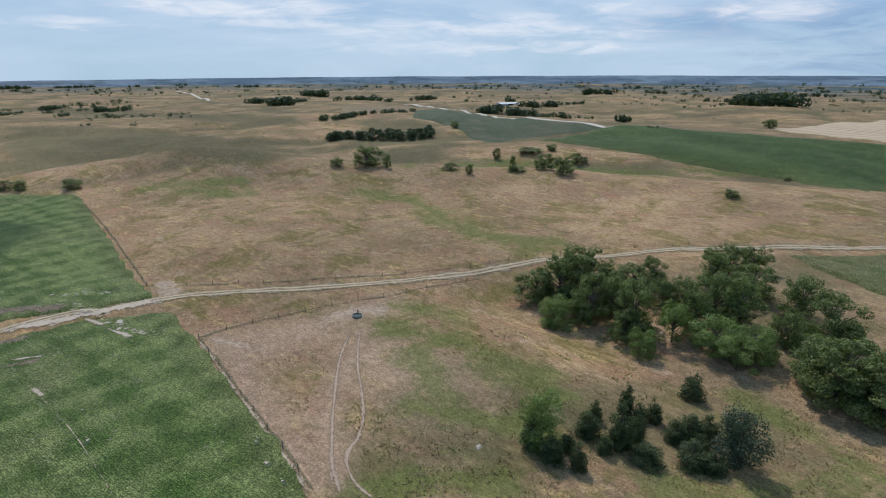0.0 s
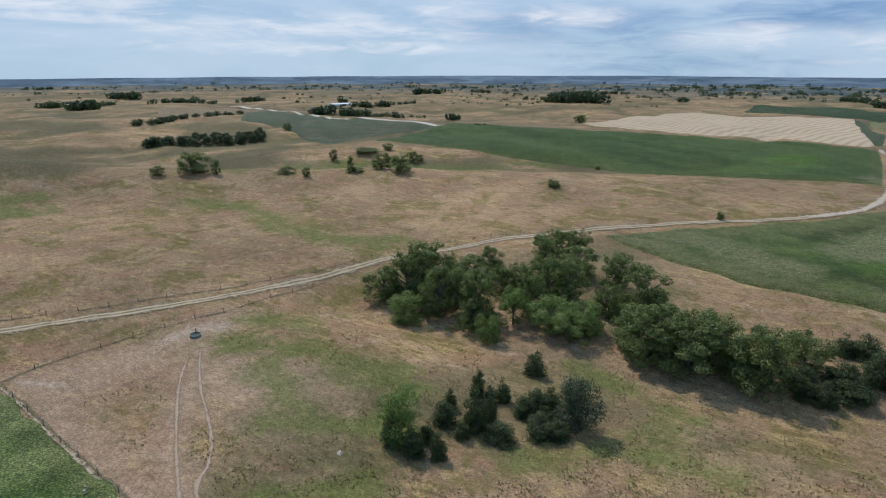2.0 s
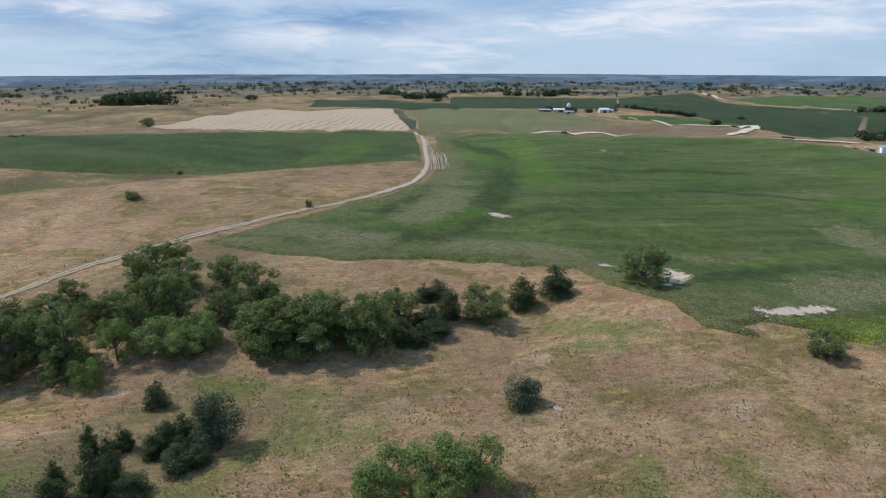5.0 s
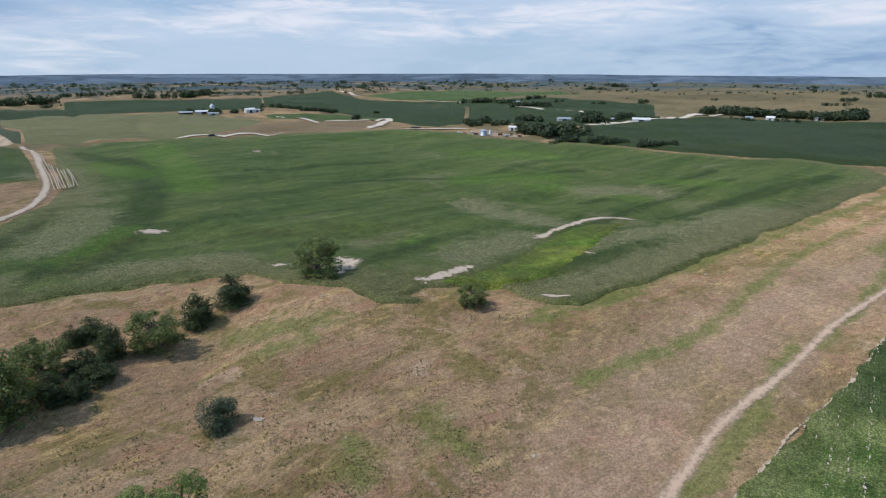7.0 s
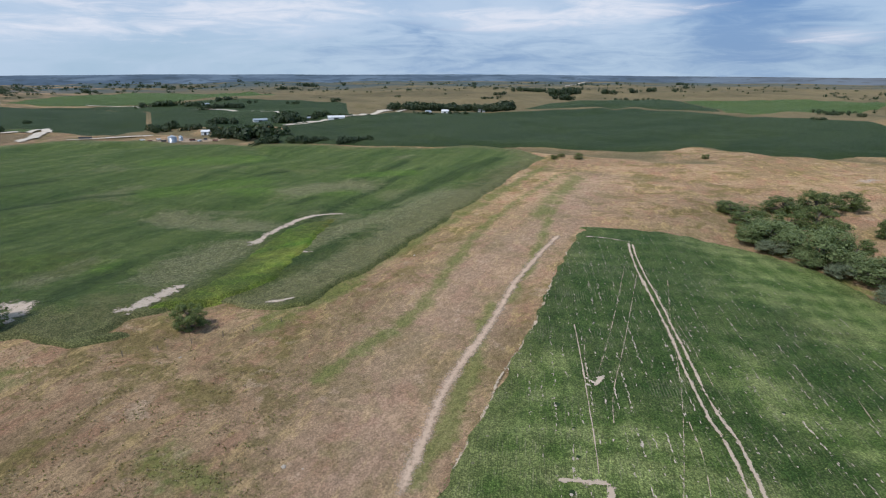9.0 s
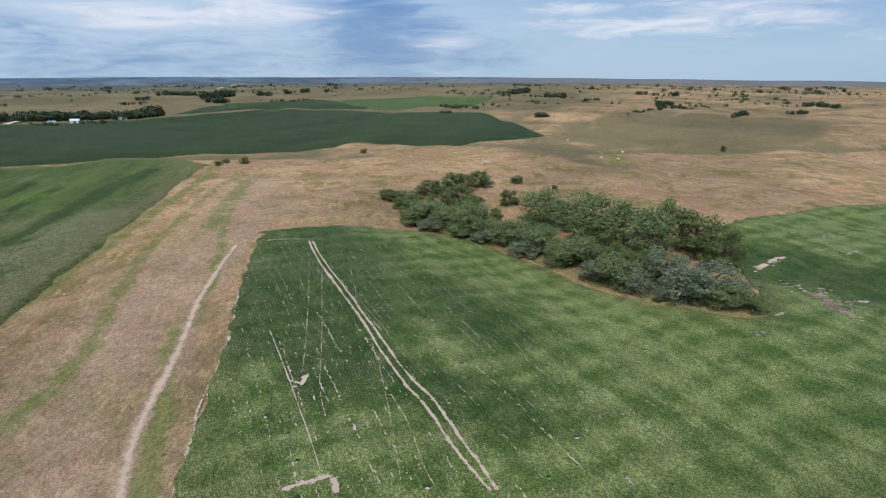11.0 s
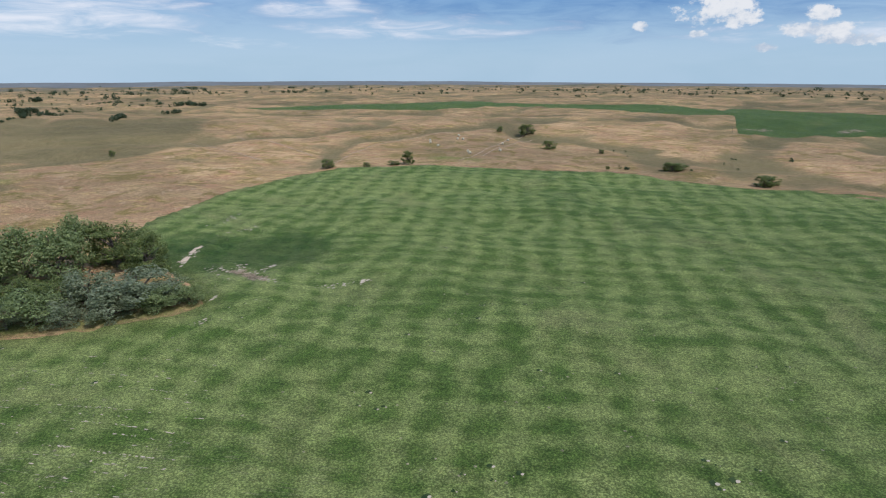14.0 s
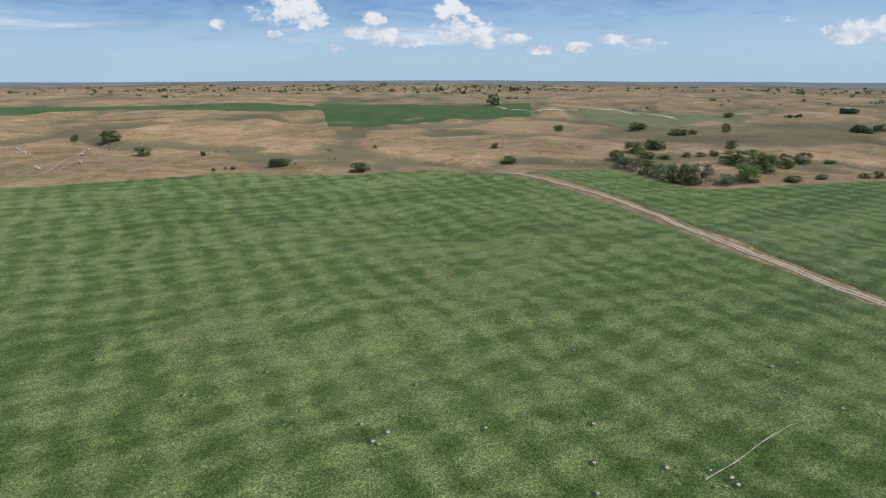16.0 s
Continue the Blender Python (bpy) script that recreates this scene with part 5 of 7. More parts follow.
# ---- the ground: one sheet out to the horizon, finer where it lies near ----
def inside_distance(x, y, poly):
    """Metres inside the outline (negative outside)."""
    closed = [*poly, poly[0]]
    d, _ = line_distance(x, y, closed)
    inside = np.zeros(np.shape(x), bool)
    for (ax, ay), (bx, by) in zip(closed, closed[1:]):
        if ay == by:
            continue
        inside ^= ((ay > y) != (by > y)) & (x < (bx - ax) * (y - ay) / (by - ay) + ax)
    return np.where(inside, d, -d)


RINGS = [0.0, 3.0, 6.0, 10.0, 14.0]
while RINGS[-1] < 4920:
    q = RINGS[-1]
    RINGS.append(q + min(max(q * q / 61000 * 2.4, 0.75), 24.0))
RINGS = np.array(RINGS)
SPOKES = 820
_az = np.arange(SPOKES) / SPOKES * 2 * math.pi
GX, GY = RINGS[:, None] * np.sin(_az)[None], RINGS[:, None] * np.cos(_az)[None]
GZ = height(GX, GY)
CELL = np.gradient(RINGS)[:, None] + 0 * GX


def soft_lines(x, y, plan, fall=1.0):
    best = np.zeros(np.shape(x))
    for width, pts in plan:
        px, py = [p[0] for p in pts], [p[1] for p in pts]
        m = 3 * width + 4
        near = (x > min(px) - m) & (x < max(px) + m) & (y > min(py) - m) & (y < max(py) + m)
        if near.any():
            d, _ = line_distance(x[near], y[near], pts)
            best[near] = np.maximum(best[near], np.clip(1.0 - fall * 0.5 * d / width, 0, 1))
    return best


WORN_PLAN = [(3.5, [(70, -6), (102, -20), (155, -52), (209, -94)]), (7, [(-80, 95), (-66, 112)]), (6, [(-84, 99), (-62, 122), (-58, 128)]), (4, [(-80, 97), (-60, 78), (-40, 63)]), (3, [(-57, 118), (-48, 80), (-36, 64)]),
             (13, [(75, 0), (110, -8), (170, -45), (215, -85), (300, -140)]), (9, [(-50, 105), (-30, 96)])]
GREEN_MARK = soft_lines(GX, GY, GREEN_PLAN, 0.8)
BARE_MARK = soft_lines(GX, GY, BARE_PLAN)
WORN_MARK = soft_lines(GX, GY, WORN_PLAN) * np.where(GX < 0, 0.70, 0.50)
INNER_MARK = np.ones(GX.shape)
# the draw mark: olive grass in draws and bowls, plus painted cloud shade
DRAW_SHADE_MARK = np.exp(-(folds(GX, GY) / 0.34) ** 2) * smooth(230, 420, np.hypot(GX, GY))
for k, outline in enumerate(OLIVE_SHADE_PLAN):
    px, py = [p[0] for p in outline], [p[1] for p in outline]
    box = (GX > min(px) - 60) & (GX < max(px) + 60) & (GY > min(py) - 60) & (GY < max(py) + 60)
    DRAW_SHADE_MARK[box] = np.maximum(DRAW_SHADE_MARK[box], (0.55 if k < 2 else 0.85 if k < 4 else 1.0) * smooth(-30, 25, inside_distance(GX[box], GY[box], outline)))
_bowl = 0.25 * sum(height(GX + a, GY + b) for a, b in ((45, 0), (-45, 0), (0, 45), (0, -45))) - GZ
DRAW_SHADE_MARK = np.maximum(DRAW_SHADE_MARK, smooth(-0.5, 1.5, _bowl) * 0.85 * smooth(240, 450, np.hypot(GX, GY)))
DRAW_SHADE_MARK = np.maximum(DRAW_SHADE_MARK, 0.50 * smooth(320, 620, np.hypot(GX, GY)))
# this far sector is darkened for cloud shade, in the grass colour
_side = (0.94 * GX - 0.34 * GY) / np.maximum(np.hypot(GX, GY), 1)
DRAW_SHADE_MARK = np.maximum(DRAW_SHADE_MARK, 1.0 * smooth(0.62, 0.88, _side) * smooth(480, 850, np.hypot(GX, GY)))
# where far woodland with the painted haze tint sets in, by distance
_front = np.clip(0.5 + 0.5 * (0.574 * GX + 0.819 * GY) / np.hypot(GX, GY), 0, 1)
HAZY_WOODS_MARK = smooth(2500 - 1250 * _front, 3300 - 1350 * _front, np.hypot(GX, GY)) * (0.45 + 0.55 * _front)


THIN_MARK = soft_lines(GX, GY, [(32, [(150, -78), (100, -58), (60, -42)]), (18, [(110, -90), (60, -75), (30, -72)]), (20, [(-130, 82), (-95, 72)]), (14, [(-140, 112), (-120, 120)]), (10, [(40, -170), (20, -172)])], 0.9)

BAND_MARK = soft_lines(GX, GY, BAND_PLAN, 0.8)
PALE_MARK = soft_lines(GX, GY, PALE_PLAN, 0.55)
BRIGHT_MARK = soft_lines(GX, GY, BRIGHT_PLAN, 0.7)
VIGOR_MARK = soft_lines(GX, GY, [(20, [(175, -98), (125, -80)]), (9, [(110, -62), (90, -55)]), (16, [(60, -190), (30, -195)]), (14, [(-230, 150), (-200, 110)]), (14, [(-120, -330), (-100, -340)]), (9, [(116, -100), (84, -97)]), (7, [(84, -66), (59, -72)]), (6, [(150, -64), (112, -48)]), (8, [(165, -52), (115, -74)]), ], 0.8)
VIGOR_MARK = np.maximum(VIGOR_MARK, 0.45 * soft_lines(GX, GY, [(24, [(-80, -270), (-130, -185), (-185, -125)])], 0.7))


def grid_object(name, z, keep_face, material):
    """The part of the ground's grid that keep_face marks, at heights z, with the plan's marks on it."""
    n, m = GX.shape
    i, j = np.nonzero(keep_face)
    jn = (j + 1) % m
    quads = np.stack([i * m + j, (i + 1) * m + j, (i + 1) * m + jn, i * m + jn], 1)
    used, back = np.unique(quads, return_inverse=True)
    quads = back.reshape(-1, 4)[:, ::-1]
    co = np.stack([GX.ravel()[used], GY.ravel()[used], z.ravel()[used]], 1)
    me = bpy.data.meshes.new(name)
    me.vertices.add(len(co))
    me.vertices.foreach_set("co", co.astype(np.float32).ravel())
    me.loops.add(quads.size)
    me.loops.foreach_set("vertex_index", quads.astype(np.int32).ravel())
    me.polygons.add(len(quads))
    me.polygons.foreach_set("loop_start", np.arange(0, quads.size, 4, dtype=np.int32))
    me.update(calc_edges=True)
    me.polygons.foreach_set("use_smooth", np.ones(len(quads), bool))
    for key, values in (("green", GREEN_MARK), ("bare", BARE_MARK), ("worn", WORN_MARK), ("hazy_woods", HAZY_WOODS_MARK), ("thin", THIN_MARK), ("vigor", VIGOR_MARK), ("draw", DRAW_SHADE_MARK), ("inner", INNER_MARK), ("band", BAND_MARK), ("straw", PALE_MARK), ("bright", BRIGHT_MARK)):
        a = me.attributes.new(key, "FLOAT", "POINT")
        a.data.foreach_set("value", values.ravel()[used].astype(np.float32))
    me.materials.append(material)
    return new(name, me)


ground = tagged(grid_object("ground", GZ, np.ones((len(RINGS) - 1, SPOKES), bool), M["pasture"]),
                "dry tan prairie grass with green and bare patches, far shade and haze in its colour", "ground", kind="structure")

FIELD_LABELS = {
    "soy": "even green soybean crop with worn wheel lines", "corn": "green corn crop with yellowing patches",
    "dcorn": "dark green far crop, some cloud shade in its colour", "mcorn": "deep green corn field beyond the dirt road", "lime": "bright green hay meadow", "pale": "pale green grazed grass",
    "wheat": "pale ripening grain", "strip": "orange tan dry grass beside the road", "wet": "bright green and yellow wet meadow in the corn", "stubble": "tan mown stubble in curved rows",
}
FIELDS = []
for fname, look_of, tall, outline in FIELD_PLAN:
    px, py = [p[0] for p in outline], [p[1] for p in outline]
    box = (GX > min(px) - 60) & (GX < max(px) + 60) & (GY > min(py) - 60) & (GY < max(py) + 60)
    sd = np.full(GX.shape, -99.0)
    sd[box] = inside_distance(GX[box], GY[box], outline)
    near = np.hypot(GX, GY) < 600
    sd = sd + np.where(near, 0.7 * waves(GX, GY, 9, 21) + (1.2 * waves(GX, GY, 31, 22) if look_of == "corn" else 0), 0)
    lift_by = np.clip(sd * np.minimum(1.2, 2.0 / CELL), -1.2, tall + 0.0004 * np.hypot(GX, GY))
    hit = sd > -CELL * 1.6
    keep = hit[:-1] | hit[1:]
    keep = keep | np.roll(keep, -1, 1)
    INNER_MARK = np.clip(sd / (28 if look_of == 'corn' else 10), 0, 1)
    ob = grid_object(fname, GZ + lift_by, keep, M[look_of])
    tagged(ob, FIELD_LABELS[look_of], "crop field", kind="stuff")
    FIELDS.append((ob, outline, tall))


# ---- the far ridges, a plain backdrop all round: distance haze painted blue, and glowing ----
def make_hazy_ridges():
    g = Graph("hazy_glowing_ridges", 1.0, 0.0)
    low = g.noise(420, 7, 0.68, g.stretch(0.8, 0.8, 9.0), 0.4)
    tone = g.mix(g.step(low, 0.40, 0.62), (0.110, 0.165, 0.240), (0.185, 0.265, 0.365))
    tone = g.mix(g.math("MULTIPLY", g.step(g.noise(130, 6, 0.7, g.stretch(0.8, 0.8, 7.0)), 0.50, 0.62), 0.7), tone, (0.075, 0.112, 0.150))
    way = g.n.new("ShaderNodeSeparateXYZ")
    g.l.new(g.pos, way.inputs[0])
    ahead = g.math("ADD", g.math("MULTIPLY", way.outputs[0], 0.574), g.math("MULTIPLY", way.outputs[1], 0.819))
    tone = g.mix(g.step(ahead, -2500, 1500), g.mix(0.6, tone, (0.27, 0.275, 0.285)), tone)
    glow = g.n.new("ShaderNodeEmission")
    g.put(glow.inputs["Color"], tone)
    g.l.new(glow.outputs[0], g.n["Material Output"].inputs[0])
    return g.mat


_bearing = np.arange(1440) / 1440 * 2 * math.pi
_bx = 0.5 - 0.5 * (np.sin(_bearing) * 0.574 + np.cos(_bearing) * 0.819)
_px, _py = 4935 * np.sin(_bearing), 4935 * np.cos(_bearing)
_crest = 60 - 4935 * np.tan(np.radians(0.74 + 0.50 * _bx)) + 3.0 * waves(_px, _py, 2600, 71) + 1.6 * waves(_px, _py, 700, 72) + 0.5 * waves(_px, _py, 160, 73)
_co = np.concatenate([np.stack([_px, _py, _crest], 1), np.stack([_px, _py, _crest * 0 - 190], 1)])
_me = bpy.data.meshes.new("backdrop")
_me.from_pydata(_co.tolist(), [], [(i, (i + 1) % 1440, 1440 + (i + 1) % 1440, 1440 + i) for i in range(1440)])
_me.materials.append(make_hazy_ridges())
tagged(new("backdrop", _me), "far ridges along the horizon, blue haze painted in, glowing", "horizon", kind="structure")


# ---- roads and tracks: strips laid on the ground, ragged at the edges ----
def curve_points(pts, step):
    """Even points along a smooth line through pts."""
    pts = [np.array(p, float) for p in pts]
    ext = [2 * pts[0] - pts[1], *pts, 2 * pts[-1] - pts[-2]]
    out = []
    for a, b, c, d in zip(ext, ext[1:], ext[2:], ext[3:]):
        n = max(2, int(np.linalg.norm(c - b) / step))
        for k in np.arange(n) / n:
            out.append(0.5 * (2 * b + (c - a) * k + (2 * a - 5 * b + 4 * c - d) * k * k + (3 * b - a - 3 * c + d) * k ** 3))
    out.append(pts[-1])
    return np.array(out)


def strip(name, pts, width, material, up=0.06, step=1.5, offset=0.0, ragged=0.25, seed=1, parent=None):
    """A worn strip along pts; its material thins out towards the edges by the mark "across"."""
    p = curve_points(pts, step)
    t = np.gradient(p, axis=0)
    t /= np.linalg.norm(t, axis=1)[:, None] + 1e-9
    side = np.stack([-t[:, 1], t[:, 0]], 1)
    s = np.arange(len(p)) * step
    wl = width * 0.85 * np.maximum(0.15, 1 + ragged * waves(s, s * 0, 9, seed) + 0.5 * ragged * waves(s, s * 0, 3.1, seed + 1))
    wr = width * 0.85 * np.maximum(0.15, 1 + ragged * waves(s, s * 0, 11, seed + 2) + 0.5 * ragged * waves(s, s * 0, 2.8, seed + 3))
    end = np.minimum(1.0, np.minimum(s, s[::-1]) / (width + 0.01))
    rows, fade = [], []
    for k in (-1.0, -0.5, 0.0, 0.5, 1.0):
        w = np.where(k < 0, wl, wr) * k + offset
        x, y = p[:, 0] + side[:, 0] * w, p[:, 1] + side[:, 1] * w
        rows.append(np.stack([x, y, height(x, y) + up + 0.0006 * np.hypot(x, y)], 1))
        fade.append((1 - abs(k)) * (0.35 + 0.65 * end))
    co = np.concatenate(rows)
    n = len(p)
    faces = [(c * n + i, (c + 1) * n + i, (c + 1) * n + i + 1, c * n + i + 1) for c in range(4) for i in range(n - 1)]
    me = bpy.data.meshes.new(name)
    me.from_pydata(co.tolist(), [], [f[::-1] for f in faces])
    me.polygons.foreach_set("use_smooth", np.ones(len(me.polygons), bool))
    mark = me.attributes.new("across", "FLOAT", "POINT")
    mark.data.foreach_set("value", np.concatenate(fade).astype(np.float32))
    me.materials.append(material)
    ob = new(name, me)
    ob.parent = parent
    return ob


for k, (rname, width, pts) in enumerate(ROAD_PLAN):
    if rname == "dirt_road":
        road = tagged(new("dirt_road"), "pale two-track dirt road between pasture and crops", "road", kind="structure")
        strip("wheel_track", pts, 1.0, M["road"], 0.07, 1.2, 0.9, 0.35, 11, road)
        strip("wheel_track", pts, 1.0, M["road"], 0.07, 1.2, -0.9, 0.35, 15, road)
        tagged(strip("road_bed", pts, 3.8, M["verge"], 0.03, 1.2, 0.0, 0.3, 17, road), "trodden grass and earth between the wheel tracks")
    elif rname == "farm_track":
        tagged(strip("farm_track", pts, 2.1, M["worn_track"], 0.05, 1.0, 0, 0.22, 31), "bare earth track along the crop edge", "track", kind="structure")
    else:
        tagged(strip("gravel_road", pts, width, M["gravel"], 0.5, 12, 0, 0.1, 40 + k), "pale gravel country road", "road", kind="structure")
for k, (width, pts) in enumerate(PATH_PLAN):
    tagged(strip("cattle_path", pts, width * 1.5, M["track"], 0.05, 0.7, 0, 0.3, 60 + k), "narrow trodden path through dry grass", "path", kind="structure")
for k, (width, pts) in enumerate(RUT_PLAN):
    tagged(strip("wheel_line", pts, width * 1.7, M["rut"], 0.70, 0.6, 0, 0.45, 80 + k), "bare soil wheel line through the soybeans", "wheel line", kind="structure")
for k, (width, pts) in enumerate(DOT_PLAN):
    tagged(strip("wheel_line", pts, width * 1.6, M["dots"], 0.70, 0.6, 0, 0.5, 100 + k), "broken bare soil line through the soybeans", "wheel line", kind="structure")
for k, (width, pts) in enumerate(SCAR_PLAN):
    crop = next((tall for _, o, tall in FIELDS if inside_distance(np.array(pts[0][0]), np.array(pts[0][1]), o) > 0), 0.0)
    tagged(strip("bare_patch", pts, width * 1.25, M["scar"], crop + 0.10, 0.6, 0, 0.32, 120 + k), "washed pale bare soil among the crop", "bare soil", kind="structure")
for k, pts in enumerate(SEED_PLAN):
    tagged(strip("seed_row", pts, 0.48, M["scar"], 2.0, 1.5, 0, 0.25, 140 + k), "bare pale soil between two sparse corn rows", "bare soil", kind="structure")
for k, pts in enumerate((FENCE_A, FENCE_B, FENCE_C[:5], FENCE_D)):
    tagged(strip("weed_line", pts, 0.6, M["weed_line"], 0.05, 0.8, 0.3, 0.6, 180 + k), "dark weedy growth along the fence line", "weeds", kind="structure")
for k, pts in enumerate(VERGE_PLAN):
    tagged(strip("grass_verge", pts, 1.3, M["dots"], 0.35, 0.6, 0, 0.5, 160 + k), "bleached dry grass along the crop edge", "grass verge", kind="structure")
# ---- trees ----
def part(name, bm, material, parent, label=""):
    me = bpy.data.meshes.new(name)
    bm.to_mesh(me)
    bm.free()
    me.materials.append(material)
    ob = new(name, me)
    ob.parent = parent
    if label:
        ob["label"] = label
    return ob


def mesh_part(name, verts, faces, material, parent, label="", smooth_faces=False):
    me = bpy.data.meshes.new(name)
    me.from_pydata([tuple(v) for v in verts], [], faces)
    if smooth_faces:
        me.polygons.foreach_set("use_smooth", np.ones(len(me.polygons), bool))
    me.materials.append(material)
    ob = new(name, me)
    ob.parent = parent
    if label:
        ob["label"] = label
    return ob


def limb(verts, faces, a, b, ra, rb, sides=6):
    """A tapered round limb from a to b."""
    a, b = np.array(a, float), np.array(b, float)
    d = (b - a) / (np.linalg.norm(b - a) + 1e-9)
    u = np.cross(d, (0, 1, 0.3))
    u /= np.linalg.norm(u)
    v = np.cross(d, u)
    base = len(verts)
    for c, r in ((a, ra), (b, rb)):
        for k in range(sides):
            q = 6.283 * k / sides
            verts.append(c + r * (math.cos(q) * u + math.sin(q) * v))
    for k in range(sides):
        faces.append((base + k, base + (k + 1) % sides, base + sides + (k + 1) % sides, base + sides + k))


def leaf_cloud(rng, lobes, count, size, flat=0.35):
    """Many small bent leaf sprays in and on a set of lobes (x, y, z, rx, rz)."""
    lobes = np.array(lobes)
    weight = lobes[:, 3] ** 2
    pick = rng.choice(len(lobes), count, p=weight / weight.sum())
    d = rng.normal(size=(count, 3))
    d /= np.linalg.norm(d, axis=1)[:, None]
    low = d[:, 2] < -0.15
    d[low, 2] *= 0.6
    depth = 1.0 - 0.42 * rng.rand(count) ** 2 + 0.16 * rng.rand(count) ** 2
    L = lobes[pick]
    c = L[:, :3] + d * depth[:, None] * L[:, [3, 3, 4]]
    nrm = d + rng.normal(size=(count, 3)) * 0.42 + np.array([0, 0, flat])
    nrm /= np.linalg.norm(nrm, axis=1)[:, None]
    u = np.cross(nrm, rng.normal(size=(count, 3)))
    u /= np.linalg.norm(u, axis=1)[:, None] + 1e-9
    v = np.cross(nrm, u)
    s = size * (0.6 + 0.8 * rng.rand(count))[:, None]
    k = 0.55 + 0.4 * rng.rand(count)[:, None]
    verts = np.stack([c - u * s, c - v * s * k + nrm * s * 0.25, c + u * s, c + v * s * k - nrm * s * 0.2], 1).reshape(-1, 3)
    faces = [(4 * i, 4 * i + 1, 4 * i + 2, 4 * i + 3) for i in range(count)]
    return verts, faces


def lobes_for(rng, kind):
    """Crown lobes for a tree one metre wide and one metre high."""
    out = []
    if kind == "cedar":
        for k in range(16):
            h = 0.06 + 0.90 * k / 15
            r = (0.18 * (1 - h) ** 0.8 + 0.21 * math.sqrt(max(0.02, 1 - ((h - 0.36) / 0.64) ** 2))) * (0.75 + 0.45 * rng.rand()) + 0.03
            for _ in range(4 if h < 0.5 else 2 if h < 0.75 else 1):
                q = rng.rand() * 6.283
                out.append((math.cos(q) * r * 0.6, math.sin(q) * r * 0.6, h + rng.normal() * 0.04, r * (0.32 + 0.3 * rng.rand()) + 0.02, 0.07 + 0.05 * rng.rand()))
    elif kind == "spruce":
        for k in range(13):
            h = 0.14 + 0.68 * (k % 7) / 6
            r = 0.40 * max(0.05, 1 - ((h - 0.35) / 0.62) ** 2) ** 0.5
            q = rng.rand() * 6.283
            out.append((math.cos(q) * r * 0.55, math.sin(q) * r * 0.55, h, 0.20 + 0.10 * rng.rand(), 0.17))
    elif kind == "poplar":
        for k in range(30):
            h = 0.14 + 0.76 * rng.rand()
            r = 0.42 * (1.05 - abs(h - 0.5) * 1.2)
            q = rng.rand() * 6.283
            out.append((math.cos(q) * r * rng.rand() ** 0.5, math.sin(q) * r * rng.rand() ** 0.5, h, 0.11 + 0.08 * rng.rand(), 0.13 + 0.06 * rng.rand()))
    elif kind == "bush":
        for k in range(40):
            h = 0.08 + 0.76 * rng.rand()
            r = 0.44 * math.sqrt(max(0.06, 1 - ((h - 0.22) / 0.74) ** 2))
            q = rng.rand() * 6.283
            rr = r * rng.rand() ** 0.4
            out.append((math.cos(q) * rr, math.sin(q) * rr, h, 0.085 + 0.09 * rng.rand(), 0.08 + 0.08 * rng.rand()))
    else:
        for k in range(66):
            h = 0.07 + 0.82 * rng.rand()
            r = 0.45 * math.sqrt(max(0.08, 1 - ((h - 0.42) / 0.58) ** 2)) * (0.8 + 0.3 * rng.rand())
            q = rng.rand() * 6.283
            rr = r * rng.rand() ** 0.35
            out.append((math.cos(q) * rr, math.sin(q) * rr, h, 0.055 + 0.080 * rng.rand() ** 1.5, 0.060 + 0.075 * rng.rand()))
    return out


def build_tree(kind, leaves, seed, count, size):
    """A tree one metre wide and high: trunk with limbs, and a crown of leaf sprays."""
    rng = np.random.RandomState(seed)
    tree = new(kind)
    lobes = lobes_for(rng, leaves_shape[leaves])
    verts, faces = [], []
    top = 0.85 if leaves_shape[leaves] == "cedar" else 0.5
    limb(verts, faces, (0, 0, -0.06), (0.01, 0.01, top), 0.030, 0.012, 7)
    for x, y, z, r, _ in lobes[::2]:
        s = min(top, max(0.1, z * 0.55))
        limb(verts, faces, (0.005, 0.005, s), (x * 0.9, y * 0.9, z), 0.013, 0.004, 5)
    mesh_part("trunk", verts, faces, M["bark"], tree, "", True)
    verts, faces = leaf_cloud(rng, lobes, count, size)
    mesh_part("crown", verts, faces, M[leaves], tree)
    return tree


leaves_shape = {"broadleaf": "broadleaf", "light": "bush", "cedar": "cedar", "spruce": "spruce", "olive": "bush", "poplar": "poplar", "twig": "bush", "far": "bush"}
kind_name = {"broadleaf": "tree", "light": "tree", "cedar": "cedar_tree", "spruce": "juniper_tree", "olive": "silverberry_tree", "poplar": "cottonwood_tree", "twig": "dead_tree", "far": "cedar_tree"}
kind_label = {
    "broadleaf": "dark green broadleaf tree in the pasture draw", "light": "light green bushy broadleaf tree in dry grass",
    "cedar": "small dark green cedar on the grassy slope", "spruce": "rounded blue-green juniper on dry grass",
    "olive": "silvery grey-green bushy tree at the crop edge", "poplar": "tall grey-green cottonwood in the grove", "far": "dark green cedar in a dense windbreak row", "twig": "bare grey-brown brushy tree in a thicket",
}
PROTO = {}
for leaves, count, size in (("broadleaf", 11000, 0.0130), ("light", 10000, 0.0135), ("cedar", 6500, 0.019), ("spruce", 9000, 0.0145), ("olive", 6000, 0.017), ("poplar", 6000, 0.0165), ("twig", 2500, 0.016), ("far", 900, 0.046)):
    PROTO[leaves] = [build_tree(kind_name[leaves], leaves, 100 + 7 * k + len(leaves), count, size) for k in range(5 if leaves == "broadleaf" else 3)]
for leaves in ("broadleaf", "cedar"):
    PROTO["far_" + leaves] = [build_tree(kind_name[leaves], leaves, 300 + k, 700, 0.055) for k in range(3)]
USED = set()
_pick = random.Random(5)


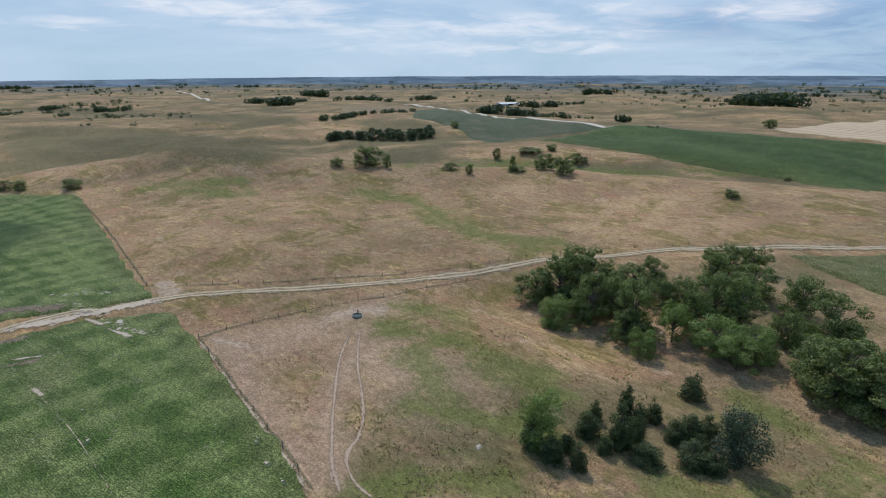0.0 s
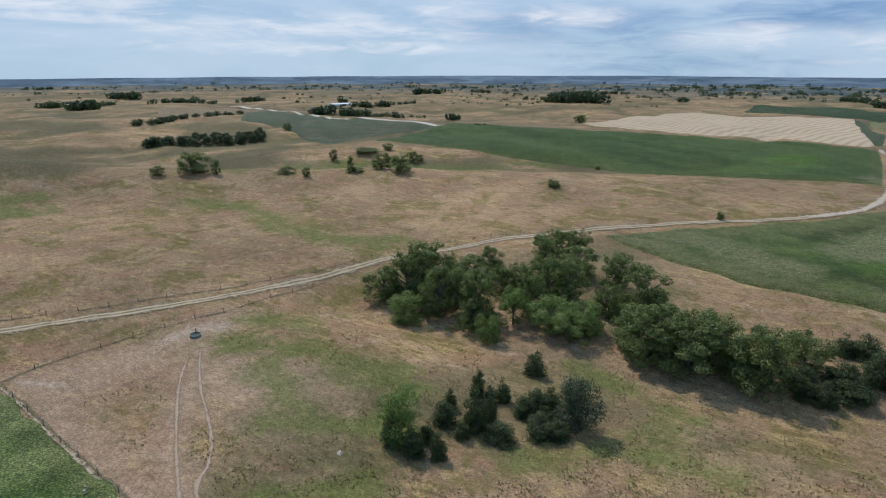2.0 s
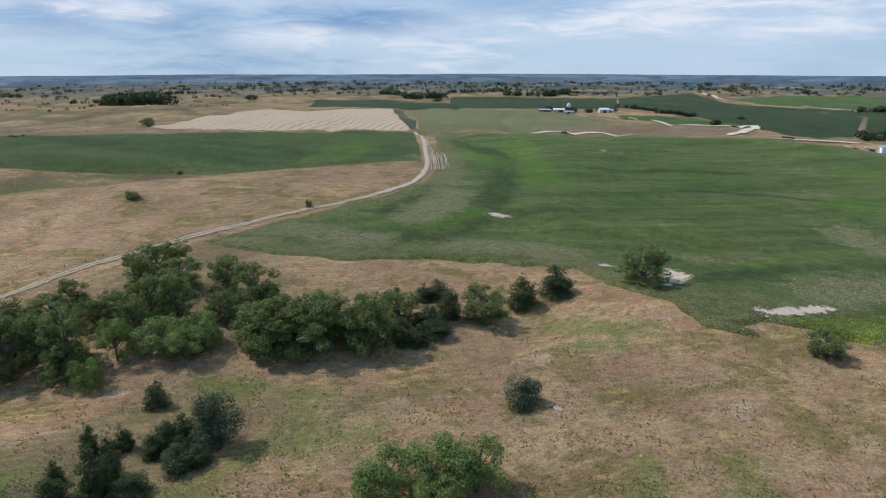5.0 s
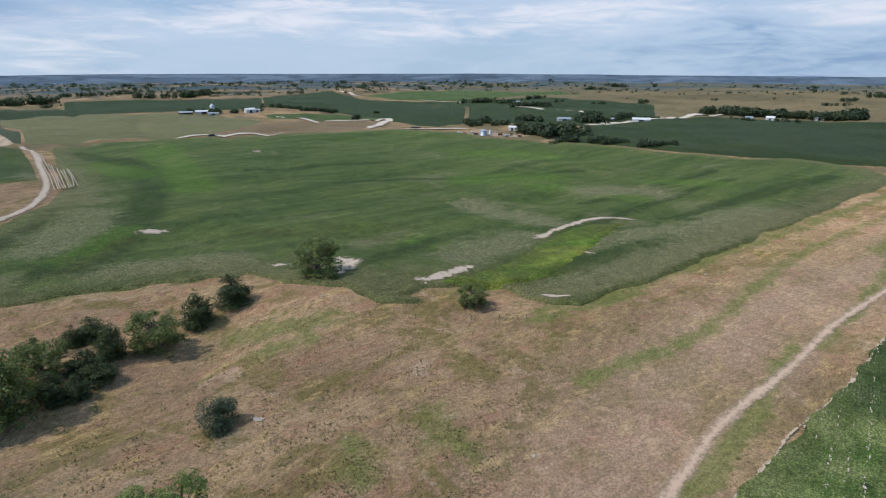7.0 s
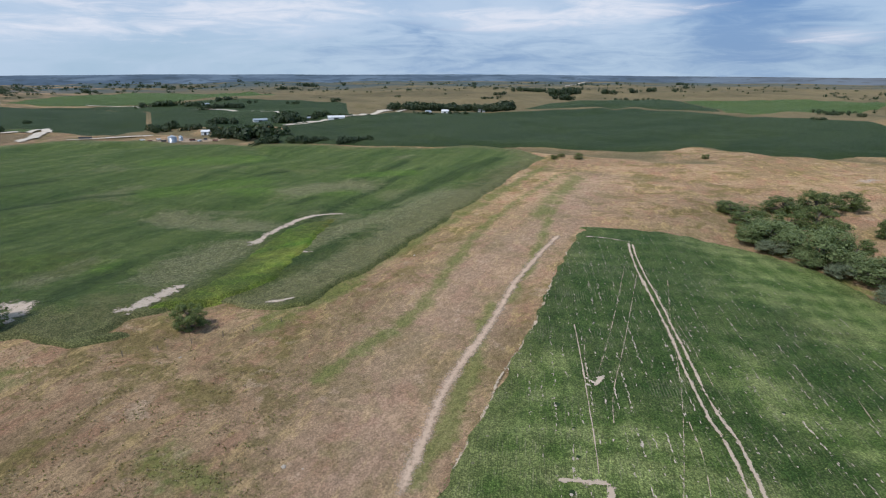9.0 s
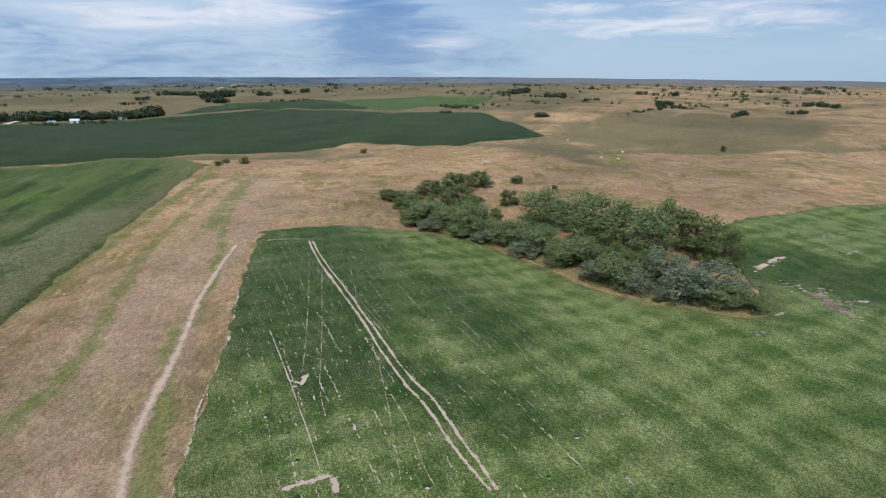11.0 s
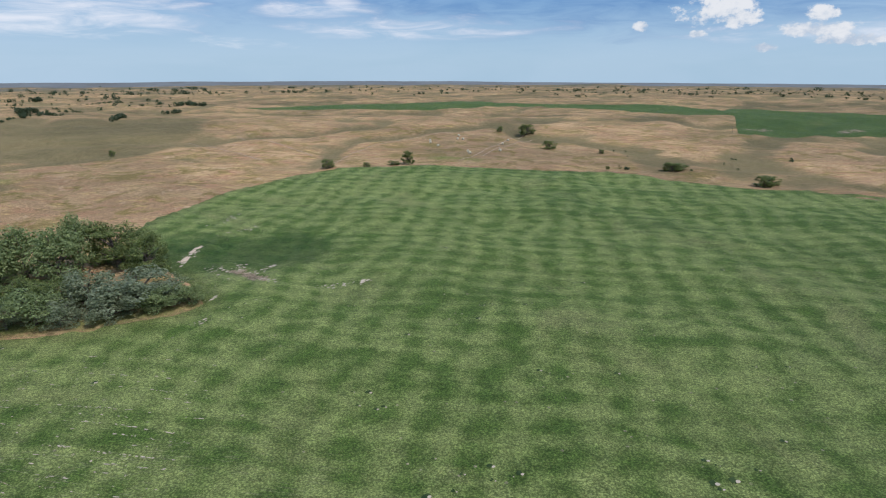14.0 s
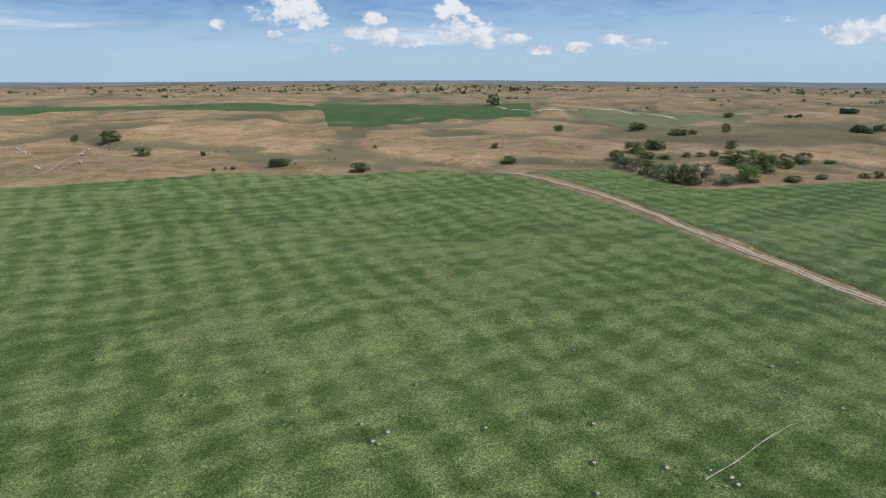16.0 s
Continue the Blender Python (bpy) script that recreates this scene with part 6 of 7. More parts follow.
def plant(leaves, x, y, tall, wide, label="", group=""):
    far = math.hypot(x, y) > 560
    kind = ("far_" + ("cedar" if leaves == "cedar" else "broadleaf")) if far and leaves in ("broadleaf", "cedar", "light") else leaves
    proto = PROTO[kind][_pick.randrange(len(PROTO[kind]))]
    m = pose(x, y, float(height(x, y)) - 0.02, 0, 0, _pick.random() * 360)
    if proto.name not in USED:
        USED.add(proto.name)
        ob = proto
        ob.matrix_basis = m
    else:
        ob = copy_thing(proto, m)
    ob.scale = (wide, wide * (0.9 + 0.2 * _pick.random()), tall)
    tagged(ob, label or kind_label[leaves], "tree", group)
    return ob


for leaves, plan, group in (
        ("broadleaf", OAK_PLAN[1] + OAK_PLAN_B[1], "trees of the draw"), ("light", LIGHT_PLAN[1], "trees of the draw"),
        ("broadleaf", GREY_PLAN[1], "trees of the draw"), ("cedar", CEDAR_PLAN[1] + CEDAR2_PLAN[1], "cedars on the slope"), ("spruce", BLUE_PLAN[1], "junipers"),
        ("broadleaf", MID_PLAN[1], "scattered pasture trees"), ("poplar", GROVE_TALL_PLAN[1], "grove trees"),
        ("olive", GROVE_SILVER_PLAN[1] + GROVE_SILVER_PLAN_B[1], "grove trees"), ("broadleaf", GROVE_DARK_PLAN[1], "grove trees"),
        ("broadleaf", BACK_PLAN[1], "scattered pasture trees"), ("broadleaf", BACK2_PLAN[1] + BACK3_PLAN[1], "scattered pasture trees"), ("light", BACK_LIGHT_PLAN[1], "scattered pasture trees"),
        ("olive", THICKET_PLAN[1], "thicket trees")):
    for x, y, tall, wide in plan:
        wide *= 0.92 if leaves == "spruce" else 1.15 if leaves == "cedar" else 1.22 if group == "grove trees" else 1.05 if leaves != "broadleaf" else 1.35 if math.hypot(x, y) > 260 else 1.10
        use = leaves
        if leaves == "olive" and group == "grove trees":
            use = _pick.choice(("olive", "olive", "olive", "poplar", "poplar"))
        if group == "thicket trees" and _pick.random() < 0.7:
            use = _pick.choice(("twig", "broadleaf"))
        plant(use, x, y, max(tall * (1.12 if leaves == "poplar" else 1.0), 2.0), max(wide, 1.8), group=group)
# ---- built things ----
def box(verts, faces, x0, x1, y0, y1, z0, z1):
    b = len(verts)
    verts += [(x, y, z) for z in (z0, z1) for x, y in ((x0, y0), (x1, y0), (x1, y1), (x0, y1))]
    faces += [tuple(b + i for i in f) for f in ((3, 2, 1, 0), (4, 5, 6, 7), (0, 1, 5, 4), (1, 2, 6, 5), (2, 3, 7, 6), (3, 0, 4, 7))]


def tube(verts, faces, cx, cy, z0, z1, r0, r1, sides=16, cap=True):
    b = len(verts)
    for z, r in ((z0, r0), (z1, r1)):
        verts += [(cx + r * math.cos(6.283 * k / sides), cy + r * math.sin(6.283 * k / sides), z) for k in range(sides)]
    faces += [(b + k, b + (k + 1) % sides, b + sides + (k + 1) % sides, b + sides + k) for k in range(sides)]
    if cap:
        faces.append(tuple(b + sides + k for k in range(sides)))


def on_ground(name, x, y, turn=0.0, sink=0.0):
    ob = new(name)
    ob.matrix_basis = pose(x, y, float(height(x, y)) - sink, 0, 0, turn)
    return ob


M["white_metal"] = make_plain("white_sheet_metal", (0.78, 0.78, 0.76), 0.5)
M["grey_metal"] = make_plain("galvanised_metal", (0.58, 0.60, 0.61), 0.38, 0.7)
M["red_wall"] = make_plain("red_brown_boards", (0.25, 0.10, 0.075), 0.8)
M["dark_opening"] = make_plain("dark_doorway", (0.05, 0.05, 0.05), 0.9)
M["dark_paint"] = make_plain("dark_vehicle_paint", (0.06, 0.065, 0.07), 0.4)
M["post"] = make_plain("weathered_post", (0.22, 0.18, 0.14), 0.9)
M["wire"] = make_plain("fence_wire", (0.25, 0.24, 0.23), 0.5, 0.8)
M["stone"] = make_plain("pale_limestone", (0.46, 0.39, 0.31), 0.9)
M["straw"] = make_plain("bleached_hay", (0.56, 0.50, 0.38), 0.95)
M["rubber"] = make_plain("black_rubber", (0.035, 0.035, 0.035), 0.85)


def shed(x, y, wide, tall, turn, wall, roof, label, name="farm_shed"):
    """A gabled shed: four walls, two roof slopes, a big door."""
    s = on_ground(name, x, y, turn, 0.2)
    deep = wide * 0.55
    a, d, e = wide / 2, deep / 2, tall * 0.68
    v, f = [], []
    t = 0.15
    box(v, f, -a, a, -d, -d + t, 0, e)
    box(v, f, -a, a, d - t, d, 0, e)
    box(v, f, -a, -a + t, -d + t, d - t, 0, e)
    box(v, f, a - t, a, -d + t, d - t, 0, e)
    for sx in (-a + 0.02, a - 0.02):
        b = len(v)
        v += [(sx, -d, e), (sx, d, e), (sx, 0, tall - 0.1)]
        f.append((b, b + 1, b + 2))
    mesh_part("wall", v, f, wall, s)
    for sy in (-1, 1):
        v, f = [], []
        o = 0.35
        q = [(-a - o, sy * (d + o), e - 0.15), (a + o, sy * (d + o), e - 0.15), (a + o, 0, tall), (-a - o, 0, tall)]
        v = q + [(x_, y_, z_ + 0.12) for x_, y_, z_ in q]
        f = [(3, 2, 1, 0), (4, 5, 6, 7), (0, 1, 5, 4), (1, 2, 6, 5), (2, 3, 7, 6), (3, 0, 4, 7)]
        mesh_part("roof", v, f, roof, s)
    for sy in (-1, 1):
        v, f = [], []
        box(v, f, -wide * 0.14, wide * 0.14, sy * d - 0.05, sy * d + 0.05, 0.1, e * 0.82)
        mesh_part("door", v, f, M["dark_opening"], s)
    return tagged(s, label, "shed", "farm buildings")


for k, (x, y, wide, tall) in enumerate(SHEDS):
    face = math.degrees(math.atan2(y, x)) + 90 + (-12, 8, 25, 0)[k % 4]
    wall, roof, label = ((M["white_metal"], M["white_metal"], "white metal farm shed among far trees"),
                         (M["white_metal"], M["grey_metal"], "white shed with a grey metal roof"),
                         (M["red_wall"], M["grey_metal"], "red-brown farm shed with a grey roof"))[(0, 1, 2, 0, 0, 1, 1, 0, 1, 2, 0, 1, 1, 0, 0)[k]]
    shed(x, y, wide, max(tall, 3.6), face, wall, roof, label)

for x, y, wide, tall in BINS:
    b = on_ground("grain_bin", x, y, 0, 0.1)
    v, f = [], []
    for k in range(6):
        tube(v, f, 0, 0, tall * 0.76 * k / 6, tall * 0.76 * (k + 0.92) / 6, wide / 2, wide / 2 * 1.01, 20, True)
    mesh_part("bin_wall", v, f, M["grey_metal"], b, "", True)
    v, f = [], []
    tube(v, f, 0, 0, tall * 0.76, tall, wide / 2 * 1.06, wide * 0.06, 20)
    mesh_part("bin_roof", v, f, M["grey_metal"], b)
    tagged(b, "round galvanised grain bin in the farmyard", "grain bin", "grain bins")


def wagon(name, x, y, long, tall, turn, paint, label, cab=False):
    w = on_ground(name, x, y, turn)
    v, f = [], []
    box(v, f, -long / 2, long / 2, -1.1, 1.1, 0.75, 0.95)
    box(v, f, -long / 2, long / 2 * (0.5 if cab else 1), -1.15, -1.05, 0.95, tall)
    box(v, f, -long / 2, long / 2 * (0.5 if cab else 1), 1.05, 1.15, 0.95, tall)
    box(v, f, -long / 2, -long / 2 + 0.1, -1.05, 1.05, 0.95, tall)
    mesh_part("bed", v, f, paint, w)
    if cab:
        v, f = [], []
        box(v, f, long * 0.27, long * 0.44, -1.0, 1.0, 0.95, tall + 0.3)
        box(v, f, long * 0.44, long * 0.5, -0.9, 0.9, 0.95, tall * 0.75)
        mesh_part("cab", v, f, M["white_metal"], w)
    for wx in (-long * 0.32, long * 0.32):
        for wy in (-1.0, 1.0):
            v, f = [], []
            for k in range(2):
                b = len(v)
                v += [(wx + 0.48 * math.cos(6.283 * i / 14), wy + (k - 0.5) * 0.3, 0.48 + 0.48 * math.sin(6.283 * i / 14)) for i in range(14)]
            f += [(i, (i + 1) % 14, 14 + (i + 1) % 14, 14 + i) for i in range(14)] + [tuple(range(14)), tuple(range(27, 13, -1))]
            tyre = mesh_part("wheel", v, f, M["rubber"], w)
            v, f = [], []
            for k in range(2):
                v += [(wx + 0.24 * math.cos(6.283 * i / 10), wy + (k - 0.5) * 0.34, 0.48 + 0.24 * math.sin(6.283 * i / 10)) for i in range(10)]
            f += [(i, (i + 1) % 10, 10 + (i + 1) % 10, 10 + i) for i in range(10)] + [tuple(range(10)), tuple(range(19, 9, -1))]
            mesh_part("rim", v, f, M["grey_metal"], tyre)
    return tagged(w, label, "farm vehicle", "farm vehicles")


for k, (x, y, long, tall) in enumerate(CLUTTER):
    wagon("farm_wagon", x, y, max(long, 3.5), 1.7, 40 * k, (M["red_wall"], M["white_metal"], M["dark_paint"])[k % 3],
          ("rusty red farm wagon in the yard", "white farm wagon in the yard", "dark farm wagon in the yard")[k % 3])
wagon("truck", *VEHICLES[0][:2], 7.0, 2.2, -40, M["dark_paint"], "dark truck parked by the gravel road", True)
wagon("stock_trailer", *VEHICLES[1][:2], 10.0, 2.4, -85, M["dark_paint"], "long dark trailer beside the gravel road")

# the stock tank in its trodden ring
tank = on_ground("stock_tank", -61.0, 121.4, 15, 0.03)
v, f = [], []
tube(v, f, 0, 0, 0.0, 0.62, 1.22, 1.25, 28, False)
tube(v, f, 0, 0, 0.62, 0.64, 1.25, 1.13, 28, False)
b = len(v)
tube(v, f, 0, 0, 0.64, 0.35, 1.13, 1.12, 28, False)
mesh_part("tank_wall", v, f, make_plain("green_grey_tank", (0.16, 0.19, 0.17), 0.6), tank, "", True)
v, f = [], []
tube(v, f, 0, 0, 0.40, 0.46, 1.1, 1.1, 28)
g = Graph("tank_water", 0.3, 0.25)
mesh_part("water", v, f, g.done((0.03, 0.045, 0.04)), tank, "dark still water")
v, f = [], []
box(v, f, -0.12, 0.12, 1.0, 1.25, 0.0, 1.5)
tube(v, f, 0.0, 1.1, 1.5, 1.62, 0.16, 0.05, 10)
mesh_part("standpipe", v, f, M["post"], tank)
tagged(tank, "round grey-green stock tank on trodden bare earth", "stock tank")

# round bales on the hay slope
_r = random.Random(9)
bale_mesh = None
for x, y in BALES:
    b = on_ground("hay_bale", x, y, _r.random() * 180)
    if bale_mesh is None:
        v, f = [], []
        n = 20
        for k, (px, rr) in enumerate(((-0.8, 0.82), (-0.72, 0.9), (0.72, 0.9), (0.8, 0.82))):
            v += [(px, rr * math.cos(6.283 * i / n), 0.88 + rr * math.sin(6.283 * i / n)) for i in range(n)]
        f = [(k * n + i, k * n + (i + 1) % n, (k + 1) * n + (i + 1) % n, (k + 1) * n + i) for k in range(3) for i in range(n)]
        f += [tuple(range(n - 1, -1, -1)), tuple(range(3 * n, 4 * n))]
        o = mesh_part("bale_roll", v, f, M["straw"], b)
        bale_mesh = o.data
    else:
        o = new("bale_roll", bale_mesh)
        o.parent = b
    tagged(b, "bleached round hay bale on mown grass", "hay bale", "hay bales")

for k, (x, y, wide) in enumerate(ROCKS):
    bm = bmesh.new()
    bmesh.ops.create_icosphere(bm, subdivisions=2, radius=0.5)
    for q in bm.verts:
        q.co *= 1 + 0.6 * noise.noise(q.co * 3.1 + Vector((k * 7, 0, 0)))
        q.co = Vector((q.co.x * min(wide, 1.6), q.co.y * min(wide, 1.6) * 0.7, q.co.z * min(wide, 1.6) * 0.32))
    me = bpy.data.meshes.new("rock")
    bm.to_mesh(me)
    bm.free()
    me.materials.append(M["stone"])
    ob = new("rock", me)
    ob.matrix_basis = pose(x, y, float(height(x, y)) + 0.03 * min(wide, 1.6), 0, 0, 50 * k)
    tagged(ob, "pale limestone rock lying in dry grass", "rock", "rocks")


def fence(pts, label, gap=7.0):
    """Posts with three wires."""
    p = curve_points(pts, 1.0)
    run = np.concatenate([[0], np.cumsum(np.linalg.norm(np.diff(p, axis=0), axis=1))])
    at = np.arange(0, run[-1], gap)
    x, y = np.interp(at, run, p[:, 0]), np.interp(at, run, p[:, 1])
    z = height(x, y)
    fe = new("fence")
    post_mesh = None
    for px, py, pz in zip(x, y, z):
        if post_mesh is None:
            v, f = [], []
            tube(v, f, 0, 0, -0.3, 1.35, 0.09, 0.075, 7)
            o = mesh_part("post", v, f, M["post"], fe)
            post_mesh = o.data
        else:
            o = new("post", post_mesh)
            o.parent = fe
        o.matrix_basis = pose(px, py, pz, _r.uniform(-3, 3), _r.uniform(-3, 3), 0)
    for h in (0.45, 0.8, 1.15):
        v, f = [], []
        for i in range(len(x) - 1):
            limb(v, f, (x[i], y[i], z[i] + h), (x[i + 1], y[i + 1], z[i + 1] + h), 0.008, 0.008, 3)
        mesh_part("wire", v, f, M["wire"], fe)
    return tagged(fe, label, "fence", "pasture fences")


for pts in (FENCE_A, FENCE_B, FENCE_C, FENCE_D, FENCE_E, FENCE_F):
    fence(pts, "weathered post and wire fence in dry grass")
# ---- far rows of trees ----
def clump_mesh(name, spots, sprays, material, label, seed):
    """Many small far trees in one object: spots are x, y, width, height."""
    rng = np.random.RandomState(seed)
    spots = np.array(spots)
    n = len(spots)
    pick = np.repeat(np.arange(n), sprays)
    d = rng.normal(size=(len(pick), 3))
    d /= np.linalg.norm(d, axis=1)[:, None]
    d *= (0.75 + 0.4 * rng.rand(len(pick)))[:, None]
    s = spots[pick]
    base = height(s[:, 0], s[:, 1])
    c = np.stack([s[:, 0] + d[:, 0] * s[:, 2] * 0.5, s[:, 1] + d[:, 1] * s[:, 2] * 0.5, base + s[:, 3] * (0.5 + 0.5 * d[:, 2])], 1)
    nrm = d + rng.normal(size=d.shape) * 0.4
    nrm /= np.linalg.norm(nrm, axis=1)[:, None]
    u = np.cross(nrm, rng.normal(size=d.shape))
    u /= np.linalg.norm(u, axis=1)[:, None]
    w = np.cross(nrm, u)
    z = (s[:, 2] * (0.09 + 0.10 * rng.rand(len(pick))))[:, None]
    co = np.stack([c - u * z, c - w * z * 0.8, c + u * z, c + w * z * 0.8], 1).reshape(-1, 3)
    quads = np.arange(len(co), dtype=np.int32).reshape(-1, 4)
    me = bpy.data.meshes.new(name)
    me.from_pydata(co.tolist(), [], quads.tolist())
    me.materials.append(material)
    return tagged(new(name, me), label, "trees", kind="stuff")


_rt = np.random.RandomState(77)
for x, y in curve_points(WINDBREAKS, 4.0)[::2]:
    for row in (0, 1, 2):
        a, b = x + _rt.normal() * 1.8 - row * 3.0, y + _rt.normal() * 1.8 + row * 7.0
        plant("far", a, b, 6.5 + 3 * _rt.rand(), 8.5 + 3 * _rt.rand(), "dark green cedar in a dense windbreak row", "windbreak cedars")
for k, (count, tall, pts) in enumerate(BELTS_NORTH + BELTS_NORTH_FARM + BELTS_NORTH_EAST + BELTS_EAST + BELTS_EAST_FARM + BELTS_SOUTH_EAST + BELTS_SOUTH + BELTS_SOUTH_WEST + BELTS_WEST):
    p = curve_points(pts, 3.0)
    spots = []
    for _ in range(count * 2):
        x, y = p[_rt.randint(len(p))]
        big = tall * (0.55 + 0.5 * _rt.rand())
        spots.append((x + _rt.normal() * tall * 0.35, y + _rt.normal() * tall * 0.35, big * (0.8 + 0.5 * _rt.rand()), big))
    clump_mesh("tree_row", spots, 64, M["far"], "far row of dark green trees", 500 + k)

# scattered far trees and brush on the dry hills
spots = []
for a0, a1, r0, r1, count, big in SCATTERS_NEAR + SCATTERS_FAR:
    for _ in range(int(count * 1.4)):
        a, r = radians(a0 + (a1 - a0) * _rt.rand()), 1.0 / (1.0 / r1 + (1.0 / r0 - 1.0 / r1) * _rt.rand())
        x, y = r * math.sin(a), r * math.cos(a)
        if any(inside_distance(np.array(x), np.array(y), o) > -3 for _, o, _t in FIELDS):
            continue
        tall = big * r / 1000 * (0.5 + 0.9 * _rt.rand() ** 1.5)
        for _ in range(1 + (_rt.rand() < 0.35) * _rt.randint(1, 4)):
            spots.append((x + _rt.normal() * tall * 0.8, y + _rt.normal() * tall * 0.8, tall * (0.9 + 0.6 * _rt.rand()), tall))
clump_mesh("far_trees", spots, 34, M["far"], "scattered far trees and brush on dry hills", 900)

# ---- grass tufts and crop leaves near by ----
def in_field(x, y, names):
    hit = np.zeros(np.shape(x), bool)
    for ob, outline, tall in FIELDS:
        if ob.name.split(".")[0] in names:
            hit |= inside_distance(x, y, outline) > -0.4
    return hit


def scatter(count, r0, r1, seed):
    rng = np.random.RandomState(seed)
    a = rng.rand(count) * 6.283
    r = r0 * (r1 / r0) ** rng.rand(count)
    return rng, r * np.sin(a), r * np.cos(a)


def sheet_of(name, co, per, material, label, category):
    me = bpy.data.meshes.new(name)
    me.from_pydata(co.tolist(), [], np.arange(len(co)).reshape(-1, per).tolist())
    me.materials.append(material)
    return tagged(new(name, me), label, category, kind="stuff")


rng, x, y = scatter(170000, 48, 260, 12)
keep = ~in_field(x, y, ("soybean_field", "corn_field"))
road_near, _ = line_distance(x, y, [tuple(q) for q in ROAD_PLAN[0][2]])
track_near, _ = line_distance(x, y, [tuple(q) for q in ROAD_PLAN[1][2]])
path_near = np.minimum(line_distance(x, y, PATH_PLAN[0][1])[0], line_distance(x, y, PATH_PLAN[1][1])[0])
keep &= soft_lines(x, y, WORN_PLAN) < 0.25 + 0.3 * rng.rand(len(x))
keep &= (road_near > 2.2) & (track_near > 1.2) & (path_near > 0.6) & (waves(x, y, 11, 44) + 0.7 * waves(x, y, 3.5, 45) > 0.0)
x, y = x[keep], y[keep]
n = len(x)
z = height(x, y)
h = (0.14 + 0.26 * rng.rand(n) ** 2) * (1 + 0.3 * waves(x, y, 25, 46))
blades = []
for k in range(3):
    a = rng.rand(n) * 6.283
    w = 0.06 + 0.10 * rng.rand(n)
    lean = 0.05 + 0.22 * rng.rand(n)
    ca, sa = np.cos(a), np.sin(a)
    blades.append(np.stack([np.stack([x - ca * w, y - sa * w, z + 0.02], 1), np.stack([x + ca * w, y + sa * w, z + 0.02], 1),
                            np.stack([x + sa * lean + ca * w * 0.4, y - ca * lean + sa * w * 0.4, z + h], 1)], 1))
tufts = np.stack(blades, 1)
weedy = rng.rand(n) < 0.35
M["tuft"] = make_leaves("bleached_grass_blades", (0.255, 0.190, 0.110), (0.480, 0.375, 0.225))
sheet_of("grass_tufts", tufts[~weedy].reshape(-1, 3), 3, M["tuft"], "dry prairie grass tufts on the slopes", "grass")
M["weed"] = make_leaves("straw_and_olive_weeds", (0.215, 0.205, 0.070), (0.430, 0.380, 0.150))
sheet_of("weeds", tufts[weedy].reshape(-1, 3), 3, M["weed"], "olive and straw coloured weeds in dry grass", "weeds")

rng, x, y = scatter(125000, 42, 170, 13)
keep = in_field(x, y, ("soybean_field",))
x, y = x[keep], y[keep]
n = len(x)
c = np.stack([x, y, height(x, y) + 0.56 + 0.22 * rng.rand(n)], 1)
nrm = rng.normal(size=(n, 3)) * 0.45 + np.array([0, 0, 1.0])
nrm /= np.linalg.norm(nrm, axis=1)[:, None]
u = np.cross(nrm, rng.normal(size=(n, 3)))
u /= np.linalg.norm(u, axis=1)[:, None]
w = np.cross(nrm, u)
s = (0.09 + 0.13 * rng.rand(n))[:, None]
leaf = np.stack([c - u * s, c - w * s * 0.7, c + u * s, c + w * s * 0.7], 1).reshape(-1, 3)
sheet_of("soybean_leaves", leaf, 4, M["soy"], "green soybean leaves standing out of the canopy", "crop")


def ragged_spots(name, x, y, long, wide, turn, up, material, label, seed):
    """Small ragged spots in the crop, bare soil and painted shade, in one mesh."""
    rng = np.random.RandomState(seed)
    n, sides = len(x), 8
    q = np.arange(sides) / sides * 6.283
    r = 0.65 + 0.5 * rng.rand(n, sides)
    u, w = r * np.cos(q) * long[:, None], r * np.sin(q) * wide[:, None]
    c, t = math.cos(radians(turn)), math.sin(radians(turn))
    px, py = x[:, None] + u * c - w * t, y[:, None] + u * t + w * c
    co = np.stack([px, py, height(px, py) + up], 2).reshape(-1, 3)
    return sheet_of(name, co, sides, material, label, "bare soil")


ROW_TURN = -18.8
rng = np.random.RandomState(31)
gx, gy = 30 + 155 * rng.rand(15000), -125 + 95 * rng.rand(15000)
c, t = math.cos(radians(ROW_TURN)), math.sin(radians(ROW_TURN))
along, over = gx * c + gy * t, -gx * t + gy * c
over = np.round(over / 2.3 + 0.35 * waves(over, over * 0, 23, 50)) * 2.3 + rng.normal(size=15000) * 0.12
gx, gy = along * c - over * t, along * t + over * c
chance = soft_lines(gx, gy, [(30, [(150, -75), (100, -58), (62, -42)]), (24, [(120, -95), (70, -80), (40, -76)])], 0.9)
chance = chance * np.clip(0.45 + 0.8 * waves(gx, gy, 13, 51), 0.0, 1.0) * (0.35 + 0.65 * (np.sin(over * 1.7) > -0.1))
pick = (rng.rand(15000) < chance * 0.75) & in_field(gx, gy, ("soybean_field",))
gx, gy = gx[pick], gy[pick]
M["gap"] = make_plain("pale_gap_soil", (0.55, 0.46, 0.35), 0.95)
ragged_spots("row_gaps", gx, gy, 0.14 + 0.60 * rng.rand(len(gx)) ** 2.2, 0.06 + 0.10 * rng.rand(len(gx)), ROW_TURN, 0.78, M["gap"], "short bare soil gaps along the soybean rows", 61)
rng, fx, fy = scatter(2600, 60, 210, 33)
pick = in_field(fx, fy, ("soybean_field",)) & (waves(fx, fy, 28, 52) + 0.6 * waves(fx, fy, 8, 53) > 0.55)
fx, fy = fx[pick], fy[pick]
fr = 0.11 + 0.26 * rng.rand(len(fx)) ** 2
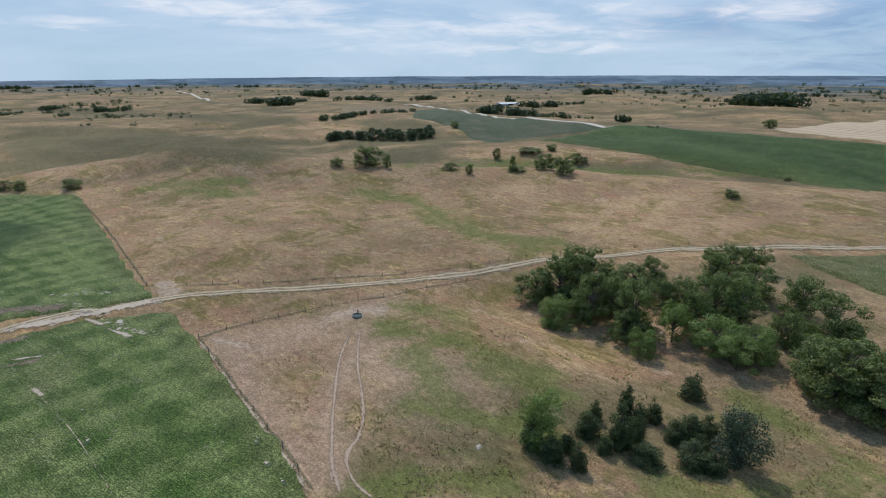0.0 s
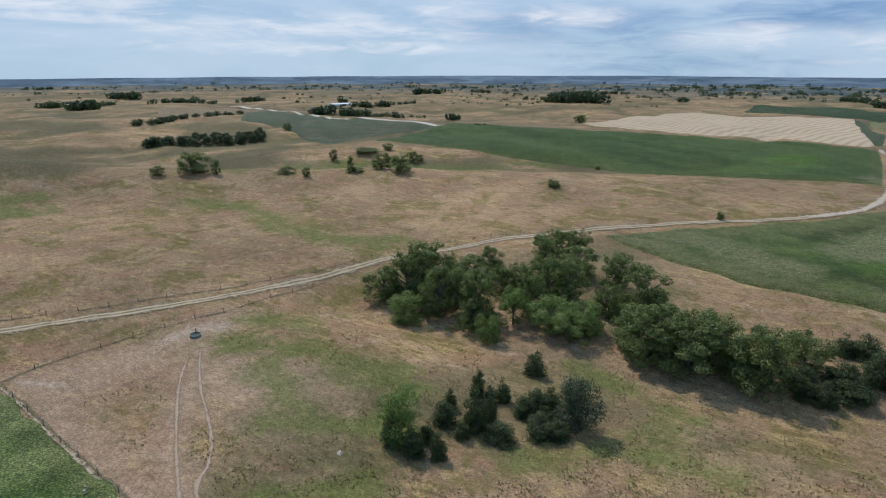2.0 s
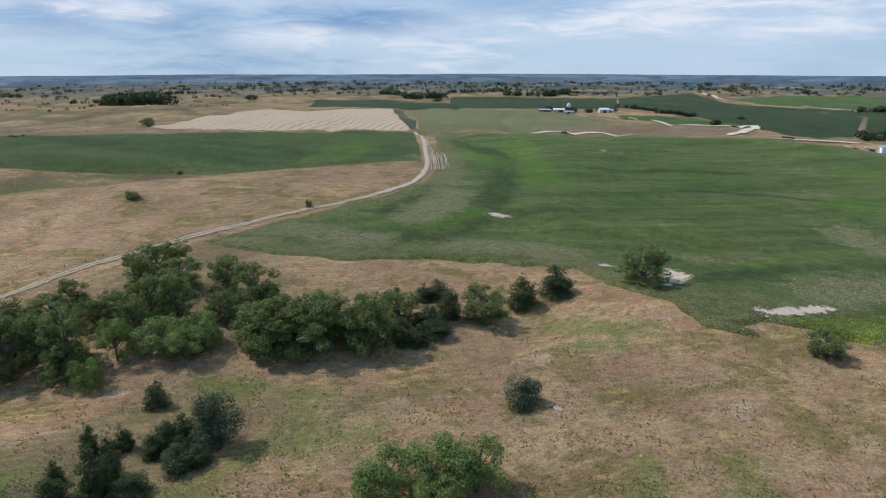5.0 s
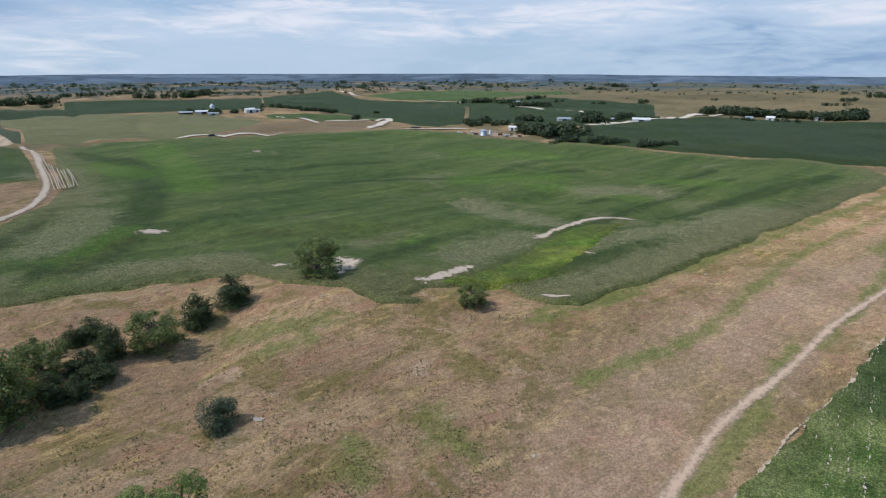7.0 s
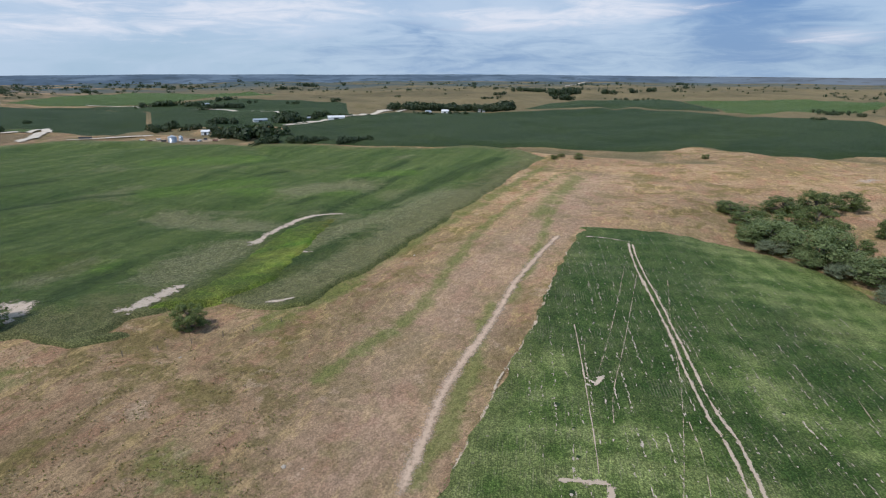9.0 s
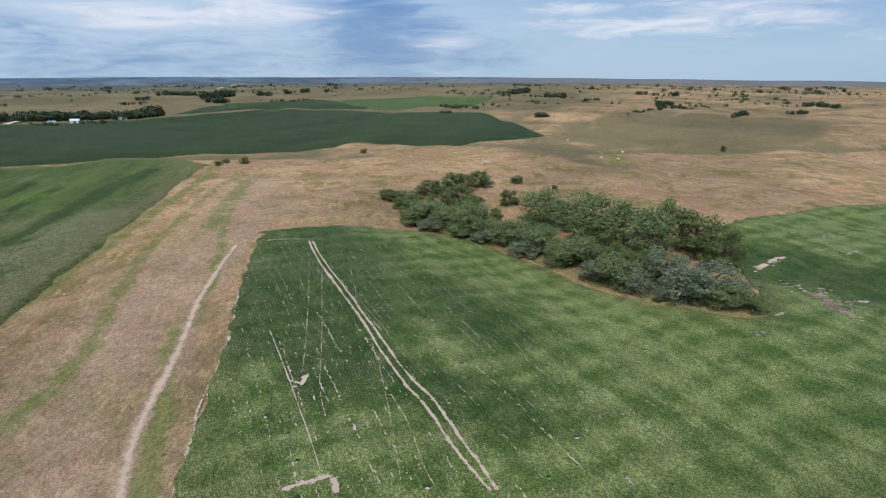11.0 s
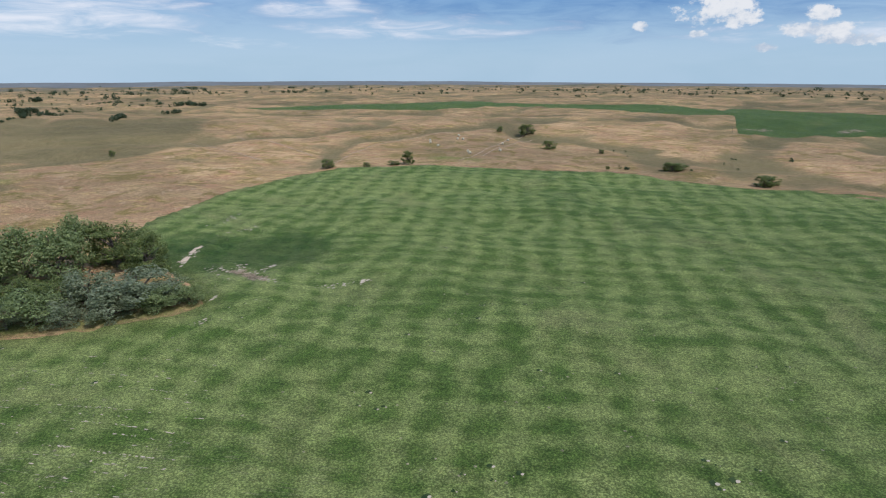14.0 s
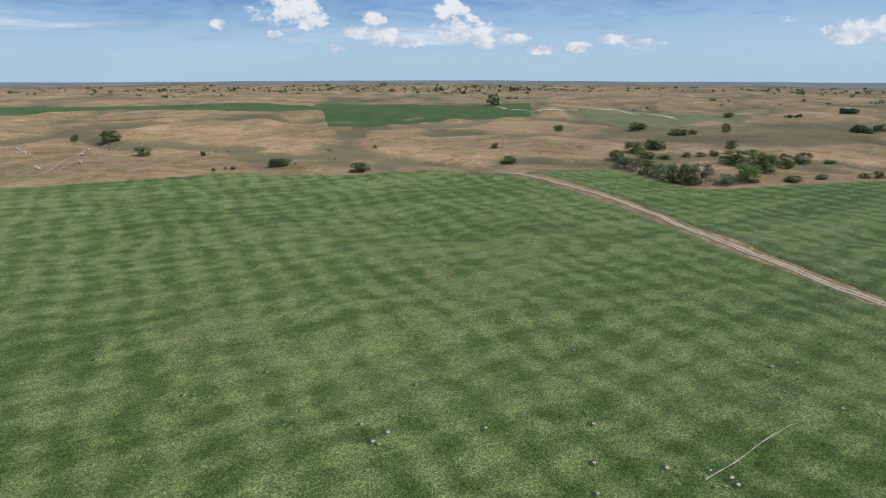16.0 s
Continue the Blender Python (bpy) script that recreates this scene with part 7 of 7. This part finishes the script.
ragged_spots("soil_flecks", fx, fy, fr * 1.2, fr, 20, 0.80, M["gap"], "small pale bare flecks among the soybeans", 62)
# washed-out arcs and corners where flecks of bare soil lie thick
FLECK_ARCS = [
    [(49.2, -179.1), (45.9, -172.7), (42.3, -170.1), (39.2, -169.3)],
    [(46.6, -181.6), (43.4, -175.9), (40.7, -175.0)],
    [(40.4, -182.8), (36.7, -174.8), (34.1, -172.4)],
    [(33.2, -170.6), (31.6, -175.4), (27.7, -180.8)],
    [(30.1, -166.4), (27.9, -164.8), (26.3, -163.1)],
    [(49.9, -215.2), (46.4, -219.0)],
    [(44.0, -219.3), (40.4, -225.3)],
    [(58.9, -226.4), (54.2, -228.9)],
    [(53.6, -233.0), (51.6, -245.9)],
    [(42.0, -153.6), (39.1, -154.7)],
    [(42.8, -136.9), (39.8, -139.0)],
    [(64.8, -183.5), (60.4, -174.2)],
    [(57.8, -180.3), (55.1, -200.4)],
    [(14.5, -158.4), (-1.5, -161.7)],
    [(93.1, -45.9), (95.8, -50.6)],
    [(-115.0, 98.4), (-107.4, 95.6), (-97.7, 96.7)],
    [(-145.5, 106.9), (-133.3, 114.3)],
    [(-133.9, 104.8), (-118.9, 99.0)],
]
rng = np.random.RandomState(34)
fa = np.concatenate([curve_points(p, 0.45) for p in FLECK_ARCS])
fa = np.repeat(fa, 3, 0) + rng.normal(size=(len(fa) * 3, 2)) * 0.9
fa = fa[rng.rand(len(fa)) < 0.22 + 0.3 * (waves(fa[:, 0], fa[:, 1], 5, 54) > 0)]
fs = 0.12 + 0.5 * rng.rand(len(fa)) ** 2.2
ragged_spots("washed_flecks", fa[:, 0], fa[:, 1], fs * 1.3, fs * 0.8, 40, 0.79, M["gap"], "ragged flecks of washed bare soil in the crop", 64)
# dark spots offset away from the sun: the flecks' shade as colour
M["shade_spot"] = make_leaves("dark_shade_spots", (0.030, 0.060, 0.018), (0.075, 0.115, 0.035))
ragged_spots("dark_plants", fx + 0.5, fy - 0.4, fr * 2.2, fr * 1.8, 50, 0.74, M["shade_spot"], "flat dark spots laid as shade beside the flecks", 63)
for protos in PROTO.values():
    for proto in protos:
        if proto.name not in USED:
            for o in (*proto.children_recursive, proto):
                bpy.data.objects.remove(o)
